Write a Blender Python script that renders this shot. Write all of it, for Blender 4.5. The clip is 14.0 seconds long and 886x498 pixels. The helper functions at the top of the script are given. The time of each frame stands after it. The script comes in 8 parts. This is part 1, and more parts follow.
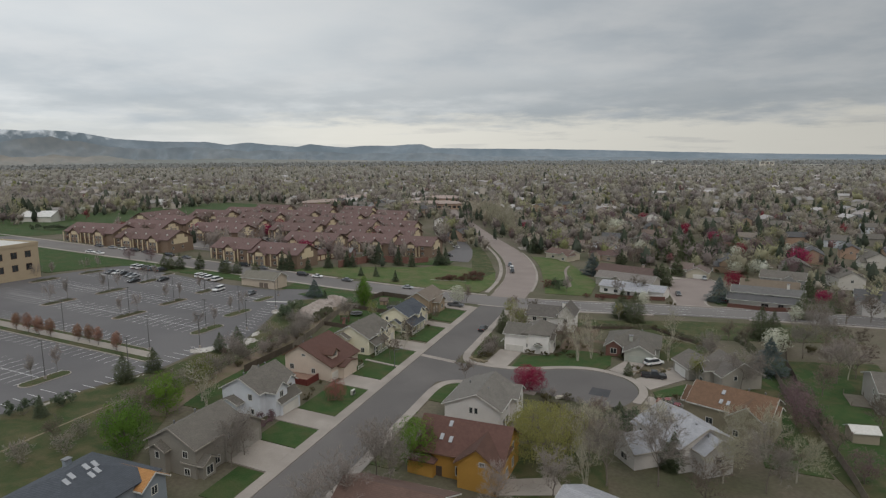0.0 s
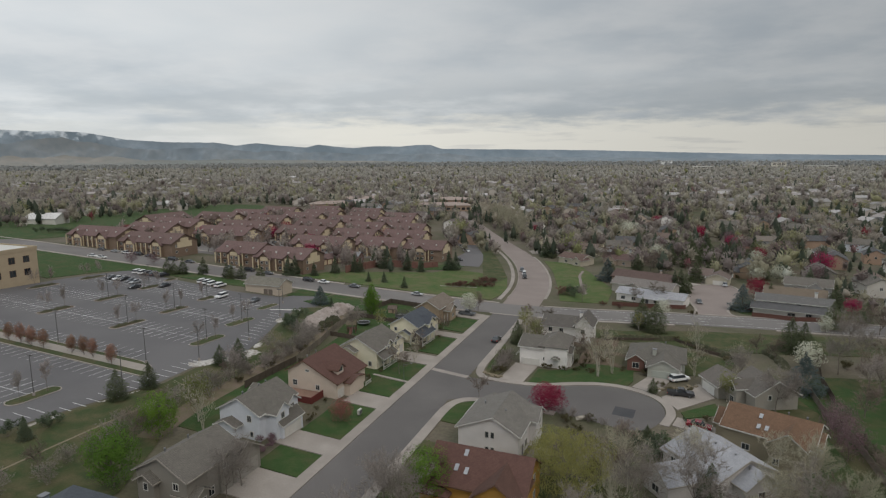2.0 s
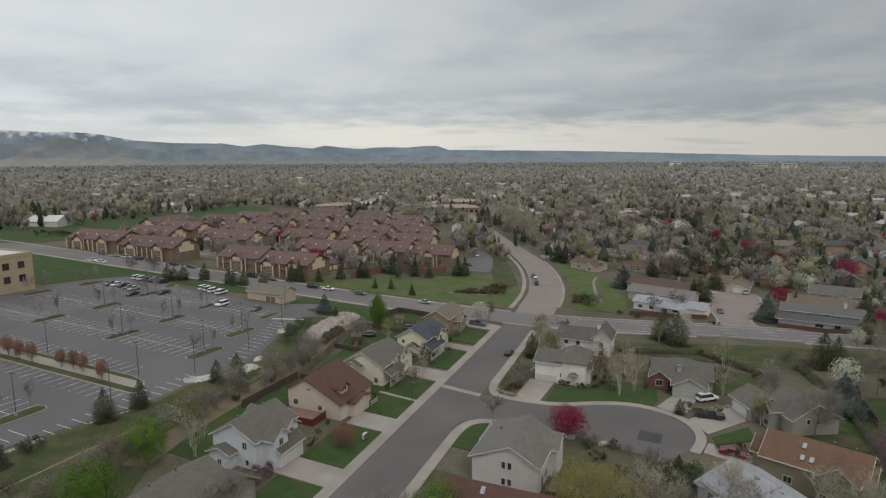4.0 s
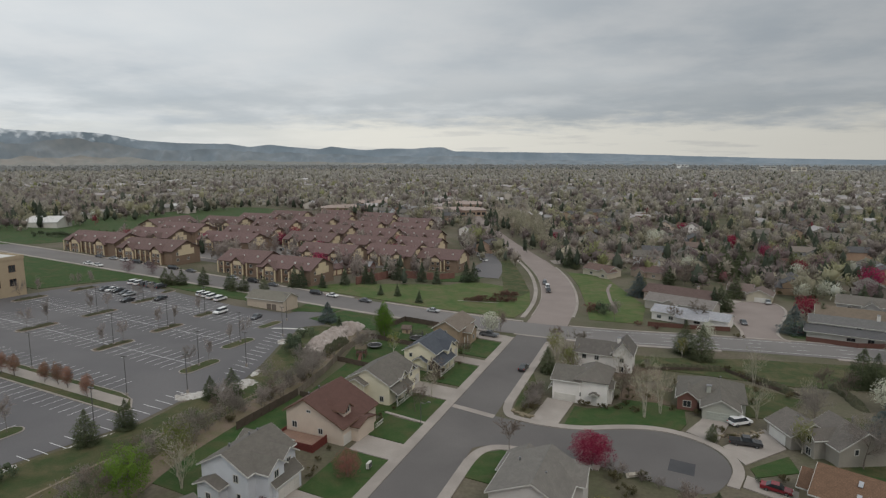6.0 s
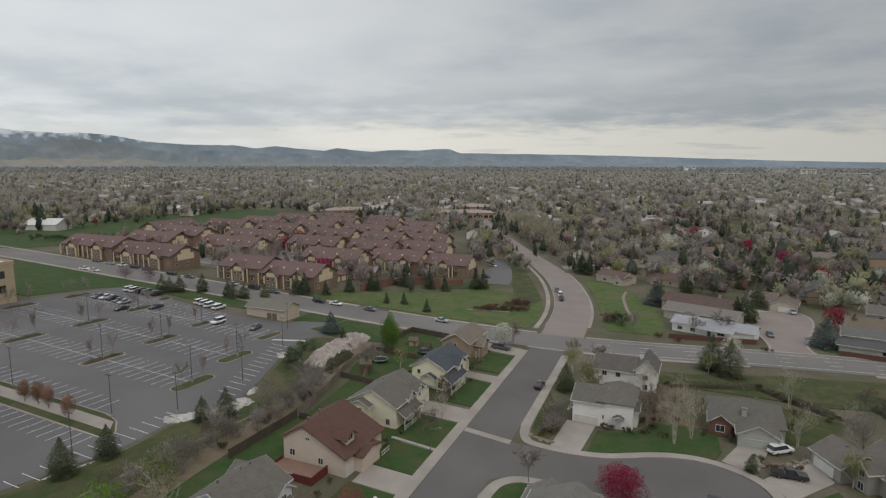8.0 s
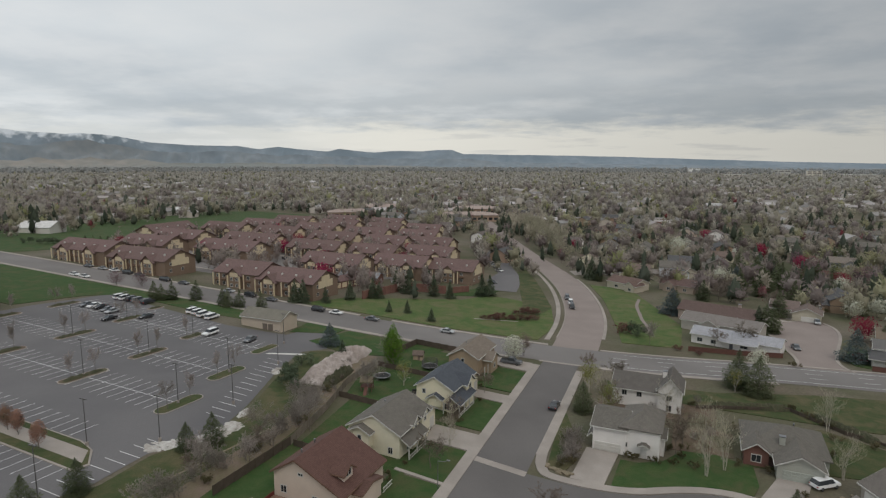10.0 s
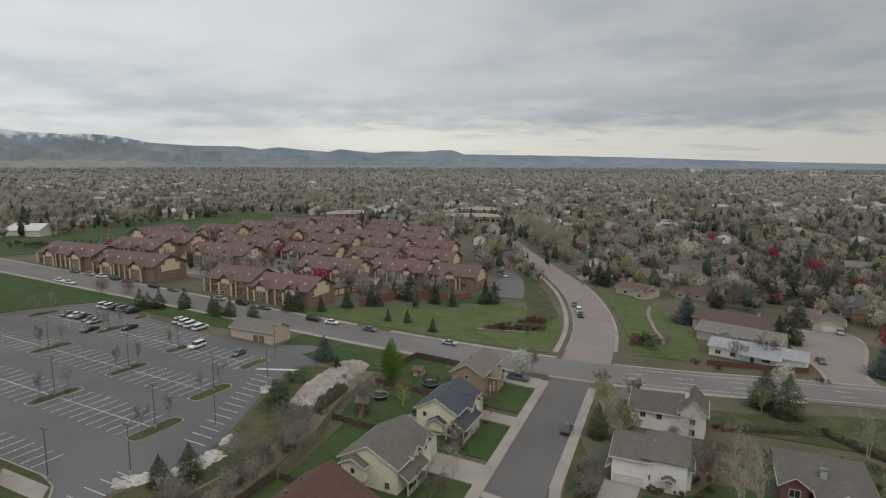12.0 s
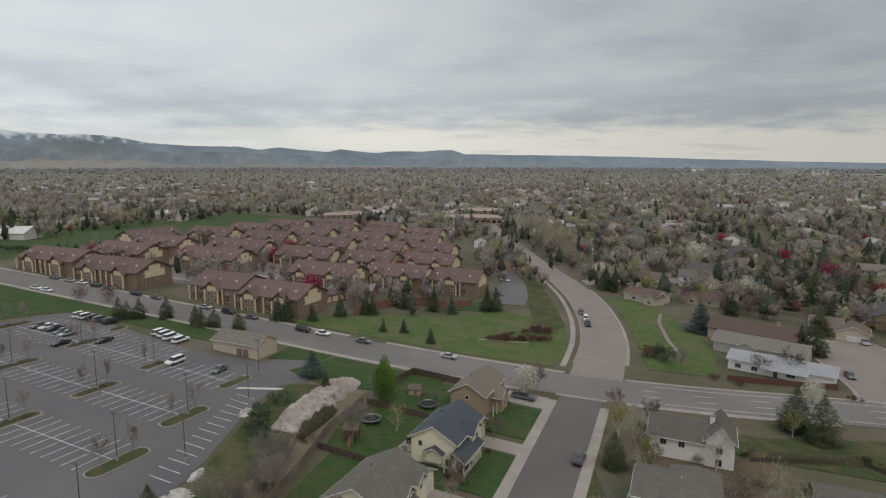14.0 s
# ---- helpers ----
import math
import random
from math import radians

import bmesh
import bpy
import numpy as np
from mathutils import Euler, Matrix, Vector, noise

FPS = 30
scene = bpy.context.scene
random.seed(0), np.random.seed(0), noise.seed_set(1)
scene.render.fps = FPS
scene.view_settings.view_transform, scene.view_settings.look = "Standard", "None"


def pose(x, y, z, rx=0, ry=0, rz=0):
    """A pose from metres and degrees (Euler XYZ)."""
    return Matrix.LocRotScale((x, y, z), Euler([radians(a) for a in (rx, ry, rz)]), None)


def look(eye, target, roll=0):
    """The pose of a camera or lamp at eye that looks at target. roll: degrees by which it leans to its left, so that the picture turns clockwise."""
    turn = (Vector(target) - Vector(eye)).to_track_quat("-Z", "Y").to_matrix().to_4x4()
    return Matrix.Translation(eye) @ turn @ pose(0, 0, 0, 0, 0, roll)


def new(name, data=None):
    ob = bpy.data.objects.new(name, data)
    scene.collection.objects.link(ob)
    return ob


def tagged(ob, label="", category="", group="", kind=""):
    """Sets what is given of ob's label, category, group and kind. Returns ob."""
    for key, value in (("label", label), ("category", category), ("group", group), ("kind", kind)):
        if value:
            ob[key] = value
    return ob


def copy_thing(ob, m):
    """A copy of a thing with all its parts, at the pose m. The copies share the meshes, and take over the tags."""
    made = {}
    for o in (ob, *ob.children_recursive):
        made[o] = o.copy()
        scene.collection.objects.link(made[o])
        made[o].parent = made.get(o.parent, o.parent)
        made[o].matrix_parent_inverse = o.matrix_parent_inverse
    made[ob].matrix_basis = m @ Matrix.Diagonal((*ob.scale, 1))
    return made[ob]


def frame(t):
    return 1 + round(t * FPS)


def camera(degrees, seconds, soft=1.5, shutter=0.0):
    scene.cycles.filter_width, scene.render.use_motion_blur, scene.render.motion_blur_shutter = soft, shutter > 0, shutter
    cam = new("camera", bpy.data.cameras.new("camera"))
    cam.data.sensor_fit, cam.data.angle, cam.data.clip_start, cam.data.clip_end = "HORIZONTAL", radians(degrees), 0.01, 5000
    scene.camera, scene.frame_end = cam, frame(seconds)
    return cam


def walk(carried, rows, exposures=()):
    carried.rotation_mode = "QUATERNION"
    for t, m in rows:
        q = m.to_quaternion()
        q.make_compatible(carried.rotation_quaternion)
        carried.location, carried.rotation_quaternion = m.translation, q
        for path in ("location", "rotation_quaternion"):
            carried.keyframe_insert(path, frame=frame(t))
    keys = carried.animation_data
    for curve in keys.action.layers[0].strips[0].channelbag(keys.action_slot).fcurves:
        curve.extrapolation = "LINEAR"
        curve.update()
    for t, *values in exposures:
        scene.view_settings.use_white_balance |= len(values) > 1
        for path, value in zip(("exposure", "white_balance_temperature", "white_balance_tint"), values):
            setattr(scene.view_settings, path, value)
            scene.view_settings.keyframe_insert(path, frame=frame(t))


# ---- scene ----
cam = camera(73.5, 14.0, soft=1.25)
PATH = [
    (0.0, look((0.000, 0.000, 51.050), (-0.189, 9.876, 49.494), -0.35)),
    (0.5, look((-0.219, 2.147, 51.291), (-0.449, 12.021, 49.728), -0.43)),
    (1.0, look((-0.455, 4.253, 51.316), (-0.724, 14.129, 49.767), -0.42)),
    (1.5, look((-0.813, 6.359, 51.435), (-1.110, 16.234, 49.886), -0.36)),
    (2.0, look((-1.218, 8.458, 51.581), (-1.539, 18.333, 50.035), -0.35)),
    (2.5, look((-1.589, 10.545, 51.654), (-1.934, 20.421, 50.122), -0.38)),
    (3.0, look((-1.869, 12.794, 51.838), (-2.246, 22.668, 50.303), -0.37)),
    (5.5, look((-3.823, 24.596, 52.234), (-4.318, 34.468, 50.721), -0.11)),
    (6.0, look((-4.323, 27.154, 52.232), (-4.841, 37.027, 50.726), -0.01)),
    (6.5, look((-4.704, 29.555, 52.311), (-5.253, 39.428, 50.817), 0.02)),
    (7.0, look((-5.259, 32.091, 52.321), (-5.827, 41.963, 50.835), 0.06)),
    (7.5, look((-5.706, 34.635, 52.353), (-6.297, 44.507, 50.869), 0.08)),
    (8.0, look((-6.140, 37.167, 52.355), (-6.748, 47.038, 50.878), 0.09)),
    (10.5, look((-8.214, 50.465, 52.687), (-8.872, 60.336, 51.228), 0.17)),
    (11.0, look((-8.557, 53.155, 52.666), (-9.219, 63.026, 51.212), 0.20)),
    (11.5, look((-8.728, 55.947, 52.772), (-9.390, 65.818, 51.318), 0.15)),
    (12.0, look((-8.840, 58.724, 52.914), (-9.509, 68.594, 51.455), 0.14)),
    (12.5, look((-8.944, 61.685, 52.916), (-9.614, 71.555, 51.456), 0.10)),
    (13.0, look((-9.064, 64.728, 52.928), (-9.735, 74.597, 51.467), 0.08)),
    (13.5, look((-9.129, 67.958, 52.871), (-9.802, 77.827, 51.410), 0.04)),
    (14.0, look((-9.161, 71.207, 52.809), (-9.837, 81.077, 51.349), 0.03)),
]
walk(cam, PATH)

# ---- the lie of the land: a hillside falling away to the east, level plain far off ----
U_DIR = Vector((math.cos(radians(69.7)), math.sin(radians(69.7))))
V_DIR = Vector((math.sin(radians(69.7)), -math.cos(radians(69.7))))
ORIGIN = Vector((-8.69, 148.28))


def gz(x, y):
    """Height of the ground at x, y."""
    bend = 4 * math.log1p(math.exp(max(-50.0, min(50.0, (x - 15) / 4))))
    z = -0.05453 * x - 0.01332 * y + 1.5025 + 0.04 * bend
    k = max(0.0, min(1.0, (math.hypot(x, y) - 350) / 500))
    return z * (1 - k * k * (3 - 2 * k))


def uv(u, v, h=0.0):
    """A place by its distance along the residential street (u) and across it to the right (v), h above the ground."""
    p = ORIGIN + u * U_DIR + v * V_DIR
    return Vector((p.x, p.y, gz(p.x, p.y) + h))


def stand(u, v, turn=0.0, h=0.0, scale=1.0):
    """Pose of an upright thing at u, v; at turn 0 its front (-y) looks down the street towards lower u."""
    p = uv(u, v, h)
    return Matrix.LocRotScale(p, Euler((0, 0, radians(-20.3 + turn))), (scale, scale, scale))


# ---- daylight: overcast sky with a bright band over the horizon, and a weak wide sun behind the cloud ----
world = bpy.data.worlds.new("overcast")
scene.world = world
world.use_nodes = True
wn, wl = world.node_tree.nodes, world.node_tree.links
wn.clear()


def wnode(kind, **values):
    n = wn.new(kind)
    for key, value in values.items():
        n.inputs[key].default_value = value
    return n


def wmath(op, a, b=None, clamp=False):
    n = wn.new("ShaderNodeMath")
    n.operation, n.use_clamp = op, clamp
    for i, x in enumerate((a, b)):
        if x is None:
            continue
        if isinstance(x, (int, float)):
            n.inputs[i].default_value = x
        else:
            wl.new(x, n.inputs[i])
    return n.outputs[0]


def wmix(fac, a, b, blend="MIX"):
    n = wn.new("ShaderNodeMix")
    n.data_type, n.blend_type = "RGBA", blend
    for socket, x in ((n.inputs[0], fac), (n.inputs[6], a), (n.inputs[7], b)):
        if isinstance(x, (int, float, tuple)):
            socket.default_value = x
        else:
            wl.new(x, socket)
    return n.outputs[2]


coord = wn.new("ShaderNodeTexCoord")
axes = wn.new("ShaderNodeSeparateXYZ")
wl.new(coord.outputs["Generated"], axes.inputs[0])
up = wmath("MAXIMUM", axes.outputs[2], 0.0)
lift = wmath("ADD", up, 0.13)
flat = wn.new("ShaderNodeCombineXYZ")
wl.new(wmath("DIVIDE", axes.outputs[0], lift), flat.inputs[0])
wl.new(wmath("DIVIDE", axes.outputs[1], lift), flat.inputs[1])


def cloud_noise(scale, detail, rough, shift):
    m = wn.new("ShaderNodeMapping")
    m.inputs["Location"].default_value = (shift, shift * 0.7, 0)
    wl.new(flat.outputs[0], m.inputs["Vector"])
    n = wnode("ShaderNodeTexNoise", Scale=scale, Detail=detail, Roughness=rough)
    wl.new(m.outputs[0], n.inputs["Vector"])
    return n.outputs[0]


def ramp_between(x, low, high):
    n = wnode("ShaderNodeMapRange", **{"From Min": low, "From Max": high})
    n.interpolation_type = "SMOOTHSTEP"
    wl.new(x, n.inputs[0])
    return n.outputs[0]


broad = ramp_between(cloud_noise(0.42, 3, 0.5, 4.0), 0.32, 0.68)
fine = ramp_between(cloud_noise(2.1, 6, 0.55, 9.0), 0.30, 0.72)
deck = wmix(broad, (0.44, 0.485, 0.525, 1), (0.66, 0.69, 0.705, 1))
deck = wmix(wmath("MULTIPLY", fine, 0.55), deck, (0.70, 0.71, 0.71, 1))
dim = wmath("MULTIPLY", wmath("SUBTRACT", 1.0, ramp_between(up, 0.07, 0.16)), ramp_between(cloud_noise(1.1, 5, 0.6, 14.0), 0.36, 0.62))
deck = wmix(wmath("MULTIPLY", dim, 0.7), deck, (0.43, 0.47, 0.50, 1))
glow = (0.845, 0.825, 0.75, 1)
thin = wn.new("ShaderNodeMapping")
thin.inputs["Scale"].default_value = (4.0, 4.0, 42)
wl.new(coord.outputs["Generated"], thin.inputs["Vector"])
wisp = wnode("ShaderNodeTexNoise", Scale=1.6, Detail=5, Roughness=0.6)
wl.new(thin.outputs[0], wisp.inputs["Vector"])
glow = wmix(wmath("MULTIPLY", ramp_between(wisp.outputs[0], 0.53, 0.68), 0.55), glow, (0.60, 0.60, 0.585, 1))
ragged = wmath("ADD", up, wmath("MULTIPLY", wmath("SUBTRACT", cloud_noise(1.5, 6, 0.6, 2.0), 0.5), 0.095))
band = wmath("SUBTRACT", 1.0, ramp_between(ragged, 0.040, 0.072))
east = wmath("MULTIPLY_ADD", ramp_between(axes.outputs[0], -0.5, -0.12), 0.62)
east.node.inputs[2].default_value = 0.28
clouds = wmix(wmath("MULTIPLY", band, east), deck, glow)
west = wmath("MULTIPLY_ADD", axes.outputs[0], -0.48)
west.node.inputs[2].default_value = 1.08
zenith = wmath("MULTIPLY", west, wmath("ADD", 1.0, wmath("MULTIPLY", ramp_between(up, 0.25, 1.0), 0.75)))
sky = wn.new("ShaderNodeTexSky")
sky.sky_type, sky.sun_disc = "NISHITA", False
sky.sun_elevation, sky.sun_rotation = radians(48), radians(150)
blue = wnode("ShaderNodeBackground", Strength=0.05)
wl.new(sky.outputs[0], blue.inputs[0])
grey = wnode("ShaderNodeBackground", Strength=0.85)
wl.new(wmix(1.0, clouds, zenith, "MULTIPLY"), grey.inputs[0])
both = wn.new("ShaderNodeMixShader")
both.inputs[0].default_value = 0.92
wl.new(blue.outputs[0], both.inputs[1])
wl.new(grey.outputs[0], both.inputs[2])
wout = wn.new("ShaderNodeOutputWorld")
wl.new(both.outputs[0], wout.inputs[0])

sun = new("sun", bpy.data.lights.new("sun", "SUN"))
sun.data.energy, sun.data.angle, sun.data.color = 0.85, radians(25), (1.0, 0.92, 0.82)
sun.matrix_world = look((0, 0, 200), (-40, 70, 110))
scene.view_settings.exposure = 0.0


# ---- materials ----
def surface(name, a, b, scale=2.0, rough=0.85, c=None, fine=25.0, bump=0.15, metal=0.0, vary=0.0, island=False, spec=0.3, stretch=(1, 1, 1), d=None):
    """A procedural material: colour a to b by broad stains, c by fine grain, d in large worn patches, relief by bump, vary by thing."""
    m = bpy.data.materials.new(name)
    m.use_nodes = True
    n, l = m.node_tree.nodes, m.node_tree.links
    bsdf = n["Principled BSDF"]
    bsdf.inputs["Roughness"].default_value = rough
    bsdf.inputs["Metallic"].default_value = metal
    bsdf.inputs["Specular IOR Level"].default_value = spec
    tc = n.new("ShaderNodeTexCoord")
    mp = n.new("ShaderNodeMapping")
    mp.inputs["Scale"].default_value = stretch
    l.new(tc.outputs["Object"], mp.inputs[0])

    def noise_at(s, detail):
        t = n.new("ShaderNodeTexNoise")
        t.inputs["Scale"].default_value, t.inputs["Detail"].default_value = s, detail
        l.new(mp.outputs[0], t.inputs["Vector"])
        r = n.new("ShaderNodeMapRange")
        r.inputs["From Min"].default_value, r.inputs["From Max"].default_value = 0.3, 0.7
        l.new(t.outputs[0], r.inputs[0])
        return r.outputs[0]

    def mix(fac, x, y, blend="MIX"):
        q = n.new("ShaderNodeMix")
        q.data_type, q.blend_type = "RGBA", blend
        for socket, value in ((q.inputs[0], fac), (q.inputs[6], x), (q.inputs[7], y)):
            if isinstance(value, tuple):
                socket.default_value = (*value, 1)
            elif isinstance(value, (int, float)):
                socket.default_value = value
            else:
                l.new(value, socket)
        return q.outputs[2]

    col = mix(noise_at(scale, 4), a, b)
    grain = noise_at(fine, 5)
    if d:
        t = n.new("ShaderNodeTexNoise")
        t.inputs["Scale"].default_value, t.inputs["Detail"].default_value, t.inputs["Distortion"].default_value = scale * 0.42, 6, 0.6
        l.new(mp.outputs[0], t.inputs["Vector"])
        r = n.new("ShaderNodeMapRange")
        r.inputs["From Min"].default_value, r.inputs["From Max"].default_value, r.inputs["To Max"].default_value = 0.47, 0.64, 0.75
        l.new(t.outputs[0], r.inputs[0])
        col = mix(r.outputs[0], col, d)
    if c:
        q = n.new("ShaderNodeMath")
        q.operation = "MULTIPLY"
        q.inputs[1].default_value = 0.5
        l.new(grain, q.inputs[0])
        col = mix(q.outputs[0], col, c)
    if vary:
        if island:
            src = n.new("ShaderNodeNewGeometry").outputs["Random Per Island"]
        else:
            src = n.new("ShaderNodeObjectInfo").outputs["Random"]
        hs = n.new("ShaderNodeHueSaturation")
        r1 = n.new("ShaderNodeMapRange")
        r1.inputs["To Min"].default_value, r1.inputs["To Max"].default_value = 1 - vary, 1 + vary
        l.new(src, r1.inputs[0])
        r2 = n.new("ShaderNodeMapRange")
        r2.inputs["To Min"].default_value, r2.inputs["To Max"].default_value = 0.5 + vary * 0.06, 0.5 - vary * 0.06
        l.new(src, r2.inputs[0])
        l.new(r1.outputs[0], hs.inputs["Value"])
        l.new(r2.outputs[0], hs.inputs["Hue"])
        l.new(col, hs.inputs["Color"])
        col = hs.outputs[0]
    l.new(col, bsdf.inputs["Base Color"])
    if bump:
        bp = n.new("ShaderNodeBump")
        bp.inputs["Strength"].default_value = bump
        bp.inputs["Distance"].default_value = 0.05
        l.new(grain, bp.inputs["Height"])
        l.new(bp.outputs[0], bsdf.inputs["Normal"])
    return m


def shingles(name, a, b):
    """Asphalt shingle roof: courses along the slope with a broken shade from tab to tab."""
    m = surface(name, a, b, 0.8, 0.9, tuple(x * 0.72 for x in a), 6.0, 0.0, vary=0.06)
    n, l = m.node_tree.nodes, m.node_tree.links
    bsdf = n["Principled BSDF"]
    old = bsdf.inputs["Base Color"].links[0].from_socket
    tc = n.new("ShaderNodeTexCoord")
    sx = n.new("ShaderNodeSeparateXYZ")
    l.new(tc.outputs["Object"], sx.inputs[0])
    add = n.new("ShaderNodeMath")
    add.operation = "ADD"
    l.new(sx.outputs[0], add.inputs[0])
    l.new(sx.outputs[1], add.inputs[1])
    cb = n.new("ShaderNodeCombineXYZ")
    l.new(add.outputs[0], cb.inputs[0])
    l.new(sx.outputs[2], cb.inputs[1])
    bt = n.new("ShaderNodeTexBrick")
    bt.inputs["Scale"].default_value = 1.0
    bt.inputs["Brick Width"].default_value, bt.inputs["Row Height"].default_value = 0.33, 0.11
    bt.inputs["Mortar Size"].default_value = 0.012
    bt.inputs["Color1"].default_value = (1, 1, 1, 1)
    bt.inputs["Color2"].default_value = (0.72, 0.72, 0.72, 1)
    bt.inputs["Mortar"].default_value = (0.45, 0.45, 0.45, 1)
    l.new(cb.outputs[0], bt.inputs["Vector"])
    q = n.new("ShaderNodeMix")
    q.data_type, q.blend_type = "RGBA", "MULTIPLY"
    q.inputs[0].default_value = 0.6
    l.new(old, q.inputs[6])
    l.new(bt.outputs[0], q.inputs[7])
    l.new(q.outputs[2], bsdf.inputs["Base Color"])
    return m


def siding(name, a, b):
    """Painted lap siding: fine horizontal boards."""
    m = surface(name, a, b, 0.6, 0.7, tuple(x * 0.85 for x in a), 12.0, 0.0, vary=0.03)
    n, l = m.node_tree.nodes, m.node_tree.links
    bsdf = n["Principled BSDF"]
    tc = n.new("ShaderNodeTexCoord")
    wv = n.new("ShaderNodeTexWave")
    wv.bands_direction, wv.wave_profile = "Z", "SAW"
    wv.inputs["Scale"].default_value = 1.55
    wv.inputs["Distortion"].default_value = 0.0
    l.new(tc.outputs["Object"], wv.inputs["Vector"])
    bp = n.new("ShaderNodeBump")
    bp.inputs["Strength"].default_value, bp.inputs["Distance"].default_value = 0.6, 0.03
    l.new(wv.outputs[1], bp.inputs["Height"])
    l.new(bp.outputs[0], bsdf.inputs["Normal"])
    return m


def glass_dark(name):
    m = surface(name, (0.02, 0.025, 0.03), (0.05, 0.055, 0.06), 0.5, 0.08, None, 3, 0, vary=0.3, spec=0.6)
    return m


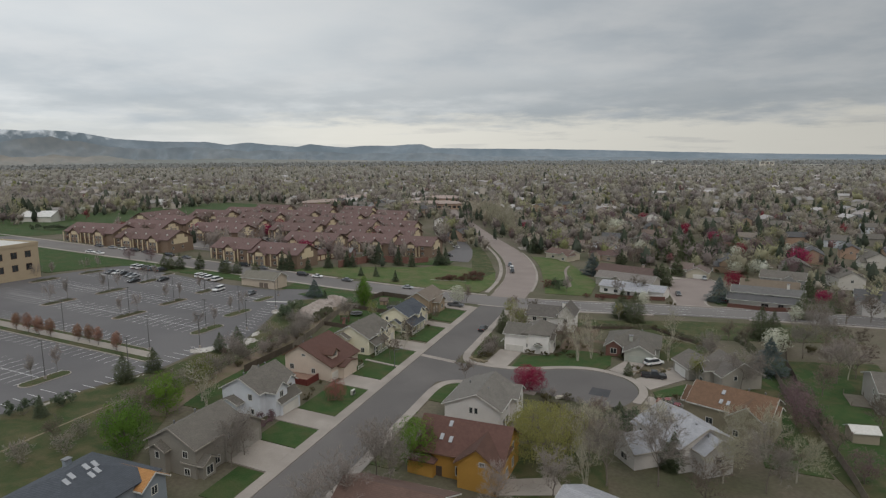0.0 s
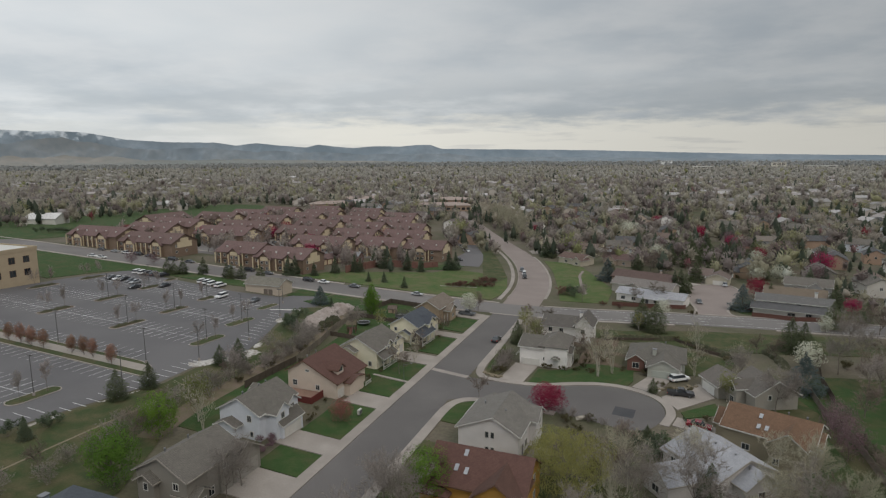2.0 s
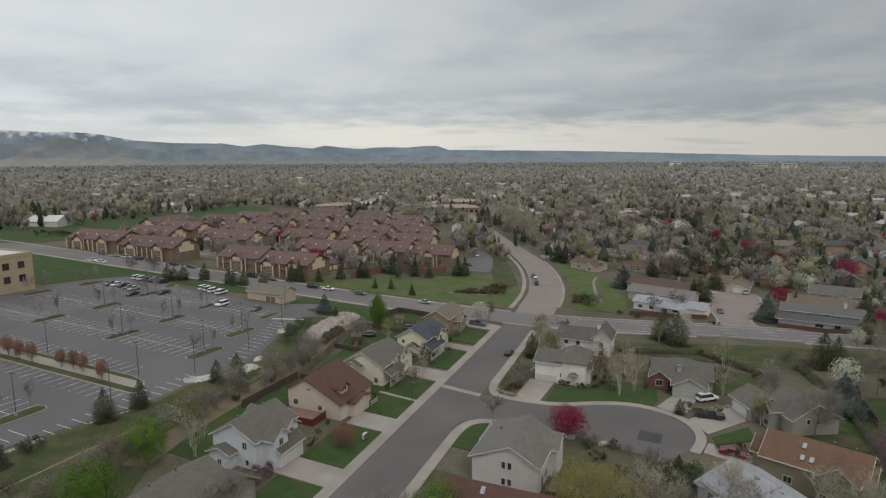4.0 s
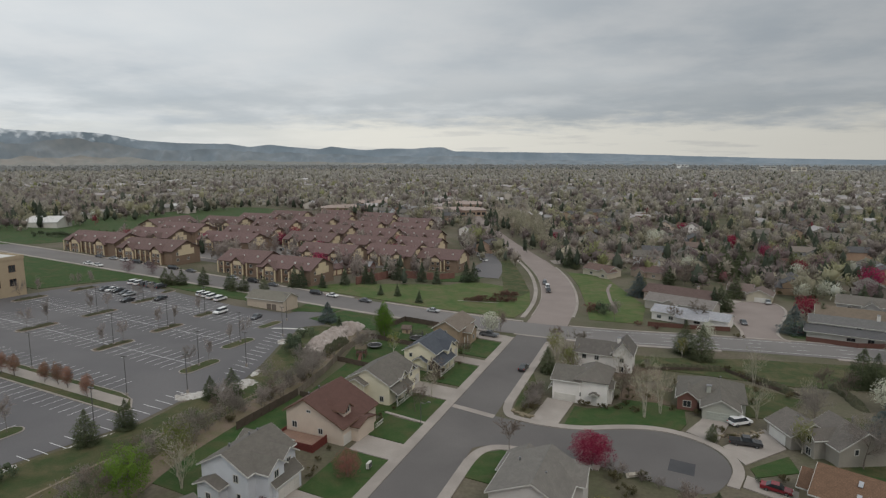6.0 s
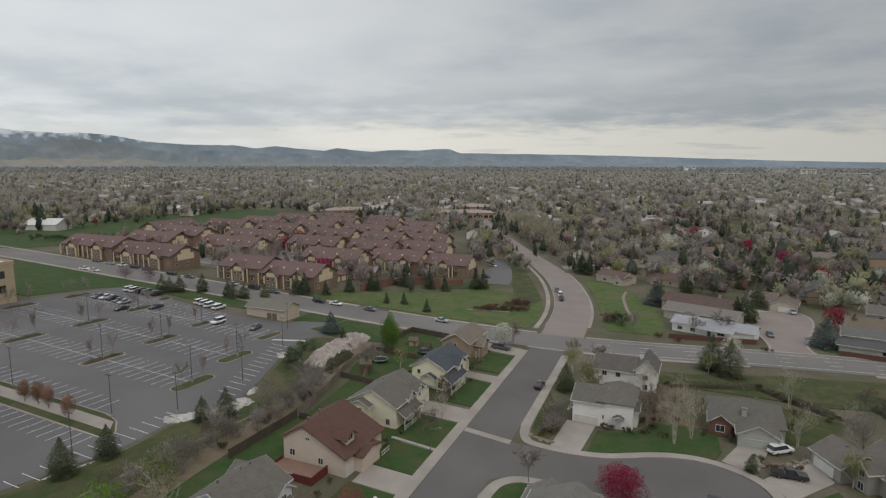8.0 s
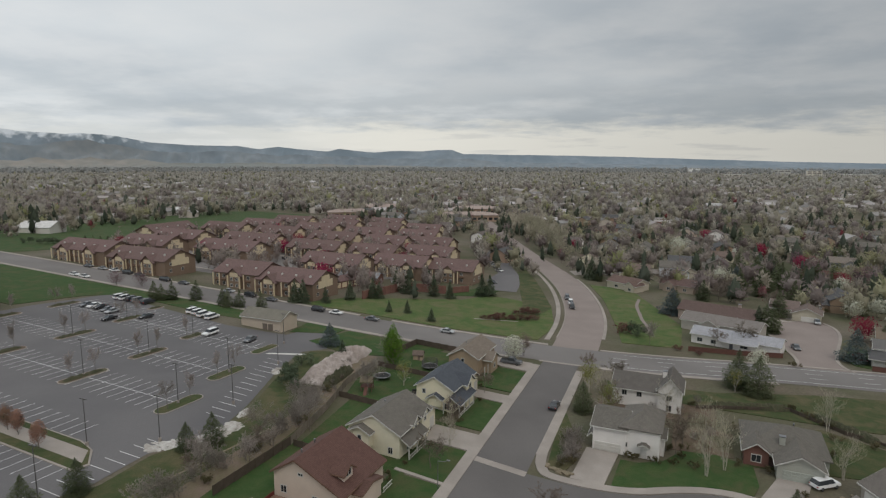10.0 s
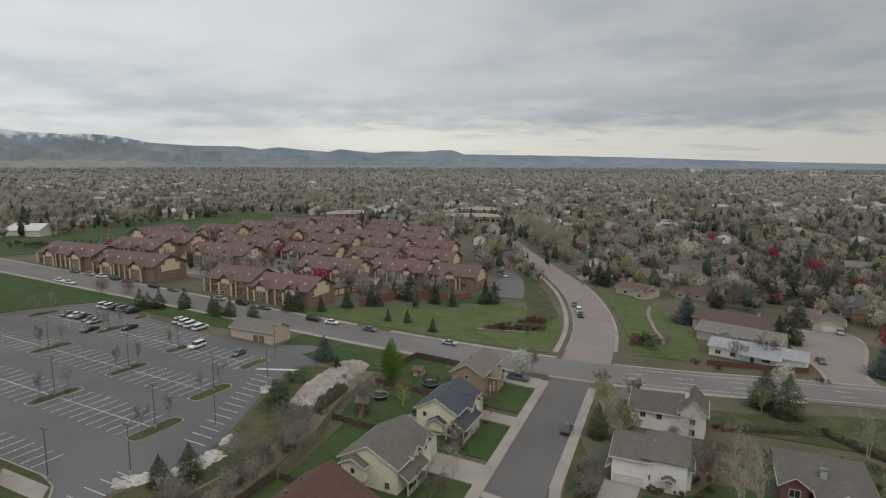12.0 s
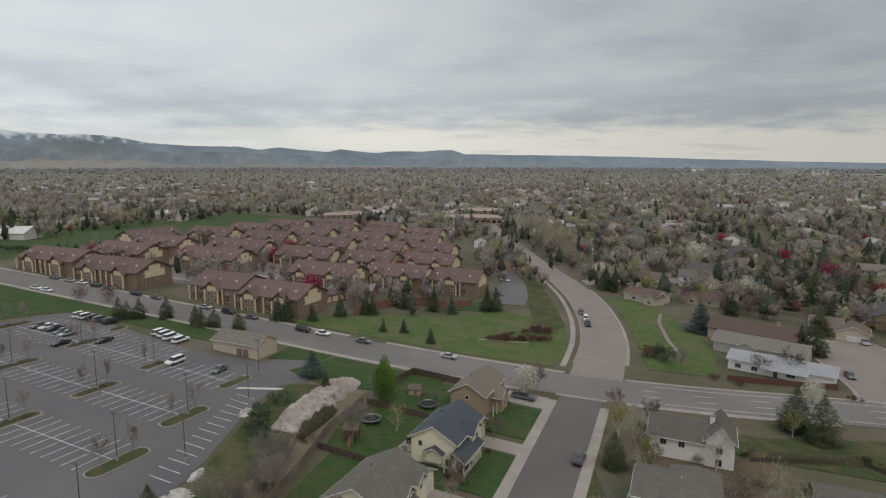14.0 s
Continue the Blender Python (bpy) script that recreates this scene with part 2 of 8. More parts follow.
M = {
    "asphalt": surface("asphalt", (0.112, 0.103, 0.100), (0.145, 0.134, 0.129), 0.07, 0.9, (0.086, 0.079, 0.076), 9.0, 0.1, d=(0.168, 0.155, 0.148)),
    "asphalt_lot": surface("asphalt_lot", (0.111, 0.106, 0.110), (0.143, 0.137, 0.139), 0.06, 0.9, (0.094, 0.089, 0.092), 6.0, 0.1, d=(0.160, 0.152, 0.152)),
    "road_concrete": surface("road_concrete", (0.225, 0.185, 0.168), (0.275, 0.23, 0.21), 0.1, 0.9, (0.19, 0.16, 0.145), 4.0, 0.08),
    "asphalt_patch": surface("asphalt_patch", (0.05, 0.05, 0.055), (0.07, 0.07, 0.072), 0.4, 0.9, None, 9.0, 0.1),
    "concrete": surface("concrete", (0.295, 0.262, 0.235), (0.365, 0.326, 0.292), 0.25, 0.9, (0.235, 0.206, 0.182), 5.0, 0.1, d=(0.25, 0.222, 0.20)),
    "paint": surface("paint", (0.80, 0.80, 0.78), (0.62, 0.62, 0.61), 0.8, 0.7, (0.45, 0.45, 0.45), 6.0, 0.0),
    "lawn": surface("lawn", (0.028, 0.070, 0.016), (0.060, 0.088, 0.027), 0.5, 1.0, (0.018, 0.038, 0.011), 5.0, 0.6, d=(0.084, 0.082, 0.036)),
    "lawn_dry": surface("lawn_dry", (0.036, 0.062, 0.018), (0.080, 0.080, 0.034), 0.45, 1.0, (0.034, 0.042, 0.017), 4.0, 0.6, d=(0.128, 0.104, 0.058)),
    "ground": surface("ground", (0.135, 0.11, 0.08), (0.075, 0.09, 0.042), 0.07, 1.0, (0.06, 0.05, 0.035), 1.6, 0.5, d=(0.17, 0.145, 0.115)),
    "dirt": surface("dirt", (0.26, 0.21, 0.155), (0.20, 0.17, 0.12), 0.2, 1.0, (0.12, 0.10, 0.06), 3.0, 0.4),
    "mulch": surface("mulch", (0.13, 0.092, 0.066), (0.165, 0.125, 0.088), 0.5, 1.0, (0.06, 0.042, 0.032), 6.0, 0.6, d=(0.075, 0.085, 0.038)),
    "litter": surface("litter", (0.20, 0.15, 0.118), (0.14, 0.132, 0.07), 0.35, 1.0, (0.10, 0.074, 0.055), 3.0, 0.6),
    "rubble": surface("rubble", (0.37, 0.32, 0.295), (0.48, 0.43, 0.40), 0.4, 1.0, (0.22, 0.185, 0.165), 3.0, 0.9, d=(0.30, 0.25, 0.225)),
    "bark": surface("bark", (0.165, 0.14, 0.12), (0.235, 0.20, 0.17), 2.0, 1.0, (0.10, 0.08, 0.07), 14.0, 0.4),
    "bark_pale": surface("bark_pale", (0.56, 0.52, 0.45), (0.44, 0.40, 0.34), 2.0, 1.0, (0.20, 0.17, 0.13), 9.0, 0.3),
    "twig": surface("twig", (0.17, 0.135, 0.11), (0.23, 0.19, 0.155), 0.8, 1.0, None, 5, 0, vary=0.25),
    "twig_pale": surface("twig_pale", (0.36, 0.34, 0.25), (0.44, 0.41, 0.31), 0.8, 1.0, None, 5, 0, vary=0.15),
    "twig_red": surface("twig_red", (0.165, 0.088, 0.074), (0.215, 0.115, 0.095), 0.8, 1.0, None, 5, 0, vary=0.15),
    "spruce": surface("spruce", (0.086, 0.112, 0.074), (0.138, 0.168, 0.10), 0.8, 1.0, None, 5, 0, vary=0.2),
    "spruce_blue": surface("spruce_blue", (0.10, 0.13, 0.13), (0.14, 0.17, 0.165), 0.8, 1.0, None, 5, 0, vary=0.1),
    "leaf_green": surface("leaf_green", (0.10, 0.19, 0.028), (0.15, 0.245, 0.045), 0.5, 1.0, None, 5, 0, vary=0.15),
    "leaf_bud": surface("leaf_bud", (0.17, 0.19, 0.06), (0.22, 0.22, 0.08), 0.7, 1.0, None, 5, 0, vary=0.2),
    "leaf_willow": surface("leaf_willow", (0.26, 0.255, 0.085), (0.335, 0.32, 0.115), 0.7, 1.0, None, 5, 0, vary=0.12),
    "blossom_red": surface("blossom_red", (0.25, 0.02, 0.06), (0.33, 0.04, 0.09), 0.7, 1.0, None, 5, 0, vary=0.15),
    "blossom_pink": surface("blossom_pink", (0.30, 0.10, 0.10), (0.38, 0.15, 0.14), 0.7, 1.0, None, 5, 0, vary=0.15),
    "blossom_white": surface("blossom_white", (0.52, 0.52, 0.42), (0.62, 0.62, 0.52), 0.7, 1.0, None, 5, 0, vary=0.1),
    "plum": surface("plum", (0.17, 0.105, 0.12), (0.225, 0.15, 0.16), 0.7, 1.0, None, 5, 0, vary=0.15),
    "shrub": surface("shrub", (0.105, 0.10, 0.052), (0.15, 0.125, 0.07), 0.7, 1.0, None, 5, 0, vary=0.25),
    "trim_white": surface("trim_white", (0.52, 0.51, 0.48), (0.60, 0.59, 0.56), 0.8, 0.6, (0.40, 0.38, 0.34), 3.0, 0),
    "trim_brown": surface("trim_brown", (0.13, 0.075, 0.05), (0.17, 0.10, 0.07), 0.8, 0.7, None, 5, 0),
    "asphalt_old": surface("asphalt_old", (0.168, 0.155, 0.148), (0.208, 0.193, 0.184), 0.06, 0.9, (0.125, 0.115, 0.110), 7.0, 0.1, d=(0.135, 0.125, 0.12)),
    "lawn_park": surface("lawn_park", (0.058, 0.108, 0.027), (0.112, 0.128, 0.047), 0.34, 1.0, (0.036, 0.058, 0.016), 4.0, 0.6, d=(0.145, 0.128, 0.066)),
    "glass": glass_dark("window_glass"),
    "brick": surface("brick", (0.185, 0.095, 0.078), (0.24, 0.128, 0.102), 0.6, 0.9, (0.12, 0.06, 0.05), 7, 0.2),
    "wood_red": surface("wood_red", (0.115, 0.058, 0.046), (0.15, 0.072, 0.055), 1.2, 0.8, (0.08, 0.035, 0.028), 8, 0.2),
    "fence_wood": surface("fence_wood", (0.25, 0.215, 0.17), (0.17, 0.145, 0.115), 0.7, 0.9, (0.10, 0.085, 0.07), 9, 0.3, vary=0.15),
    "fence_dark": surface("fence_dark", (0.115, 0.09, 0.07), (0.075, 0.058, 0.045), 0.7, 0.9, (0.05, 0.04, 0.03), 9, 0.3, vary=0.15),
    "metal": surface("metal", (0.20, 0.20, 0.21), (0.26, 0.26, 0.27), 1, 0.4, None, 5, 0, metal=0.8),
    "pole_dark": surface("pole_dark", (0.085, 0.08, 0.08), (0.11, 0.104, 0.102), 1, 0.5, None, 5, 0),
    "tyre": surface("tyre", (0.02, 0.02, 0.02), (0.03, 0.03, 0.03), 3, 0.9, None, 5, 0),
    "lamp_red": surface("lamp_red", (0.35, 0.02, 0.02), (0.4, 0.03, 0.02), 3, 0.3, None, 5, 0),
    "skylight": surface("skylight", (0.30, 0.31, 0.33), (0.38, 0.39, 0.41), 1, 0.15, None, 5, 0),
    "snow_pile": surface("snow_pile", (0.60, 0.59, 0.57), (0.42, 0.40, 0.37), 0.9, 0.9, (0.26, 0.23, 0.20), 4, 0.5, d=(0.24, 0.21, 0.18)),
}


def let_through(m, share=0.45):
    """Thin leaves and twigs let part of the light pass."""
    n, l = m.node_tree.nodes, m.node_tree.links
    bsdf, out = n["Principled BSDF"], n["Material Output"]
    tr, mx = n.new("ShaderNodeBsdfTranslucent"), n.new("ShaderNodeMixShader")
    l.new(bsdf.inputs["Base Color"].links[0].from_socket, tr.inputs[0])
    mx.inputs[0].default_value = share
    l.new(bsdf.outputs[0], mx.inputs[1])
    l.new(tr.outputs[0], mx.inputs[2])
    l.new(mx.outputs[0], out.inputs[0])


M["twig_grey"] = surface("twig_grey", (0.265, 0.232, 0.208), (0.335, 0.298, 0.268), 0.8, 1.0, None, 5, 0, vary=0.2)
for leaf in ("twig", "twig_grey", "twig_pale", "twig_red", "spruce", "spruce_blue", "leaf_green", "leaf_bud", "leaf_willow", "blossom_red", "blossom_pink", "blossom_white", "plum", "shrub"):
    let_through(M[leaf])
ROOFS = {}


def roof_mat(rgb):
    if rgb not in ROOFS:
        ROOFS[rgb] = shingles("shingles", rgb, tuple(min(1, x * 1.22) for x in rgb))
    return ROOFS[rgb]


def wall_mat(rgb):
    if ("w", rgb) not in ROOFS:
        ROOFS["w", rgb] = siding("siding", rgb, tuple(min(1, x * 1.12) for x in rgb))
    return ROOFS["w", rgb]


def car_paint(rgb):
    if ("c", rgb) not in ROOFS:
        ROOFS["c", rgb] = surface("car_paint", rgb, tuple(min(1, x * 1.05) for x in rgb), 0.5, 0.25, None, 5, 0, spec=0.6)
    return ROOFS["c", rgb]


# ---- building helpers ----
def part(name, bm, material, parent=None, label=""):
    """One bmesh as one mesh object, under a thing or a part."""
    me = bpy.data.meshes.new(name)
    bm.to_mesh(me)
    bm.free()
    me.materials.append(material)
    ob = new(name, me)
    if parent:
        ob.parent = parent
    return tagged(ob, label) if label else ob


def from_lists(name, verts, faces, material, parent=None, smooth=False):
    me = bpy.data.meshes.new(name)
    me.from_pydata(verts, [], faces)
    me.materials.append(material)
    if smooth:
        me.polygons.foreach_set("use_smooth", [True] * len(me.polygons))
    ob = new(name, me)
    if parent:
        ob.parent = parent
    return ob


def thing(name, m, label, category, group="", kind=""):
    ob = new(name)
    ob.empty_display_size = 0.3
    ob.matrix_basis = m
    return tagged(ob, label, category, group, kind)


def add_box(bm, x0, x1, y0, y1, z0, z1):
    vs = [bm.verts.new(p) for p in ((x0, y0, z0), (x1, y0, z0), (x1, y1, z0), (x0, y1, z0), (x0, y0, z1), (x1, y0, z1), (x1, y1, z1), (x0, y1, z1))]
    for f in ((3, 2, 1, 0), (4, 5, 6, 7), (0, 1, 5, 4), (1, 2, 6, 5), (2, 3, 7, 6), (3, 0, 4, 7)):
        bm.faces.new([vs[i] for i in f])


def box(x0, x1, y0, y1, z0, z1, soft=0.0):
    bm = bmesh.new()
    add_box(bm, x0, x1, y0, y1, z0, z1)
    if soft:
        bmesh.ops.bevel(bm, geom=bm.edges[:], offset=soft, segments=1, affect="EDGES")
    return bm


def tube(bm, a, b, ra, rb, sides=6):
    """A tapered round bar from a to b."""
    a, b = Vector(a), Vector(b)
    q = (b - a).to_track_quat("Z", "Y")
    rings = []
    for p, r in ((a, ra), (b, rb)):
        rings.append([bm.verts.new(p + q @ Vector((r * math.cos(k * math.tau / sides), r * math.sin(k * math.tau / sides), 0))) for k in range(sides)])
    for k in range(sides):
        bm.faces.new((rings[0][k], rings[0][(k + 1) % sides], rings[1][(k + 1) % sides], rings[1][k]))
    bm.faces.new(rings[1])
    bm.faces.new(rings[0][::-1])


def sheet(name, outline, h, material, skirt=0.0, step=6.0, label="", category="", kind="structure", parent=None):
    """A surface laid over the ground at height h, its outline given in u, v; skirt: depth of its edge."""
    bm = bmesh.new()
    pts = [uv(u, v) for u, v in outline]
    area = sum(p.x * q.y - q.x * p.y for p, q in zip(pts, pts[1:] + pts[:1]))
    if area < 0:
        pts.reverse()
    bm.faces.new([bm.verts.new((p.x, p.y, 0)) for p in pts])
    for axis in (0, 1):
        lo, hi = min(p[axis] for p in pts), max(p[axis] for p in pts)
        k = math.ceil(lo / step)
        while k * step < hi:
            co, no = Vector((0, 0, 0)), Vector((0, 0, 0))
            co[axis], no[axis] = k * step, 1
            bmesh.ops.bisect_plane(bm, geom=bm.verts[:] + bm.edges[:] + bm.faces[:], plane_co=co, plane_no=no)
            k += 1
    for w in bm.verts:
        w.co.z = gz(w.co.x, w.co.y) + h
    if skirt:
        edges = [e for e in bm.edges if e.is_boundary]
        made = bmesh.ops.extrude_edge_only(bm, edges=edges)
        for w in made["geom"]:
            if isinstance(w, bmesh.types.BMVert):
                w.co.z -= skirt
    bmesh.ops.recalc_face_normals(bm, faces=bm.faces[:])
    ob = part(name, bm, material, parent)
    return ob if parent else tagged(ob, label, category, "", kind)


def ribbon_outline(line, left, right):
    """Outline of a band along a line of (u, v), from left to right of it."""
    pts = [Vector(p) for p in line]
    a, b = [], []
    for i, p in enumerate(pts):
        d = (pts[min(i + 1, len(pts) - 1)] - pts[max(i - 1, 0)]).normalized()
        n = Vector((-d.y, d.x))
        a.append(tuple(p + n * left))
        b.append(tuple(p + n * right))
    return a + b[::-1]


def smooth_line(line, times=2):
    """Rounds the corners of a line."""
    for _ in range(times):
        out = [line[0]]
        for p, q in zip(line, line[1:]):
            p, q = Vector(p), Vector(q)
            out += [tuple(p * 0.75 + q * 0.25), tuple(p * 0.25 + q * 0.75)]
        line = out + [line[-1]]
    return line


def board(a, b, deep, tall, side):
    """A fascia board from a to b: deep across (towards side), tall in height."""
    bm = bmesh.new()
    a, b, side = Vector(a), Vector(b), Vector(side)
    t = [bm.verts.new(p + side * d + Vector((0, 0, z))) for d in (-deep / 2, deep / 2) for p in (a, b) for z in (-tall / 2, tall / 2)]
    for f in ((0, 2, 3, 1), (4, 5, 7, 6), (0, 1, 5, 4), (2, 6, 7, 3), (1, 3, 7, 5), (0, 4, 6, 2)):
        bm.faces.new([t[i] for i in f])
    return bm


def gable(bm_wall, bm_roof, trims, x0, x1, y0, y1, z0, zt, rise, axis, over=0.45, thick=0.16, mid=0.5, zt2=None):
    """A gabled volume: walls to the eaves at zt (zt2 on the far side) with their gables, roof slabs and, in trims, fascia boards.
    axis: the ridge's, x or y; mid: where the ridge stands across."""
    flip = axis == "x"
    a0, a1, b0, b1 = (y0, y1, x0, x1) if flip else (x0, x1, y0, y1)
    za, zb = zt, zt if zt2 is None else zt2
    top = max(za, zb) + rise

    def P(a, b, z):
        return (b, a, z) if flip else (a, b, z)

    am = a0 + (a1 - a0) * mid
    if bm_wall is not None:
        w = [bm_wall.verts.new(P(*p)) for p in ((a0, b0, z0), (a1, b0, z0), (a1, b0, zb), (am, b0, top), (a0, b0, za), (a0, b1, z0), (a1, b1, z0), (a1, b1, zb), (am, b1, top), (a0, b1, za))]
        for f in ((0, 1, 2, 3, 4), (9, 8, 7, 6, 5), (1, 6, 7, 2), (0, 4, 9, 5)):
            bm_wall.faces.new([w[i] for i in f])
    s0, s1 = (top - za) / (am - a0), (top - zb) / (a1 - am)
    e0, e1, c0, c1 = a0 - over, a1 + over, b0 - over, b1 + over
    z0l, z1l, zr = za - over * s0 + 0.03, zb - over * s1 + 0.03, top + 0.03
    prof = [(e0, z0l), (am, zr), (e1, z1l), (e1, z1l + thick), (am, zr + thick), (e0, z0l + thick)]
    v0 = [bm_roof.verts.new(P(a, c0, z)) for a, z in prof]
    v1 = [bm_roof.verts.new(P(a, c1, z)) for a, z in prof]
    for k in range(6):
        j = (k + 1) % 6
        bm_roof.faces.new((v0[k], v0[j], v1[j], v1[k]))
    for v in (v0, v1[::-1]):
        bm_roof.faces.new((v[0], v[1], v[4], v[5]))
        bm_roof.faces.new((v[1], v[2], v[3], v[4]))
    bmesh.ops.recalc_face_normals(bm_roof, faces=bm_roof.faces[:])
    if trims is not None:
        for c in (c0 - 0.04, c1 + 0.04):
            for p, q in (((e0, z0l), (am, zr)), ((am, zr), (e1, z1l))):
                trims.append(board(P(p[0], c, p[1]), P(q[0], c, q[1]), 0.07, 0.21, P(0, 1, 0)))
        for e, z in ((e0 - 0.05, z0l), (e1 + 0.05, z1l)):
            trims.append(board(P(e, c0, z), P(e, c1, z), 0.1, 0.2, P(1, 0, 0)))


def hip(bm_wall, bm_roof, x0, x1, y0, y1, z0, zt, rise, over=0.45, thick=0.16):
    """A volume under a hipped roof."""
    if bm_wall is not None:
        add_box(bm_wall, x0, x1, y0, y1, z0, zt)
    X0, X1, Y0, Y1 = x0 - over, x1 + over, y0 - over, y1 + over
    w, d = X1 - X0, Y1 - Y0
    k = min(w, d) / 2
    if w >= d:
        r0, r1 = (X0 + k, (Y0 + Y1) / 2), (X1 - k, (Y0 + Y1) / 2)
    else:
        r0, r1 = ((X0 + X1) / 2, Y0 + k), ((X0 + X1) / 2, Y1 - k)
    if (Vector(r0) - Vector(r1)).length < 0.05:
        r1 = (r0[0] + 0.05, r0[1])
    zl = zt - 0.1
    b = [bm_roof.verts.new((*p, zl)) for p in ((X0, Y0), (X1, Y0), (X1, Y1), (X0, Y1))]
    e = [bm_roof.verts.new((*p, zl + thick)) for p in ((X0, Y0), (X1, Y0), (X1, Y1), (X0, Y1))]
    p, q = bm_roof.verts.new((*r0, zt + rise)), bm_roof.verts.new((*r1, zt + rise))
    bm_roof.faces.new(b[::-1])
    for i in range(4):
        bm_roof.faces.new((b[i], b[(i + 1) % 4], e[(i + 1) % 4], e[i]))
    if w >= d:
        fs = ((e[0], e[1], q, p), (e[1], e[2], q), (e[2], e[3], p, q), (e[3], e[0], p))
    else:
        fs = ((e[0], e[1], p), (e[1], e[2], q, p), (e[2], e[3], q), (e[3], e[0], p, q))
    for f in fs:
        bm_roof.faces.new(f)


FACES = {"f": (0, -1), "b": (0, 1), "l": (-1, 0), "r": (1, 0)}


def on_face(bm, face, line, along, z, w, h, out, depth):
    """A slab on a wall: face f/b/l/r, the wall's place (line), centre along it, foot z, size, from out to out+depth in front."""
    dx, dy = FACES[face]
    if dx:
        x0, x1 = sorted((line + dx * out, line + dx * (out + depth)))
        add_box(bm, x0, x1, along - w / 2, along + w / 2, z, z + h)
    else:
        y0, y1 = sorted((line + dy * out, line + dy * (out + depth)))
        add_box(bm, along - w / 2, along + w / 2, y0, y1, z, z + h)


def window(parent, face, line, along, z, w, h, trim="trim_white", bars=1):
    bm = bmesh.new()
    t = 0.11
    for da, dz, ww, hh in ((-w / 2 + t / 2, 0, t, h), (w / 2 - t / 2, 0, t, h), (0, 0, w - 2 * t, t), (0, h - t, w - 2 * t, t)):
        on_face(bm, face, line, along + da, z + dz, ww, hh, 0.0, 0.07)
    if bars and w > 0.9:
        on_face(bm, face, line, along, z + t, 0.06, h - 2 * t, 0.0, 0.05)
    fr = part("window", bm, M[trim], parent)
    bm = bmesh.new()
    on_face(bm, face, line, along, z + t, w - 2 * t, h - 2 * t, -0.03, 0.05)
    part("pane", bm, M["glass"], fr)
    return fr


def panel_door(parent, name, face, line, along, z, w, h, material, rows=4, cols=1, label=""):
    """A door with raised panels, such as a garage door, in one piece."""
    bm = bmesh.new()
    dx, dy = FACES[face]
    vs = [[bm.verts.new((line + dx * 0.05, along + (-0.5 + c / cols) * w, z + r * h / rows) if dx else (along + (-0.5 + c / cols) * w, line + dy * 0.05, z + r * h / rows)) for c in range(cols + 1)] for r in range(rows + 1)]
    fs = [bm.faces.new((vs[r][c], vs[r][c + 1], vs[r + 1][c + 1], vs[r + 1][c])) for r in range(rows) for c in range(cols)]
    for f in fs:
        f.normal_update()
        if f.normal.x * dx + f.normal.y * dy < 0:
            f.normal_flip()
    bmesh.ops.inset_individual(bm, faces=fs, thickness=0.06, depth=0.03)
    ring_edges = [e for e in bm.edges if e.is_boundary]
    made = bmesh.ops.extrude_edge_only(bm, edges=ring_edges)
    for q in made["geom"]:
        if isinstance(q, bmesh.types.BMVert):
            q.co -= Vector((dx, dy, 0)) * 0.08
    return part(name, bm, material, parent, label)

# ---- ground, one sheet to the horizon ----
def ground_lines(lo, hi, near_lo, near_hi, step):
    out, k = [], near_lo
    while k <= near_hi + 1e-6:
        out.append(k)
        k += step
    d, k = step, near_hi
    while k < hi:
        d *= 1.25
        k = min(hi, k + d)
        out.append(k)
    d, k = step, near_lo
    while k > lo:
        d *= 1.25
        k = max(lo, k - d)
        out.insert(0, k)
    return out


gx = ground_lines(-4700, 4700, -300, 180, 6.0)
gy = ground_lines(-1500, 4780, -30, 660, 6.0)
from_lists("ground", [(x, y, gz(x, y) - 0.06) for y in gy for x in gx],
           [(j * len(gx) + i, j * len(gx) + i + 1, (j + 1) * len(gx) + i + 1, (j + 1) * len(gx) + i) for j in range(len(gy) - 1) for i in range(len(gx) - 1)], M["ground"])
tagged(bpy.data.objects["ground"], "dry spring ground with thin grass under the town", "ground", kind="structure")

# ---- streets ----
MAIN = smooth_line([(-330, 24.0), (-140, 13.0), (-57, 8.3), (0, 5.1), (17, 4.15), (30, 3.4), (47, 2.45), (63, 1.5)])
COLLECTOR = smooth_line([(64, -420), (65.5, -170), (64.5, -70), (65.5, -36), (69, 0), (73, 28), (80, 55), (88, 100), (96, 180), (100, 360)])
WINDING = smooth_line([(77, 2.2), (92, 1.0), (105, -0.4), (119, -2.9), (138, -7.6), (164, -16.2), (185, -25), (213, -38.5), (260, -65), (301, -87), (352, -114), (400, -140), (470, -176), (600, -230)])
sheet("road", ribbon_outline(MAIN, 4.8, -4.8), 0.0, M["asphalt"], label="grey asphalt residential street sloping past the houses", category="road")
sheet("road", ribbon_outline(COLLECTOR, 7.6, -7.6), 0.012, M["asphalt_old"], label="wide grey asphalt through street", category="road")
WINDING_NEAR, WINDING_FAR = [p for p in WINDING if p[0] <= 214], [p for p in WINDING if p[0] >= 206]
sheet("road", ribbon_outline(WINDING_NEAR, 6.7, -6.7), 0.006, M["road_concrete"], label="pinkish concrete street winding away between lawns", category="road")
sheet("road", ribbon_outline(WINDING_FAR, 6.2, -6.2), 0.0, M["road_concrete"], label="pinkish concrete street winding away between trees", category="road")
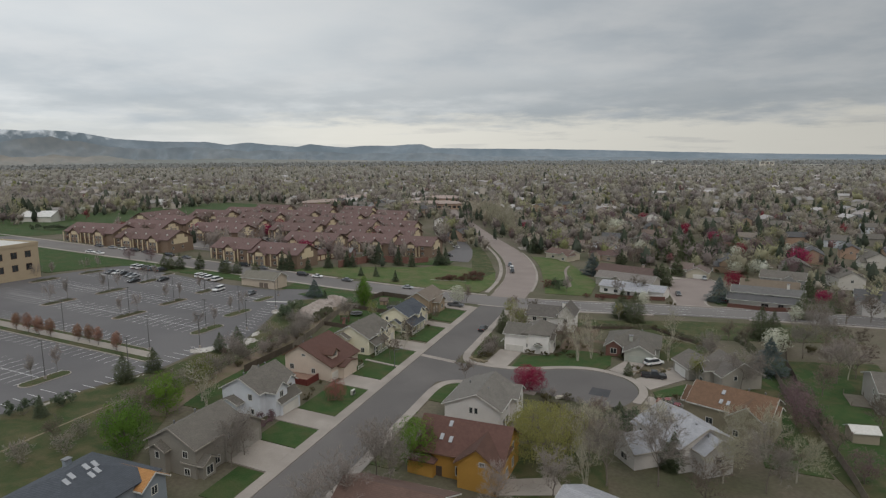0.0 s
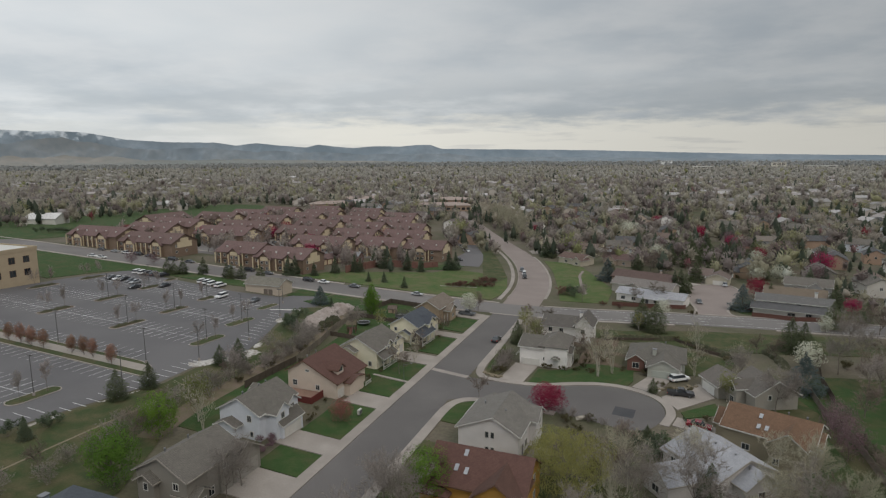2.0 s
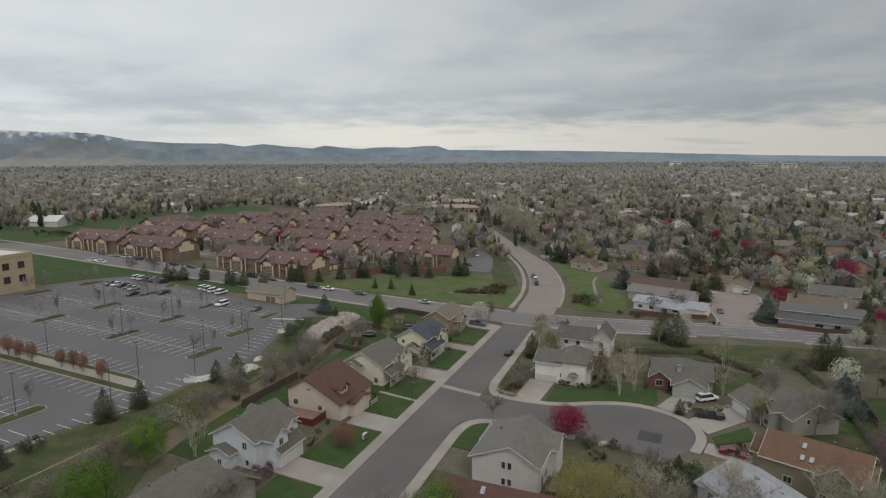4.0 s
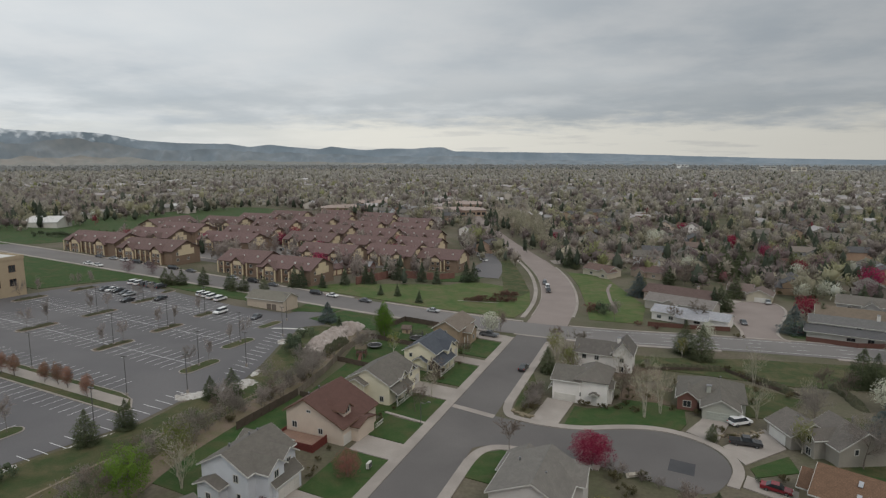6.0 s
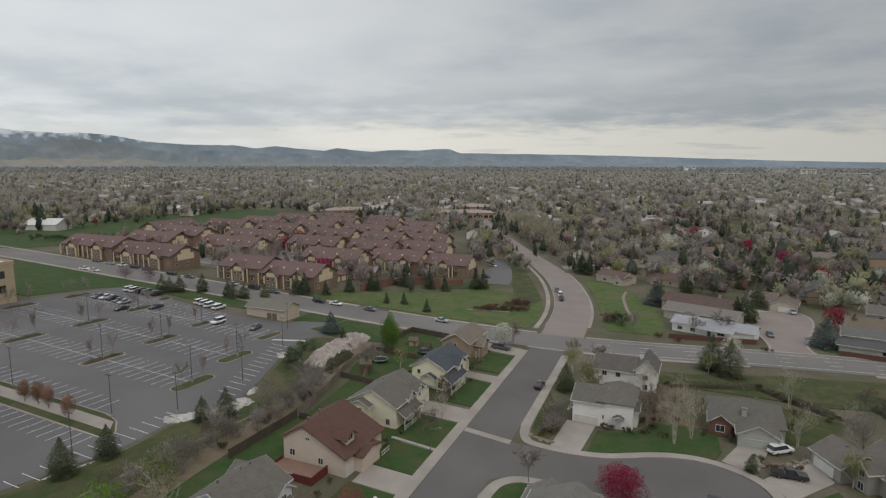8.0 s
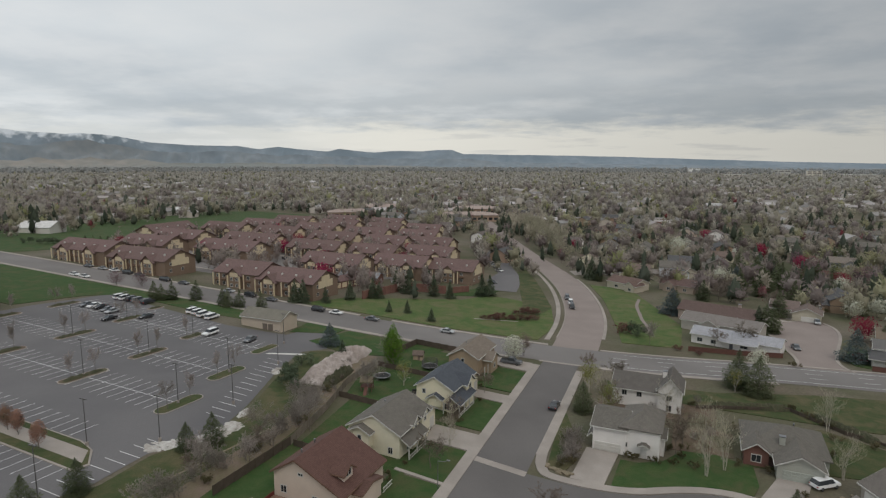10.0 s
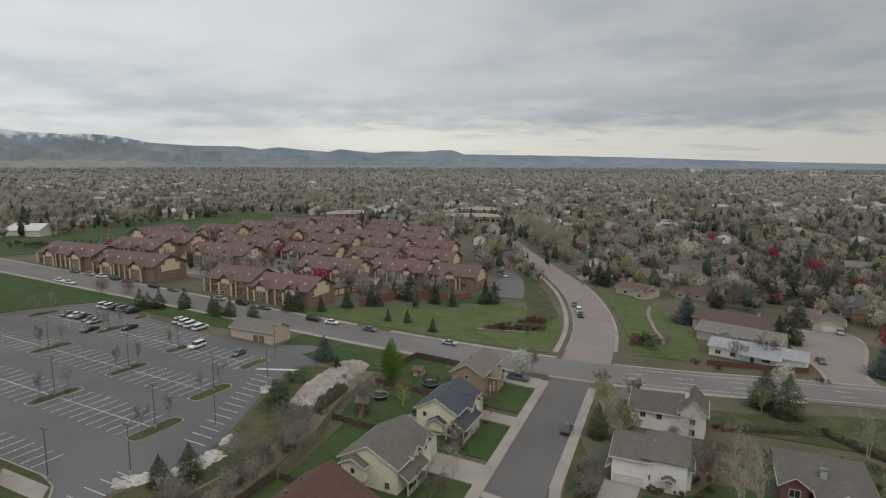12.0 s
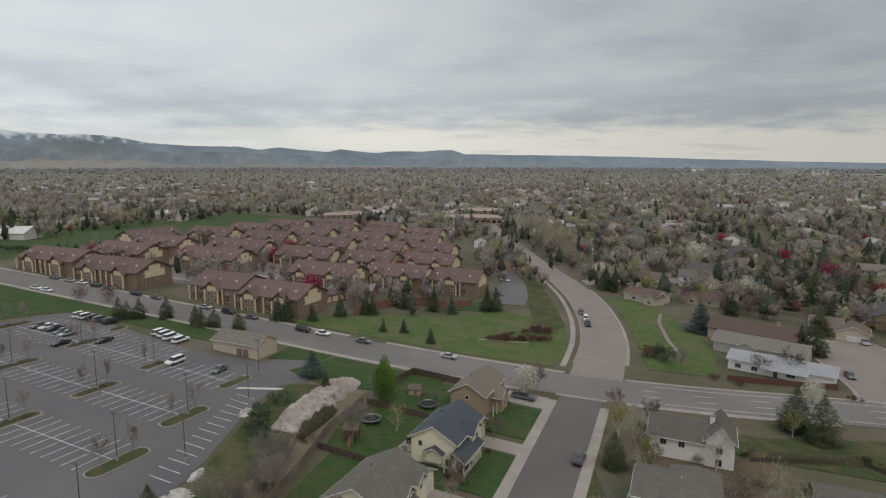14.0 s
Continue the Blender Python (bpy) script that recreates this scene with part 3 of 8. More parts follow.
CUL = [(-1.2, 9.3), (-1.2, 20), (0.6, 28), (4.5, 34), (7.0, 40), (6.8, 46), (3.5, 52), (-3, 54.6), (-10, 53.2), (-14.6, 50.5), (-14.8, 45), (-13.2, 39), (-12.2, 33), (-11.9, 28), (-11.8, 22), (-12.4, 15), (-16, 11.2), (-18, 10.2)]
sheet("road", smooth_line(CUL, 2), 0.018, M["asphalt"], label="grey asphalt cul-de-sac with a round end", category="road")
sheet("road_patch", [(-4, 44.2), (-4.4, 48.4), (-9, 48.2), (-8.6, 43.9)], 0.03, M["asphalt_patch"], label="dark asphalt repair patch in the cul-de-sac", category="road patch")
sheet("cross_pan", [(0.4, 0.0), (-0.6, 10.0), (-2.4, 10.0), (-1.4, 0.2)], 0.026, M["concrete"], label="pale concrete drainage pan across the street", category="drain pan")


sheet("cross_pan", [(60.2, -4.2), (61.6, 7.4), (62.8, 7.2), (61.4, -4.4)], 0.03, M["concrete"], label="pale concrete gutter across the street mouth", category="drain pan")


def walkway(name, line, a, b, h=0.13, label="pale concrete kerb and pavement along the street"):
    sheet(name, ribbon_outline(line, a, b), h, M["concrete"], 0.3, label=label, category="pavement")


def cut(line, lo, hi, axis=0):
    return [p for p in line if lo <= p[axis] <= hi]


walkway("pavement", cut(MAIN, -330, 59), -4.8, -6.9)
walkway("pavement", cut(MAIN, -330, -19), 4.8, 6.7)
walkway("pavement", cut(MAIN, 3, 59), 4.8, 6.8)
CUL_N = smooth_line([(14, 9.15), (5, 9.75), (1, 11.2), (-1.0, 13), (-1.0, 20), (0.8, 28), (4.7, 34), (7.2, 40), (7.0, 46), (3.7, 52.2), (-3, 54.8), (-10, 53.2)], 2)
walkway("pavement", CUL_N, 0.0, -1.9, 0.138)
walkway("pavement", smooth_line([(-46, 14.35), (-30, 13.45), (-21, 13.0), (-17, 13.5), (-14.4, 15.8), (-13.7, 22), (-13.8, 28), (-14.1, 33)], 2), 0.0, -1.9, 0.138)
walkway("pavement", cut(COLLECTOR, -400, -64, 1), -7.6, -9.2)
walkway("pavement", cut(COLLECTOR, -58, -4.5, 1), -7.6, -9.2)
walkway("pavement", cut(COLLECTOR, 5, 200, 1), -7.6, -8.6)
walkway("pavement", cut(COLLECTOR, -400, -6, 1), 7.6, 9.4)
walkway("pavement", cut(COLLECTOR, 10, 60, 1), 7.6, 9.2)
walkway("pavement", cut(COLLECTOR, 75, 200, 1), 7.6, 9.2)
walkway("kerb", cut(WINDING, 86, 206), -6.7, -7.0, label="pale concrete kerb of the winding street")
walkway("pavement", cut(WINDING, 80, 230), -8.5, -10.1)
walkway("kerb", cut(WINDING, 88, 190), 6.7, 7.7, label="pale concrete kerb of the winding street")


def dense_line(line, lo, hi):
    """The stretch of a line between two v, with a point each half metre."""
    out = []
    for (a, b), (c, d) in zip(line, line[1:]):
        n = max(1, int(abs(d - b) / 0.5))
        out += [(a + (c - a) * k / n, b + (d - b) * k / n) for k in range(n)]
    return [p for p in out if lo <= p[1] <= hi]


def stripe(line, off, w=0.14, name="lane_line", h=0.03):
    sheet(name, ribbon_outline(line, off - w / 2, off + w / 2), h, M["paint"], label="worn white lane line", category="road marking")


for part_line in range(12):
    dash = [(u, v) for u, v in dense_line(COLLECTOR, 12, 200) if 14 + part_line * 12 <= v <= 18.5 + part_line * 12]
    if len(dash) > 1:
        stripe(dash, 1.8)
        stripe(dash, -2.0)
stripe(cut(COLLECTOR, 12, 200, 1), 5.4)
stripe(cut(COLLECTOR, 12, 200, 1), -5.6)

# ---- lawns ----
def lawn(outline, kind="lawn", h=0.1, label="green front lawn", name="lawn"):
    return sheet(name, outline, h, M[kind], 0.2, label=label, category="lawn")


def side_v(u, off):
    """v of a place off metres from the middle of the residential street."""
    for (a, c), (b, d) in zip(MAIN, MAIN[1:]):
        if a <= u <= b:
            return c + (d - c) * (u - a) / (b - a) + off
    return off


def front_lawn(u0, u1, depth, near=-6.95, kind="lawn", far=None, label="green front lawn by the driveway"):
    lawn([(u0, side_v(u0, near)), (u1, side_v(u1, near)), (u1, side_v(u1, near - depth)), (u0, side_v(u0, near - depth))], kind, label=label)


def slab(outline, h=0.14, label="pale concrete driveway", name="driveway"):
    return sheet(name, outline, h, M["concrete"], 0.2, label=label, category="driveway")


for u0, u1, deep in ((-75, -66, 5), (-57, -49.4, 8.5), (-43.0, -28.3, 8.5), (-21.5, -12.2, 9), (-11.0, 0.9, 10), (10.3, 26.0, 6), (33.4, 49, 9)):
    front_lawn(u0, u1, deep)
for u0, u1, deep in ((-65.5, -57.3, 9), (-49.2, -43.2, 11), (-28.1, -21.8, 8), (1.3, 8.4, 10), (26.4, 31, 10), (50, 57, 10)):
    slab([(u0, side_v(u0, -6.9)), (u1, side_v(u1, -6.9)), (u1, side_v(u1, -6.9 - deep)), (u0, side_v(u0, -6.9 - deep))])
slab([(-12.0, side_v(-12, -6.9)), (-11.2, side_v(-11.2, -6.9)), (-10.6, side_v(-11, -16)), (-11.4, side_v(-11.4, -16))], 0.15, "narrow concrete garden path", "garden_path")
lawn([(-27, 12.6), (-18, 12.6), (-14.8, 16), (-14.3, 22), (-15, 27), (-27, 19)], "lawn", label="green corner lawn by the cul-de-sac")
lawn([(3.5, 12.5), (2.2, 15.5), (9, 17), (14, 16), (28, 10.6), (28, 9.4)], "lawn_dry", label="patchy side lawn with shrubs by the corner")
lawn([(1.0, 23.7), (2.5, 27.6), (6.2, 33), (8.9, 39), (9.1, 45.5), (13, 46.5), (20, 46), (22, 40), (21, 34), (15, 31), (12.4, 27), (12.2, 23.9)], "lawn", label="thin green lawn under pale trees")
slab([(1.0, 17.0), (1.0, 22.6), (14.3, 23.3), (14.2, 17.4)])
slab([(9.0, 46.5), (6, 52), (18.6, 55), (18.6, 50)])
slab([(5.0, 53), (-1, 56.5), (9, 64), (17, 61)])
lawn([(-2, 57.2), (-5, 58), (0, 65), (6, 64)], "lawn", label="small green lawn between driveways")
slab([(-5, 56.5), (-9.5, 55.6), (-13, 66), (-8, 66)])
lawn([(76, -95), (76.4, -36), (80, -10), (98, -9), (130, -18), (132, -45), (118, -50), (92, -88)], "lawn_park", 0.08, "green park lawn by the through street")
lawn([(106, -18.5), (109, -25.5), (125, -28), (160, -40), (196, -52), (205, -50), (180, -38), (150, -26), (125, -16.5)], "lawn_dry", 0.1, "dry park grass beside the winding street")
lawn([(120, -60), (129, -46), (158, -42), (150, -52)], "lawn", 0.09, "green lawn beside the apartment lot")
sheet("car_park", [(146, -37), (143, -48), (164, -57), (186, -59), (249, -92), (264, -92), (262, -84), (186, -48), (165, -41)], 0.1, M["asphalt_lot"], label="small grey asphalt lot beside the apartments", category="parking lot")
walkway("footpath", smooth_line([(92.7, -36), (95.5, -28), (98.2, -21.6)]), 0.35, -0.35, 0.1, "narrow pale path over the park lawn")
sheet("car_court", [(95, -238), (96, -112), (112, -112), (128, -104), (150, -70), (200, -88), (292, -146), (308, -192), (296, -240), (250, -266), (150, -246)], 0.02, M["asphalt_old"], label="grey asphalt courts and drives between the apartment blocks", category="parking lot")
for k in range(7):
    walkway("footpath", [(101 + k * 26, -236 + k * 3), (103 + k * 26, -118 - k * 4)], 0.9, -0.9, 0.08, "pale concrete walk between the apartment blocks")
sheet("yard", [(203, -24), (214, -29), (228, -12), (246, 6), (240, 18), (230, 16), (215, -4)], 0.1, M["concrete"], label="wide pale concrete yard and driveway", category="driveway")
lawn([(90, 14), (112, 9), (150, -1), (180, -12), (178, 6), (120, 30), (92, 31)], "lawn_park", 0.08, "green lawn with a footpath east of the winding street")
sheet("footpath", ribbon_outline(smooth_line([(106, 21), (115, 19.1), (121.5, 16.9), (132.5, 14.8), (145, 12.2), (158, 12)]), 0.6, -0.6), 0.12, M["road_concrete"], label="grey footpath winding over the lawn", category="footpath")
lawn([(53.5, 14), (57, 40), (66, 62), (78, 110), (60, 112), (47, 70), (46, 34), (50, 14)], "lawn_dry", 0.08, "broad patchy green verge south of the through street")
lawn([(47, -158), (55, -156), (56, -235), (18, -235), (18, -165)], "lawn", 0.08, "green lawn before the office building")
lawn([(40, -66), (55, -62), (55, -30), (44, -32), (36, -52)], "lawn", 0.06, "green slope by the lot entrance")
lawn([(44, -76), (55.5, -78), (55.5, -64), (50, -64)], "lawn", 0.08, "green lawn beside the small building")
lawn([(78, -262), (134, -254), (189, -272), (254, -286), (330, -302), (372, -312), (378, -386), (343, -432), (300, -415), (228, -388), (193, -374), (178, -376), (120, -420), (40, -440), (40, -300)], "lawn", 0.05, "green pasture behind the apartments")
lawn([(39, -160), (56, -160), (56, -96), (47, -96), (46, -114), (48, -152)], "lawn", 0.07, "green strip between the lot and the through street")
sheet("grass_strip", [(-75, -53), (-57, -50.5), (-38, -46.8), (-28, -48), (-15, -44), (-2.6, -48.5), (18, -57), (33, -60), (38, -50), (20, -44), (-2, -34), (-15, -31), (-40, -33), (-57, -27), (-72, -19), (-110, -19), (-110, -52)], 0.05, M["lawn_dry"], label="rough grass bank between the parking lot and the houses", category="grass")
sheet("leaf_litter", ribbon_outline(smooth_line([(-58, -29), (-45, -32.5), (-28, -34), (-10, -35.2), (6, -38), (20, -42.4), (38, -44.5)]), 2.2, -2.4), 0.08, M["litter"], label="strip of brown leaf litter under the brush", category="leaf litter")
sheet("dirt_path", ribbon_outline(smooth_line([(-110, -37), (-79, -39.7), (-49, -40.6), (-25, -39), (-10, -38)]), 0.22, -0.22), 0.09, M["dirt"], label="narrow dirt path along the grass bank", category="path")
for o in ([(-13, -8), (10, -9), (10.3, -33), (-12.8, -29.5)], [(11, -12), (32, -13), (32.3, -38), (22, -38.5), (11, -35)], [(-32, -23), (-12, -24), (-12, -33), (-32, -33)], [(34, -19), (52, -18), (52, -42), (34, -36)],
          [(-52, -18), (-32, -22), (-32, -32), (-52, -32)]):
    lawn(o, "lawn", 0.04, "green back garden lawn")
lawn([(20, 45), (34, 44), (44, 60), (38, 71), (24, 66)], "lawn_dry", 0.05, "patchy grass beside the brick-fronted house")
lawn([(5, 70), (30, 74), (40, 110), (-40, 105), (-50, 92), (-20, 84)], "lawn_dry", 0.04, "patchy green back gardens")

CUL_LEFT = smooth_line([(88.5, 60), (92, 61.8), (97, 61.9), (107, 60.2), (118, 58.2), (126, 56.6), (136.6, 58), (144.5, 63.4), (148, 69)], 2)
CUL_RIGHT = smooth_line([(149, 75), (142, 78), (131, 77.6), (120, 75.4), (101.6, 71.3), (94, 71.6), (90, 74)], 2)
sheet("road", CUL_LEFT + CUL_RIGHT, 0.02, M["road_concrete"], label="pinkish concrete cul-de-sac beyond the through street", category="road")
walkway("kerb", CUL_LEFT, 0.0, -0.9, label="pale concrete kerb round the cul-de-sac")
walkway("kerb", CUL_RIGHT, 0.0, -0.9, label="pale concrete kerb round the cul-de-sac")
lawn([(102.6, 55), (103.5, 60), (112, 58.6), (117.5, 56.6)], "lawn", 0.1, "small green front lawn by the cul-de-sac")
lawn([(97, 76), (103, 74), (118, 78.5), (112, 90), (98, 92), (95, 82)], "lawn", 0.1, "green corner lawn with a blue spruce")
slab([(134, 52), (138, 58.5), (146, 64.5), (150, 58)], 0.1)
slab([(150, 64), (148.5, 70), (152, 75), (156, 70)], 0.1)
for o in ([(8, 84), (21, 79), (30, 84), (26, 100), (-25, 100), (-25, 90)], [(-30, 76), (4, 76), (4, 82), (-30, 86)]):
    lawn(o, "lawn", 0.06, "green back garden lawn with fences")
for o in ([(-15, 55.5), (-18, 50), (-30, 48), (-30, 56)], [(-45, 34), (-38, 36), (-36, 50), (-56, 54), (-58, 40)], [(-36, 12.6), (-56, 13.8), (-56, 20), (-36, 19)]):
    lawn(o, "lawn_dry", 0.06, "patchy dry garden grass")
for o in ([(35, 16), (50, 14), (50, 40), (36, 40)], [(21, 32), (34, 32), (34, 43), (22, 43)]):
    sheet("garden_bed", o, 0.05, M["mulch"], 0.1, label="brown mulched garden bed between houses", category="garden bed")

slab([(-56.2, 36.1), (-51.3, 35.9), (-46.8, 44.0), (-51.4, 46.6)], 0.12, "beige concrete patio behind the yellow house", "patio")

# ---- parking lot ----
LOT = [(-110, -57), (-70, -53.5), (-57, -51.5), (-38, -48), (-28, -49), (-15, -45.5), (-2.6, -49.5), (18, -58.3), (31, -61.5), (36, -58), (44, -58.5), (50, -64), (57, -66), (57, -60), (58, -59), (58, -70), (46, -74), (41, -75), (39, -95), (41, -114), (45.5, -156), (20, -160), (-5, -160), (-110, -160)]
sheet("parking_lot", LOT, 0.0, M["asphalt_lot"], label="large grey asphalt parking lot, nearly empty", category="parking lot")


def paint_lines(name, lines, w=0.12):
    """Flat painted lines on the lot, each from (u0, v0) to (u1, v1)."""
    verts, faces = [], []
    for u0, v0, u1, v1 in lines:
        p, q = uv(u0, v0, 0.015), uv(u1, v1, 0.015)
        d = (q - p).normalized()
        n = Vector((-d.y, d.x, 0)) * w / 2
        k = len(verts)
        verts += [p - n, p + n, q + n, q - n]
        faces.append((k, k + 1, k + 2, k + 3))
    return tagged(from_lists(name, verts, faces, M["paint"]), "worn white parking stall lines on asphalt", "road marking", kind="stuff")


stalls = []
for cu, v0, v1 in ((-10, -89, -62.5), (8.4, -91, -67.5), (26.8, -93, -72.5), (-10, -119, -92), (8.4, -119.5, -93), (27.5, -121.5, -96), (-10, -152, -122), (8.4, -152, -122.5), (27.5, -152, -125.5), (-55, -108, -65), (-55, -152, -110)):
    n = round((v1 - v0) / 2.65)
    for k in range(n + 1):
        v = v0 + (v1 - v0) * k / n
        stalls.append((cu - 5.4, v, cu + 5.4, v))
    stalls.append((cu, v0, cu, v1))
for u0, u1, v0, v1 in ((-42.6, -37.4, -108, -56), (-29.8, -24.4, -150, -66), (-42.6, -37.4, -152, -110), (34.5, 39, -152, -98)):
    n = round((v1 - v0) / 2.65)
    for k in range(n + 1):
        stalls.append((u0, v0 + (v1 - v0) * k / n, u1, v0 + (v1 - v0) * k / n))
for k in range(38):
    u = -78 + k * 2.7
    e = -53.5 if u < -57 else -48.5 if u < -20 else -46.5 + min(0, -(u + 15) * 0.38)
    if -22 < u < -12:
        continue
    stalls.append((u, e - 5.2, u, e - 0.4))
paint_lines("stall_lines", stalls)

# ---- houses ----
def house(label, u, v, turn, volumes, wall, roof, trim="trim_white", doors=(), wins=(), extras=(), group="houses along the street"):
    """A house from gabled or hipped volumes (kind, x0, x1, y0, y1, eaves, rise, axis), front at -y."""
    h = thing("house", stand(u, v, turn), label, "house", group)
    for kind, x0, x1, y0, y1, zt, rise, axis, *more in volumes:
        opt = more[0] if more else {}
        wb, rb, tb = bmesh.new(), bmesh.new(), [] if trim else None
        if kind == "hip":
            hip(wb, rb, x0, x1, y0, y1, opt.get("z0", -1.2), zt, rise)
        else:
            gable(None if kind == "roof" else wb, rb, tb, x0, x1, y0, y1, opt.get("z0", -1.2), zt, rise, axis, opt.get("over", 0.45), 0.16, opt.get("mid", 0.5), opt.get("zt2"))
        if len(wb.verts):
            part("wall", wb, wall_mat(opt.get("wall", wall)), h)
        else:
            wb.free()
        part("roof", rb, roof_mat(opt.get("roof", roof)), h)
        for b in tb or ():
            part("fascia_board", b, M[trim], h)
    for face, line, along, z, w, hh in wins:
        window(h, face, line, along, z, w, hh)
    for name, face, line, along, z, w, hh, rgb in doors:
        panel_door(h, name, face, line, along, z, w, hh, wall_mat(rgb), 4 if "garage" in name else 2, 4 if w > 3 else 1)
    for ex in extras:
        kind, args = ex[0], ex[1:]
        if kind == "chimney":
            x, y, z0, z1 = args
            ch = part("chimney", box(x - 0.45, x + 0.45, y - 0.4, y + 0.4, z0, z1, 0.03), wall_mat(wall), h)
            part("cap", box(x - 0.55, x + 0.55, y - 0.5, y + 0.5, z1, z1 + 0.12), M["metal"], ch)
        elif kind == "post":
            x, y, z = args
            part("porch_post", box(x - 0.09, x + 0.09, y - 0.09, y + 0.09, -0.6, z), M["trim_white"], h)
        elif kind == "skylight":
            x, y, z, tilt, axis = args
            bm = box(-0.3, 0.3, -0.55, 0.55, 0.0, 0.14, 0.02)
            bm.transform(pose(x, y, z, tilt if axis == "x" else 0, tilt if axis == "y" else 0, 0))
            part("skylight", bm, M["skylight"], h)
        elif kind == "rail":
            xa, xb, y = args
            rl = part("porch_rail", box(xa, xb, y - 0.04, y + 0.04, 0.55, 0.65), M["trim_white"], h)
            part("lower_rail", box(xa, xb, y - 0.03, y + 0.03, -0.1, -0.02), M["trim_white"], rl)
            for k in range(int((xb - xa) / 0.45)):
                part("baluster", box(xa + 0.2 + k * 0.45, xa + 0.27 + k * 0.45, y - 0.03, y + 0.03, -0.02, 0.55), M["trim_white"], rl)
        elif kind == "deck":
            xa, xb, ya, yb = args
            dk = part("deck", box(xa, xb, ya, yb, 0.2, 0.34), M["fence_wood"], h)
            for x in (xa + 0.1, xb - 0.1):
                for y in (ya + 0.1, yb - 0.1):
                    part("deck_post", box(x - 0.07, x + 0.07, y - 0.07, y + 0.07, -0.9, 1.3), M["fence_wood"], dk)
        elif kind == "vent":
            x, y, z = args
            bm = bmesh.new()
            tube(bm, (x, y, z - 0.4), (x, y, z + 0.35), 0.12, 0.12, 8)
            tube(bm, (x, y, z + 0.35), (x, y, z + 0.5), 0.2, 0.14, 8)
            part("roof_vent", bm, M["metal"], h)
    return h


CREAM, TAN, WHITE, BLUEW, TAUPE, PINK, YELLOW = (0.69, 0.64, 0.50), (0.37, 0.27, 0.19), (0.71, 0.68, 0.65), (0.59, 0.61, 0.65), (0.25, 0.23, 0.20), (0.58, 0.485, 0.405), (0.40, 0.222, 0.05)
R_GREY, R_BROWN, R_BLUE, R_RUST, R_DARK, R_PALE = (0.145, 0.132, 0.115), (0.115, 0.062, 0.050), (0.075, 0.083, 0.098), (0.162, 0.098, 0.062), (0.10, 0.098, 0.10), (0.34, 0.34, 0.36)
GDOOR = (0.56, 0.54, 0.50)

SH = {"z0": 2.2, "over": 0.25}
# the west side of the street: local -y looks at the street after a turn of 90, local x runs along it
M["trim_taupe"] = surface("trim_taupe", (0.30, 0.275, 0.235), (0.34, 0.31, 0.27), 0.8, 0.6, None, 5, 0)
house("taupe two-storey house with grey shingle roof and street-side garage", -66.1, -10.7, 90,
      [("gable", -5.6, 5.2, -4.6, 4.8, 5.0, 2.5, "x"), ("gable", 3.2, 9.4, -4.8, 3.4, 3.2, 2.0, "y"), ("gable", -6.5, -5.0, 0.6, 3.6, 4.2, 0.9, "x"), ("gable", -5.2, -2.6, -5.6, -2, 2.4, 0.8, "y"), ("gable", 0.4, 2.8, -5.0, -1, 5.0, 0.9, "y")], TAUPE, R_GREY, "trim_taupe",
      [("garage_door", "f", -4.8, 6.3, -0.3, 4.9, 2.2, (0.30, 0.28, 0.25))],
      [("l", -5.6, -2.6, 3.0, 1.1, 1.2), ("l", -6.5, 2.1, 2.6, 0.9, 1.2), ("l", -5.6, -2.8, 0.2, 1.2, 1.2), ("f", -5.6, -3.9, 0.2, 1.5, 1.5), ("f", -4.6, -1.2, 0.3, 1.3, 1.4), ("f", -5.0, 1.6, 3.4, 1.2, 1.3)],
      [("vent", 2, 2.5, 6.6), ("vent", -2, 3, 6.2)])
house("pale blue two-storey house with grey roof and projecting garage", -45, -15, 90,
      [("gable", -5.0, 5.4, -3.6, 5.2, 5.0, 2.4, "x"), ("gable", -3.4, 0.2, -6.0, -1, 5.0, 1.3, "y"), ("gable", 0.6, 4.0, -5.2, -1, 5.0, 1.2, "y"), ("gable", -2.6, 3.4, -6.6, -3, 2.5, 0.8, "x", {"over": 0.3, "zt2": 3.3}), ("gable", -6.6, -4.4, 0.4, 4.6, 2.8, 0.9, "x"), ("gable", 3.4, 9.0, -0.5, 6.5, 3.4, 1.8, "y")], BLUEW, R_GREY, "trim_white",
      [("garage_door", "f", -6.6, 0.4, -0.4, 4.9, 2.1, GDOOR)],
      [("f", -6.0, -1.6, 3.3, 1.1, 1.3), ("f", -5.2, 2.3, 3.3, 1.1, 1.3), ("l", -5.0, -1.4, 3.2, 1.0, 1.3), ("l", -5.0, -1.8, 0.5, 0.8, 1.1), ("l", -6.6, 2.5, 0.6, 1.0, 1.1)],
      [("vent", 1.5, 1.6, 7.2), ("vent", 3, 1.2, 7.3), ("vent", -2, 2.4, 6.8)])
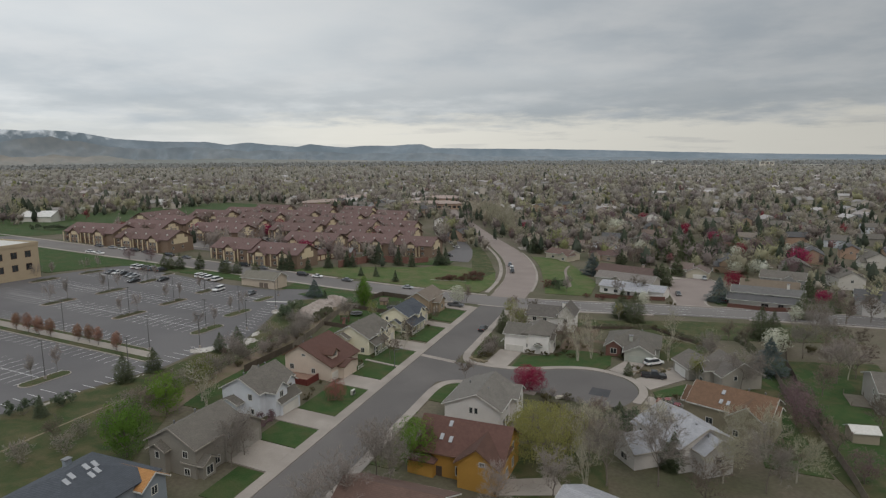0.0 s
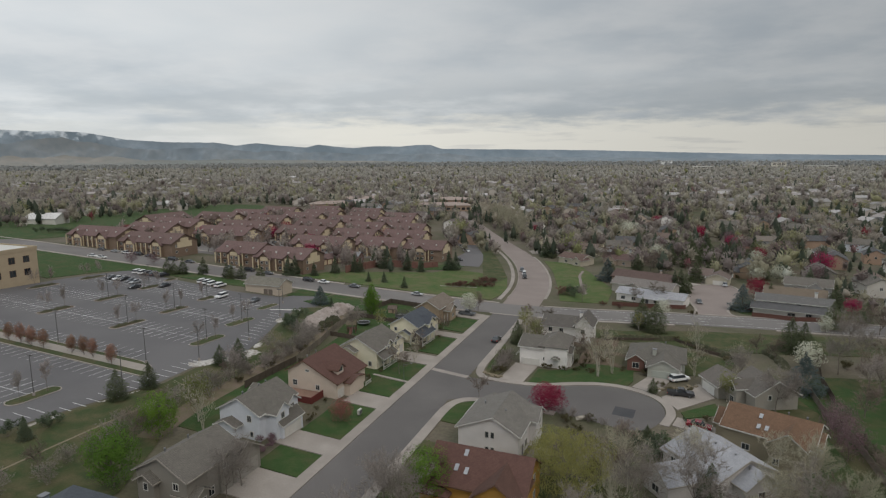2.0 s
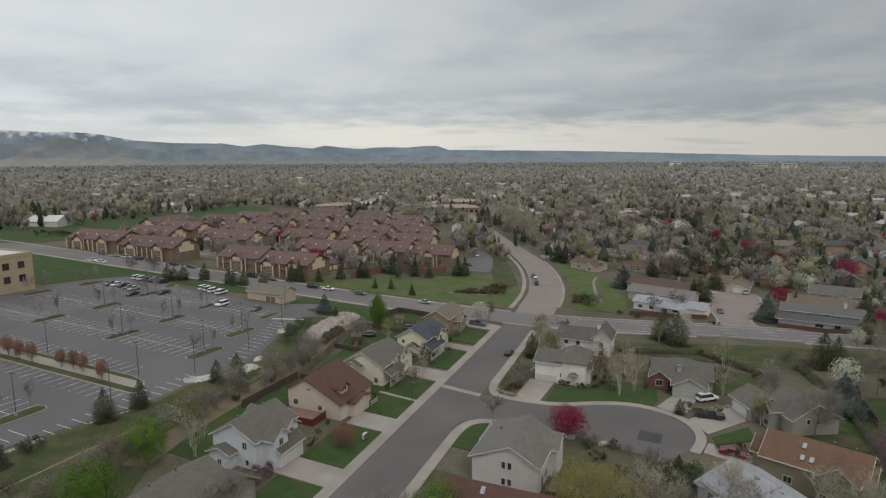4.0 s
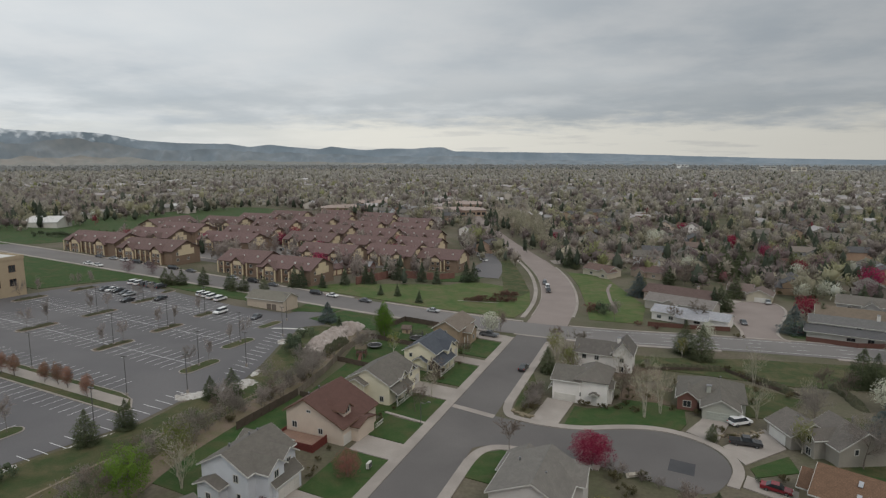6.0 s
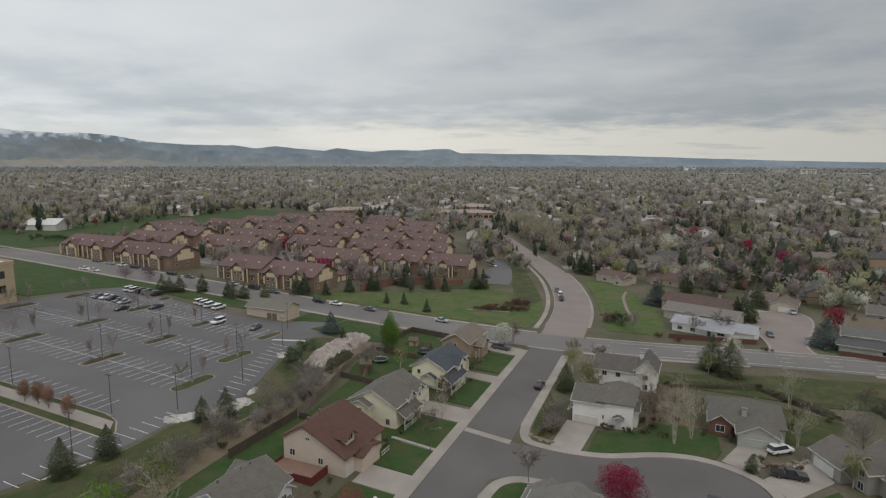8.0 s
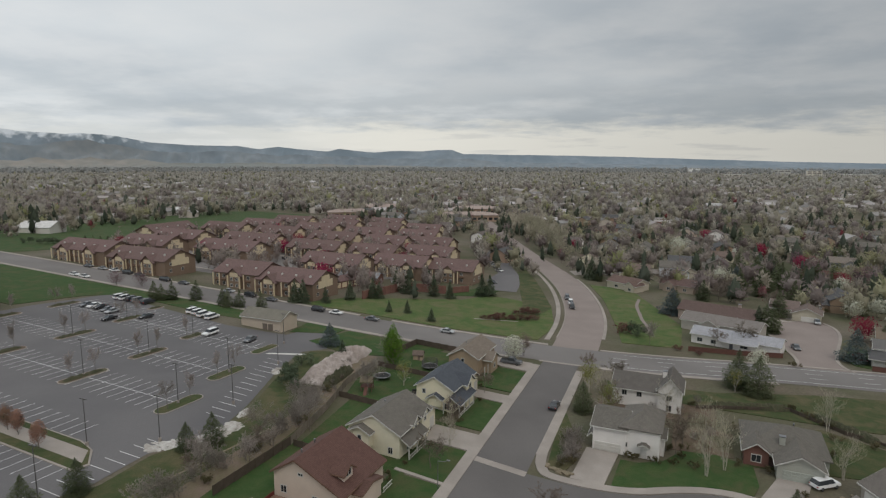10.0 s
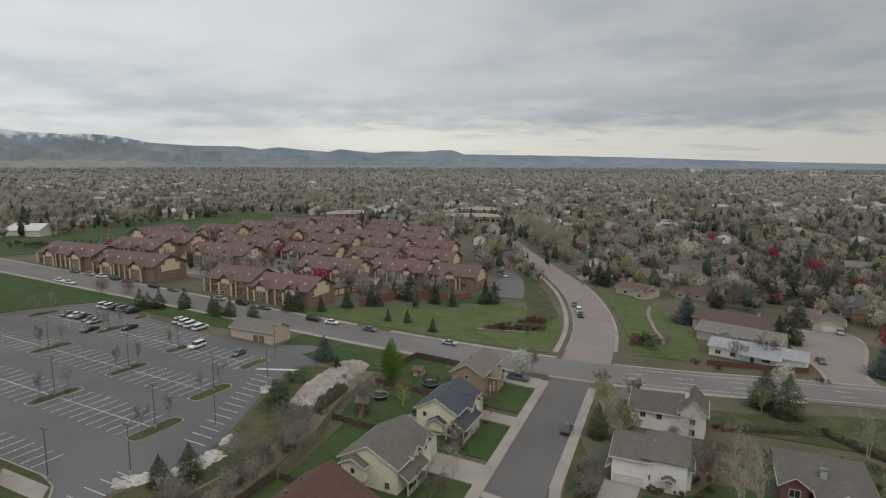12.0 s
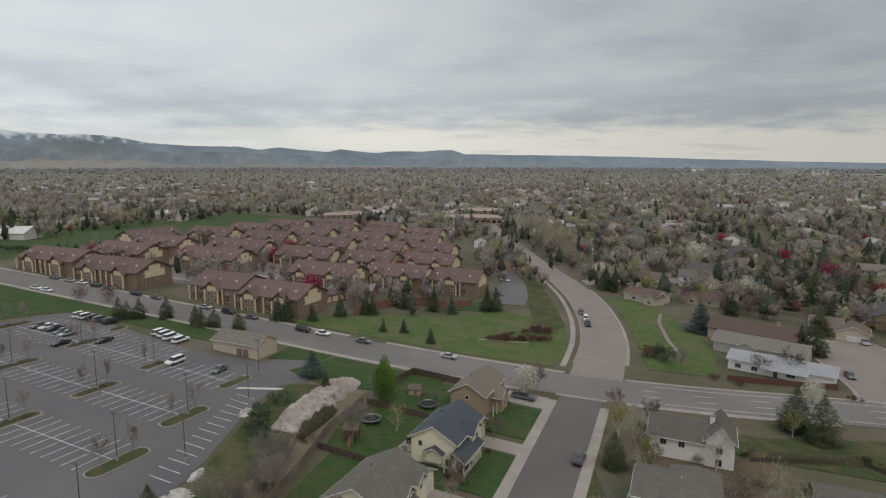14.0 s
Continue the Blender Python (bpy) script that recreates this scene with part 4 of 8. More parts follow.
h3 = house("beige house with brown shingle roof, dormer and red deck", -21.6, -16, 90,
      [("gable", -6, 5.8, -6.2, 6.0, 3.4, 2.5, "x", {"mid": 0.66, "zt2": 4.9}), ("gable", -3.6, -1.2, -5.0, 0.5, 5.5, 0.9, "y"), ("gable", -3.2, 2.4, -7.8, -5.4, 2.6, 0.7, "y", {"over": 0.3})], PINK, R_BROWN, "trim_brown",
      [("garage_door", "f", -6.2, -4.4, -0.4, 2.6, 2.2, GDOOR)],
      [("l", -6, 1.0, 4.9, 1.0, 0.6), ("l", -6, 4.2, 1.6, 1.2, 1.3), ("f", -5.0, -2.4, 4.6, 1.5, 1.1), ("l", -6, -1.5, 1.2, 1.1, 1.2)],
      [("rail", 2.6, 5.6, -8.0), ("vent", 1, 3.5, 6.8), ("vent", -3, 3, 7.0)])
house("cream two-storey house with grey roof and white railed porch", -1.0, -16.3, 90,
      [("gable", -6.8, 5.6, -5.2, 5.2, 4.6, 2.7, "x"), ("gable", -8.0, -6.0, 0.2, 4.2, 4.3, 1.0, "x", {"z0": 1.6}), ("gable", -2.4, 0.0, -5.6, -1, 5.0, 1.0, "y"), ("gable", 1.4, 4.0, -5.6, -1, 5.0, 1.0, "y"), ("roof", -6.4, 0.6, -7.0, -5.0, 2.6, 0.7, "x", {"over": 0.2, "mid": 0.95, "zt2": 3.2}), ("gable", 3.0, 9.4, -4.6, 2.5, 3.0, 1.8, "y")], CREAM, R_GREY, "trim_white",
      [("garage_door", "f", -4.6, 6.2, -0.3, 4.9, 2.2, GDOOR), ("door", "f", -5.2, -0.4, -0.2, 1.0, 2.1, (0.3, 0.12, 0.09))],
      [("f", -5.6, -1.2, 3.4, 1.0, 1.4), ("f", -5.6, 2.7, 3.4, 1.0, 1.4), ("l", -8.0, 2.2, 2.6, 0.9, 1.1), ("l", -6.8, -3.4, 0.6, 1.0, 1.3), ("f", -5.2, -3.2, 0.4, 1.6, 1.5)],
      [("post", -6.2, -6.8, 2.6), ("post", -3.0, -6.8, 2.6), ("post", 0.4, -6.8, 2.6), ("rail", -6.2, 0.4, -6.8), ("vent", 1, 2, 6.3)])
house("cream two-storey house with dark slate-blue roof and white porch", 21.5, -15, 90,
      [("gable", -6.0, 6.2, -4.2, 4.4, 5.0, 2.4, "x"), ("gable", -1.4, 2.6, -5.4, -1, 5.0, 1.5, "y"), ("gable", -6.9, -5.2, -1.8, 1.2, 3.0, 0.9, "x", {"z0": 1.2}), ("roof", -7.6, 1.0, -6.4, -4.0, 2.7, 0.8, "x", {"over": 0.25, "mid": 0.9, "zt2": 3.3}), ("gable", 4.0, 10.0, -3.6, 3.0, 3.0, 1.8, "y")], (0.72, 0.665, 0.50), R_BLUE, "trim_white",
      [("garage_door", "f", -3.6, 7.0, -0.3, 4.9, 2.2, GDOOR), ("door", "f", -4.2, 2.8, -0.2, 1.0, 2.1, (0.45, 0.43, 0.38))],
      [("f", -5.4, 0.6, 3.4, 1.4, 1.3), ("l", -6.0, 2.6, 3.3, 0.9, 1.1), ("f", -4.2, -4, 0.5, 1.6, 1.5), ("l", -6.0, -2.8, 0.5, 1.2, 1.4)],
      [("post", -7.4, -6.2, 2.7), ("post", -4.6, -6.2, 2.7), ("post", -1.8, -6.2, 2.7), ("post", 0.8, -6.2, 2.7), ("rail", -7.4, 0.8, -6.2), ("post", -7.4, -2.6, 2.7), ("vent", 2, 2, 6.6), ("deck", -5.5, -1.5, 4.6, 7.4)])
house("tan house with grey-brown roof at the street corner", 45.6, -18.2, 90,
      [("gable", -6.2, 6.4, -3.8, 4.0, 4.6, 2.2, "x"), ("gable", -2.6, 2.2, -6.2, -2, 3.4, 1.5, "y")], (0.33, 0.25, 0.175), (0.20, 0.165, 0.135), "trim_white",
      [("garage_door", "f", -3.8, 4.2, -0.3, 3.4, 2.2, GDOOR)], [("l", -6.2, 0.2, 3.2, 0.9, 1.0), ("f", -6.2, -0.2, 0.8, 1.3, 1.3), ("l", -6.2, 2.4, 0.6, 1.0, 1.2)], [("post", -5.8, -5.6, 2.6), ("post", -3.4, -5.6, 2.6), ("vent", 1, 2, 5.9)])
h0 = house("grey house with slate roof under repair, bare orange sheathing", -86.4, -11.8, 90,
      [("hip", -8, 7, -6.5, 6.2, 5.0, 3.0, "x"), ("gable", 3.4, 7.3, -7.6, -2, 4.4, 1.4, "y", {"roof": (0.40, 0.21, 0.08)})], (0.24, 0.27, 0.30), R_BLUE, "trim_white", (),
      [("f", -7.6, 5.3, 2.6, 1.1, 1.3), ("f", -6.5, 0.5, 2.6, 1.1, 1.4)],
      [("skylight", 0.8, -1.0, 7.6, 25, "x"), ("skylight", 0.4, -2.4, 6.95, 25, "x"), ("skylight", 1.4, -2.2, 7.05, 25, "x"), ("skylight", -1.4, -1.2, 7.5, 25, "x"), ("skylight", -2.4, -1.6, 7.3, 25, "x"), ("skylight", 1.9, -1.2, 7.5, 25, "x"), ("chimney", 2.6, 5.2, 4, 6.6)])
# the east side and the cul-de-sac: local x runs to the right of the street, local -y looks back along it
house("white two-storey house with grey roof and double garage at the corner", 19.8, 24, 0,
      [("gable", -5.6, 0.4, -5.3, 4.6, 5.0, 1.7, "x"), ("hip", -0.6, 6.3, -5.0, 5.2, 5.4, 2.5, "x"), ("gable", 4.8, 7.0, -2.6, 1.4, 3.6, 1.0, "x"), ("roof", -6.5, -5.3, -4.9, -1.0, 2.5, 0.7, "y", {"over": 0.15}), ("roof", 2.6, 4.6, -6.0, -4.8, 2.5, 0.5, "y", {"over": 0.15})], WHITE, R_GREY, "trim_white",
      [("garage_door", "f", -5.3, -2.8, -0.3, 4.8, 2.2, GDOOR), ("door", "f", -5.0, 3.6, -0.2, 1.1, 2.1, (0.6, 0.58, 0.55))],
      [("f", -5.0, 0.4, 1.6, 0.7, 1.0), ("f", -5.0, 3.6, 2.5, 1.2, 0.7), ("r", 6.3, -3.6, 3.2, 1.0, 1.3), ("r", 7.0, -0.6, 0.8, 1.5, 1.5), ("r", 6.3, 3, 3.2, 1.0, 1.3)],
      [("vent", -1.8, -1.8, 5.2), ("vent", 3.1, 2, 7.0), ("skylight", -1.2, -1.4, 5.2, 20, "x")])
house("white house with dark grey roof behind the corner house", 44.0, 25, 0,
      [("gable", -6.5, 4.5, -4.5, 5, 4.2, 2.2, "x"), ("gable", 3.2, 8.0, -4.9, 3.5, 5.2, 2.6, "y")], WHITE, (0.128, 0.115, 0.104), "trim_white", (), [("f", -4.5, -0.8, 2.5, 1.2, 1.3), ("f", -4.5, -4, 2.5, 1.2, 1.3), ("f", -4.9, 5.5, 2.7, 1.2, 1.3), ("f", -4.9, 5.5, 0.3, 1.2, 1.5)], [("chimney", 4.2, 0, 5, 7.8)])
house("white two-storey house with grey gabled roof and double windows", -29.5, 26.3, 0,
      [("gable", -5.8, 5.2, -6.4, 5.6, 4.7, 2.6, "y", {"mid": 0.58}), ("gable", 1.2, 6.6, 0.6, 5.6, 4.7, 1.6, "x"), ("gable", -7.4, -1, 3.6, 9.8, 2.8, 1.8, "y")], (0.61, 0.585, 0.57), (0.175, 0.162, 0.145), "trim_white",
      [("garage_door", "b", 9.8, -4.2, -0.3, 4.6, 2.2, GDOOR), ("door", "r", 5.2, -3.8, -0.2, 1.0, 2.1, (0.15, 0.14, 0.14))],
      [("f", -6.4, -0.5, 3.3, 0.8, 1.3), ("f", -6.4, 0.5, 3.3, 0.8, 1.3), ("f", -6.4, -0.5, 0.5, 0.8, 1.3), ("f", -6.4, 0.5, 0.5, 0.8, 1.3), ("r", 5.2, -1.8, 3.0, 1.2, 1.3), ("r", 6.6, 3.1, 3.0, 1.4, 1.3), ("r", 5.2, -1.5, 0.4, 1.6, 1.6)],
      [("vent", 1.6, -2, 6.6), ("vent", -3.5, 2, 5.9), ("deck", 6.2, 10.0, -5.0, -0.5)])
house("yellow house with brown roof and long skylights", -49.2, 30, 0,
      [("gable", -7.6, 7.0, -5.0, 5.4, 4.4, 3.4, "x"), ("gable", 0.4, 6.8, -7.0, 0, 4.6, 2.4, "y"), ("hip", -8.4, -4.0, -6.2, -1, 3.0, 1.3, "x")], YELLOW, R_BROWN, "trim_brown", [("door", "f", -5.0, -3.4, -0.2, 1.0, 2.1, (0.08, 0.06, 0.05))],
      [("f", -7.0, 4.4, 4.2, 1.0, 0.8), ("f", -5.0, 0.0, 0.8, 1.3, 1.6), ("r", 7.0, -2.2, 3.4, 1.2, 1.7), ("r", 7.0, -2.2, 0.5, 1.2, 1.7), ("r", 7.0, 1.4, 3.4, 1.2, 1.4), ("r", 7.0, 1.4, 0.5, 1.2, 1.7)],
      [("skylight", -3.6, -3.0, 5.95, 33, "x"), ("skylight", -2.0, -3.2, 5.8, 33, "x"), ("skylight", -2.8, -0.8, 7.3, 33, "x"), ("skylight", 3.4, -2.4, 6.3, 33, "x")])
house("house with brown shingle roof beside the street", -71, 27, 0, [("gable", -7, 7, -6, 5, 4.6, 2.6, "x"), ("gable", 0, 6, -8, 0, 4.4, 2.0, "y")], TAN, (0.135, 0.085, 0.07))
house("white house with pale grey roof among bare trees", -30.3, 63.6, -51,
      [("gable", -6.5, 5.0, -5.6, 5.0, 4.6, 2.6, "x"), ("gable", 3.5, 7.6, -2.9, 3.0, 4.4, 1.9, "x"), ("gable", -3.8, 2.0, -12.0, -1, 3.4, 2.0, "y"), ("gable", -9.0, -5.5, -4.5, 3.0, 2.8, 1.7, "x")], (0.50, 0.47, 0.45), R_PALE, "trim_taupe", (),
      [("f", -12.0, -0.9, 0.8, 1.8, 1.3), ("f", -5.6, -5, 2.2, 1.3, 1.3), ("f", -5.6, 3.4, 2.2, 1.3, 1.3), ("r", 7.6, 0, 2.2, 1.4, 1.3), ("l", -9.0, -1, 0.8, 1.2, 1.2)], [("vent", -1, -1.0, 6.8), ("vent", 3, -0.8, 6.8), ("vent", -4, -2, 6.4), ("vent", 1, -3, 6.0), ("vent", 5.6, -0.6, 6.1)])
house("tan house with rust-orange shingle roof and skylights", -13.5, 72.3, -20,
      [("gable", -7.0, 7.2, -4.8, 5.4, 4.6, 2.6, "x"), ("gable", 1.2, 6.4, -6.4, 0, 4.8, 1.9, "y"), ("gable", 5.6, 8.0, -3.4, 2, 4.6, 1.5, "x"), ("gable", -9.4, -4.5, -0.4, 5.2, 3.0, 1.8, "x")], (0.265, 0.23, 0.162), R_RUST, "trim_white", (),
      [("f", -6.4, 2.2, 0.6, 1.1, 1.3), ("f", -3.4, 7.2, 2.8, 0.8, 1.4), ("r", 8.0, -1.4, 2.8, 1.1, 1.4), ("f", -4.8, -3, 1.0, 1.4, 1.3)],
      [("skylight", -1.6, -1.4, 6.6, 26, "x"), ("skylight", -1.4, -3.6, 5.5, 26, "x"), ("skylight", -0.1, -3.6, 5.5, 26, "x"), ("vent", 2, 2, 6.8), ("vent", 5, 1.6, 6.9)])
house("brick-fronted house with grey roof and white-gabled garage", 27.0, 51, 0,
      [("hip", -6.6, 6.8, -5.2, 7.0, 3.0, 3.0, "x"), ("gable", -1.6, 5.4, -9.6, -1, 2.9, 1.9, "y"), ("gable", -6.6, -2.6, -6.2, -1, 3.1, 1.4, "y", {"wall": (0.175, 0.088, 0.07)})], (0.38, 0.385, 0.34), R_GREY, "trim_white",
      [("garage_door", "f", -9.6, 1.9, -0.2, 5.2, 2.2, (0.36, 0.38, 0.34)), ("door", "f", -5.2, -2.1, -0.2, 0.9, 2.1, (0.1, 0.07, 0.06))], [("f", -6.2, -4.6, 0.9, 1.7, 1.5), ("r", 6.8, 0, 0.9, 1.4, 1.3)], [("chimney", -0.4, -3.4, 2, 5.4), ("vent", 2, 3, 5.2)])
house("taupe house with brown-grey roof and white garage door", 12.1, 68.9, -62,
      [("gable", -6.8, 0.4, -5.0, 3.0, 2.9, 2.1, "x"), ("gable", -1.5, 7.4, -1.0, 8.6, 3.5, 2.9, "x"), ("gable", 1.3, 4.1, -3.2, 2.5, 4.0, 1.2, "y"), ("gable", -0.6, 1.0, -2.2, 2.0, 3.7, 0.8, "y")], (0.31, 0.29, 0.255), (0.148, 0.132, 0.117), "trim_white",
      [("garage_door", "f", -5.0, -3.6, -0.2, 4.9, 2.2, (0.64, 0.63, 0.60))], [("f", -3.2, 2.7, 2.6, 1.3, 1.4), ("f", -3.2, 2.7, 0.2, 1.4, 1.5), ("r", 7.4, 2.2, 2.2, 0.9, 1.2), ("f", -2.2, 0.2, 2.6, 0.8, 1.0)], [("vent", 3, 4.5, 6.9), ("vent", -3, -1.5, 4.8)])
house("house with pale blue-grey roof below bare trees", -63.0, 53.5, -20, [("gable", -6, 5.5, -5.5, 5.5, 4.6, 2.4, "x")], (0.5, 0.48, 0.45), R_PALE)
house("grey house with a deck beyond the gardens", 9, 107, 0, [("gable", -6.5, 6, -6, 6, 5.0, 2.2, "x"), ("gable", -2, 3.5, -8, 0, 4.8, 1.8, "y")], (0.33, 0.31, 0.28), R_GREY, "trim_white", (), [("l", -6.5, -2, 3, 1.2, 1.3), ("f", -8, 0.8, 3, 1.4, 1.3), ("f", -6, -4.5, 0.6, 1.4, 1.4)], [("deck", -10.5, -6.6, -3, 4)])
# beyond the through street
house("long white house with pale grey roof behind a red fence", 102.5, 46.5, -14, [("gable", -12.5, 12, -4, 4.4, 3.0, 1.5, "x"), ("roof", -4, 6, -5.4, -3.6, 2.5, 0.6, "x", {"mid": 0.9, "zt2": 2.9})], WHITE, R_PALE, "trim_white", [("door", "f", -4, -1, -0.2, 1.0, 2.1, (0.1, 0.1, 0.11))], [("f", -4, 2.5, 0.7, 2.2, 1.3), ("f", -4, -6, 0.7, 1.6, 1.3), ("f", -4, -10, 0.7, 1.6, 1.3)], [("vent", 0, 1, 4.4)])
house("grey house with grey roof behind the white house", 118.5, 43.5, -18, [("gable", -13, 11, -4.5, 5, 3.4, 1.9, "x"), ("gable", -6, -1, -6, 0, 3.2, 1.4, "y")], (0.40, 0.37, 0.33), (0.20, 0.18, 0.165), "trim_white", (), [("f", -4.5, 3, 0.9, 2.0, 1.2), ("f", -6, -3.5, 0.9, 1.6, 1.2), ("f", -4.5, 7.5, 0.9, 1.6, 1.2)], [("vent", 3, 1, 5.0)])
house("long house with dark brown roof among trees", 134, 42, -18, [("gable", -13, 12, -5, 6, 3.6, 2.2, "x")], (0.36, 0.29, 0.25), (0.125, 0.085, 0.075), "trim_brown", (), [("f", -5, 4, 0.9, 1.6, 1.2), ("f", -5, -5, 0.9, 1.6, 1.2)], [("vent", -2, 1, 5.2), ("vent", 2, 1.2, 5.3), ("chimney", 6, 1, 4, 7)])
house("cream house with a gabled double garage at the cul-de-sac", 152, 71, -10, [("gable", -4.5, 4.5, -4, 5, 3.0, 2.0, "y"), ("gable", -12, -3, 0, 9, 3.2, 2.2, "x")], (0.46, 0.42, 0.33), (0.17, 0.13, 0.115), "trim_white", [("garage_door", "f", -4, 0.8, -0.2, 4.8, 2.2, (0.62, 0.6, 0.56))])
house("white house with a dark lean-to roof and red fence", 103, 90, -8, [("gable", -9, 14, -2, 6, 4.6, 1.6, "x"), ("roof", -10, 12, -6.5, -2, 2.6, 0.4, "x", {"mid": 0.96, "zt2": 3.4, "roof": R_DARK}), ("gable", -9.6, 10, -5.6, -1.5, 2.3, 0.3, "x")], (0.60, 0.58, 0.55), (0.155, 0.15, 0.145), "trim_white", (), [("f", -5.6, 2, 0.6, 2.4, 1.2), ("f", -5.6, 7, 0.6, 1.8, 1.4), ("f", -2, 4, 3.4, 1.4, 0.9)], [("chimney", 9, 2, 5, 8)])
house("low house with tan-orange shingle roof", 124, 97, -8, [("gable", -11, 9, -5, 5, 3.4, 2.2, "x")], (0.36, 0.29, 0.21), (0.175, 0.138, 0.104), "trim_white")
house("grey house with pale gables", 140, 103, -12, [("gable", -8, 8, -5, 5, 5.0, 2.2, "x"), ("gable", 0, 5, -7, 0, 4.8, 1.8, "y")], (0.36, 0.35, 0.34), R_GREY, "trim_white", (), [("f", -5, -4, 3, 1.3, 1.2), ("f", -7, 2.5, 3, 1.3, 1.2)])
house("white house with a dark gable roof across the street", 105, 128, -10, [("gable", -8, 8, -6, 6, 5.0, 2.8, "x"), ("gable", -6, 0, -8, 0, 4.8, 2.2, "y")], (0.52, 0.50, 0.48), R_DARK, "trim_white", (), [("f", -8, -3, 3, 1.4, 1.2), ("f", -6, 4, 3, 1.4, 1.2)])
house("cream house with brown roof and a small garage yard", 180, 6, -30, [("gable", -9, 6, -5, 5, 3.2, 2.0, "x"), ("gable", 2, 7, -7, 0, 3.0, 1.7, "y")], (0.46, 0.41, 0.33), (0.14, 0.095, 0.08), "trim_white", (), [("f", -5, -4, 0.8, 1.8, 1.2), ("f", -7, 4.5, 0.8, 1.6, 1.2)], [("chimney", -6, 0, 3, 6.6)])
house("brown-roofed house with tan walls among trees", 188, 27, -25, [("gable", -8, 8, -5, 5, 3.2, 2.2, "x"), ("gable", -5, 0, -7, 0, 3.0, 1.8, "y")], (0.36, 0.29, 0.23), (0.135, 0.09, 0.08), "trim_taupe", (), [("f", -5, 4, 0.8, 1.6, 1.2), ("f", -7, -2.5, 0.8, 1.6, 1.2)], [("vent", 2, 1, 5.0)])
house("cream house with grey-brown roof beside the concrete yard", 226, 24, -40, [("gable", -8, 7, -5, 5, 3.2, 2.2, "x"), ("gable", 1, 6, -7, 0, 3.0, 1.8, "y")], (0.45, 0.41, 0.34), (0.18, 0.145, 0.125), "trim_white", [("garage_door", "f", -7, 3.5, -0.1, 4.2, 2.1, (0.5, 0.48, 0.45))], [("f", -5, -4, 0.8, 1.6, 1.2)])

# ---- distant hills ----
def lerp_table(x, table):
    for (a, c), (b, d) in zip(table, table[1:]):
        if x <= b:
            return c + (d - c) * max(0, min(1, (x - a) / (b - a)))
    return table[-1][1]


def hills(name, dist, deep, profile, seed, material, label, rough=0.16, gully=0.25):
    """A range of hills round the horizon: profile gives its height by bearing in degrees; gullies cut its face into spurs."""
    verts, faces, n, rows = [], [], 700, 15
    for i in range(n + 1):
        deg = -62 + 124 * i / n
        b, top = radians(deg), profile(deg)
        for j in range(rows):
            k = j / (rows - 1)
            r = dist + k * deep
            w = noise.noise((b * 22, j * 0.4, seed)) + 0.5 * noise.noise((b * 60, j * 0.8, seed)) + 0.3 * noise.noise((b * 150, j * 1.2, seed))
            slant = b * 26 + k * 1.2 * noise.noise((b * 7, seed, 0))
            ridge = abs(noise.noise((slant, k * 0.8, seed + 5))) + 0.5 * abs(noise.noise((slant * 2.6, k * 1.4, seed + 9)))
            cut_in = 1 - gully * min(1.0, 2.2 * ridge) * 4 * k * (1 - k)
            verts.append((r * math.sin(b), r * math.cos(b), top * (k ** 0.85) * cut_in * (1 + rough * w) - 6 * (1 - k)))
    for i in range(n):
        for j in range(rows - 1):
            a = i * rows + j
            faces.append((a, a + rows, a + rows + 1, a + 1))
    return tagged(from_lists(name, verts, faces, material, smooth=True), label, "hills", kind="structure")


def snowy(m, low, high):
    """Lays old snow over a hill material above a height."""
    n, l = m.node_tree.nodes, m.node_tree.links
    bsdf = n["Principled BSDF"]
    old = bsdf.inputs["Base Color"].links[0].from_socket
    ge, sx = n.new("ShaderNodeNewGeometry"), n.new("ShaderNodeSeparateXYZ")
    l.new(ge.outputs["Position"], sx.inputs[0])
    ns, ad = n.new("ShaderNodeTexNoise"), n.new("ShaderNodeMath")
    ns.inputs["Scale"].default_value, ns.inputs["Detail"].default_value = 0.016, 8
    l.new(ge.outputs["Position"], ns.inputs["Vector"])
    ad.operation = "MULTIPLY_ADD"
    ad.inputs[1].default_value = 190
    l.new(ns.outputs[0], ad.inputs[0])
    l.new(sx.outputs[2], ad.inputs[2])
    r = n.new("ShaderNodeMapRange")
    r.inputs["From Min"].default_value, r.inputs["From Max"].default_value = low, high
    l.new(ad.outputs[0], r.inputs[0])
    q = n.new("ShaderNodeMix")
    q.data_type = "RGBA"
    l.new(r.outputs[0], q.inputs[0])
    l.new(old, q.inputs[6])
    q.inputs[7].default_value = (0.60, 0.64, 0.68, 1)
    l.new(q.outputs[2], bsdf.inputs["Base Color"])


# The blue of the hills is distance haze put into their base colour.
M["hill_far_haze"] = surface("hill_far_haze", (0.19, 0.232, 0.27), (0.25, 0.285, 0.315), 0.006, 1.0, (0.15, 0.19, 0.225), 0.03, 0, d=(0.15, 0.19, 0.22))
M["hill_mid_haze"] = surface("hill_mid_haze", (0.185, 0.22, 0.25), (0.24, 0.268, 0.288), 0.006, 1.0, (0.15, 0.185, 0.212), 0.025, 0, d=(0.25, 0.26, 0.262))
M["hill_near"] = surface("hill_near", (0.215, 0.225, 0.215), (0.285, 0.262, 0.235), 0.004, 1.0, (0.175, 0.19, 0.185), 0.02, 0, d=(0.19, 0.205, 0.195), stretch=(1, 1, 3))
snowy(M["hill_far_haze"], 292, 330)
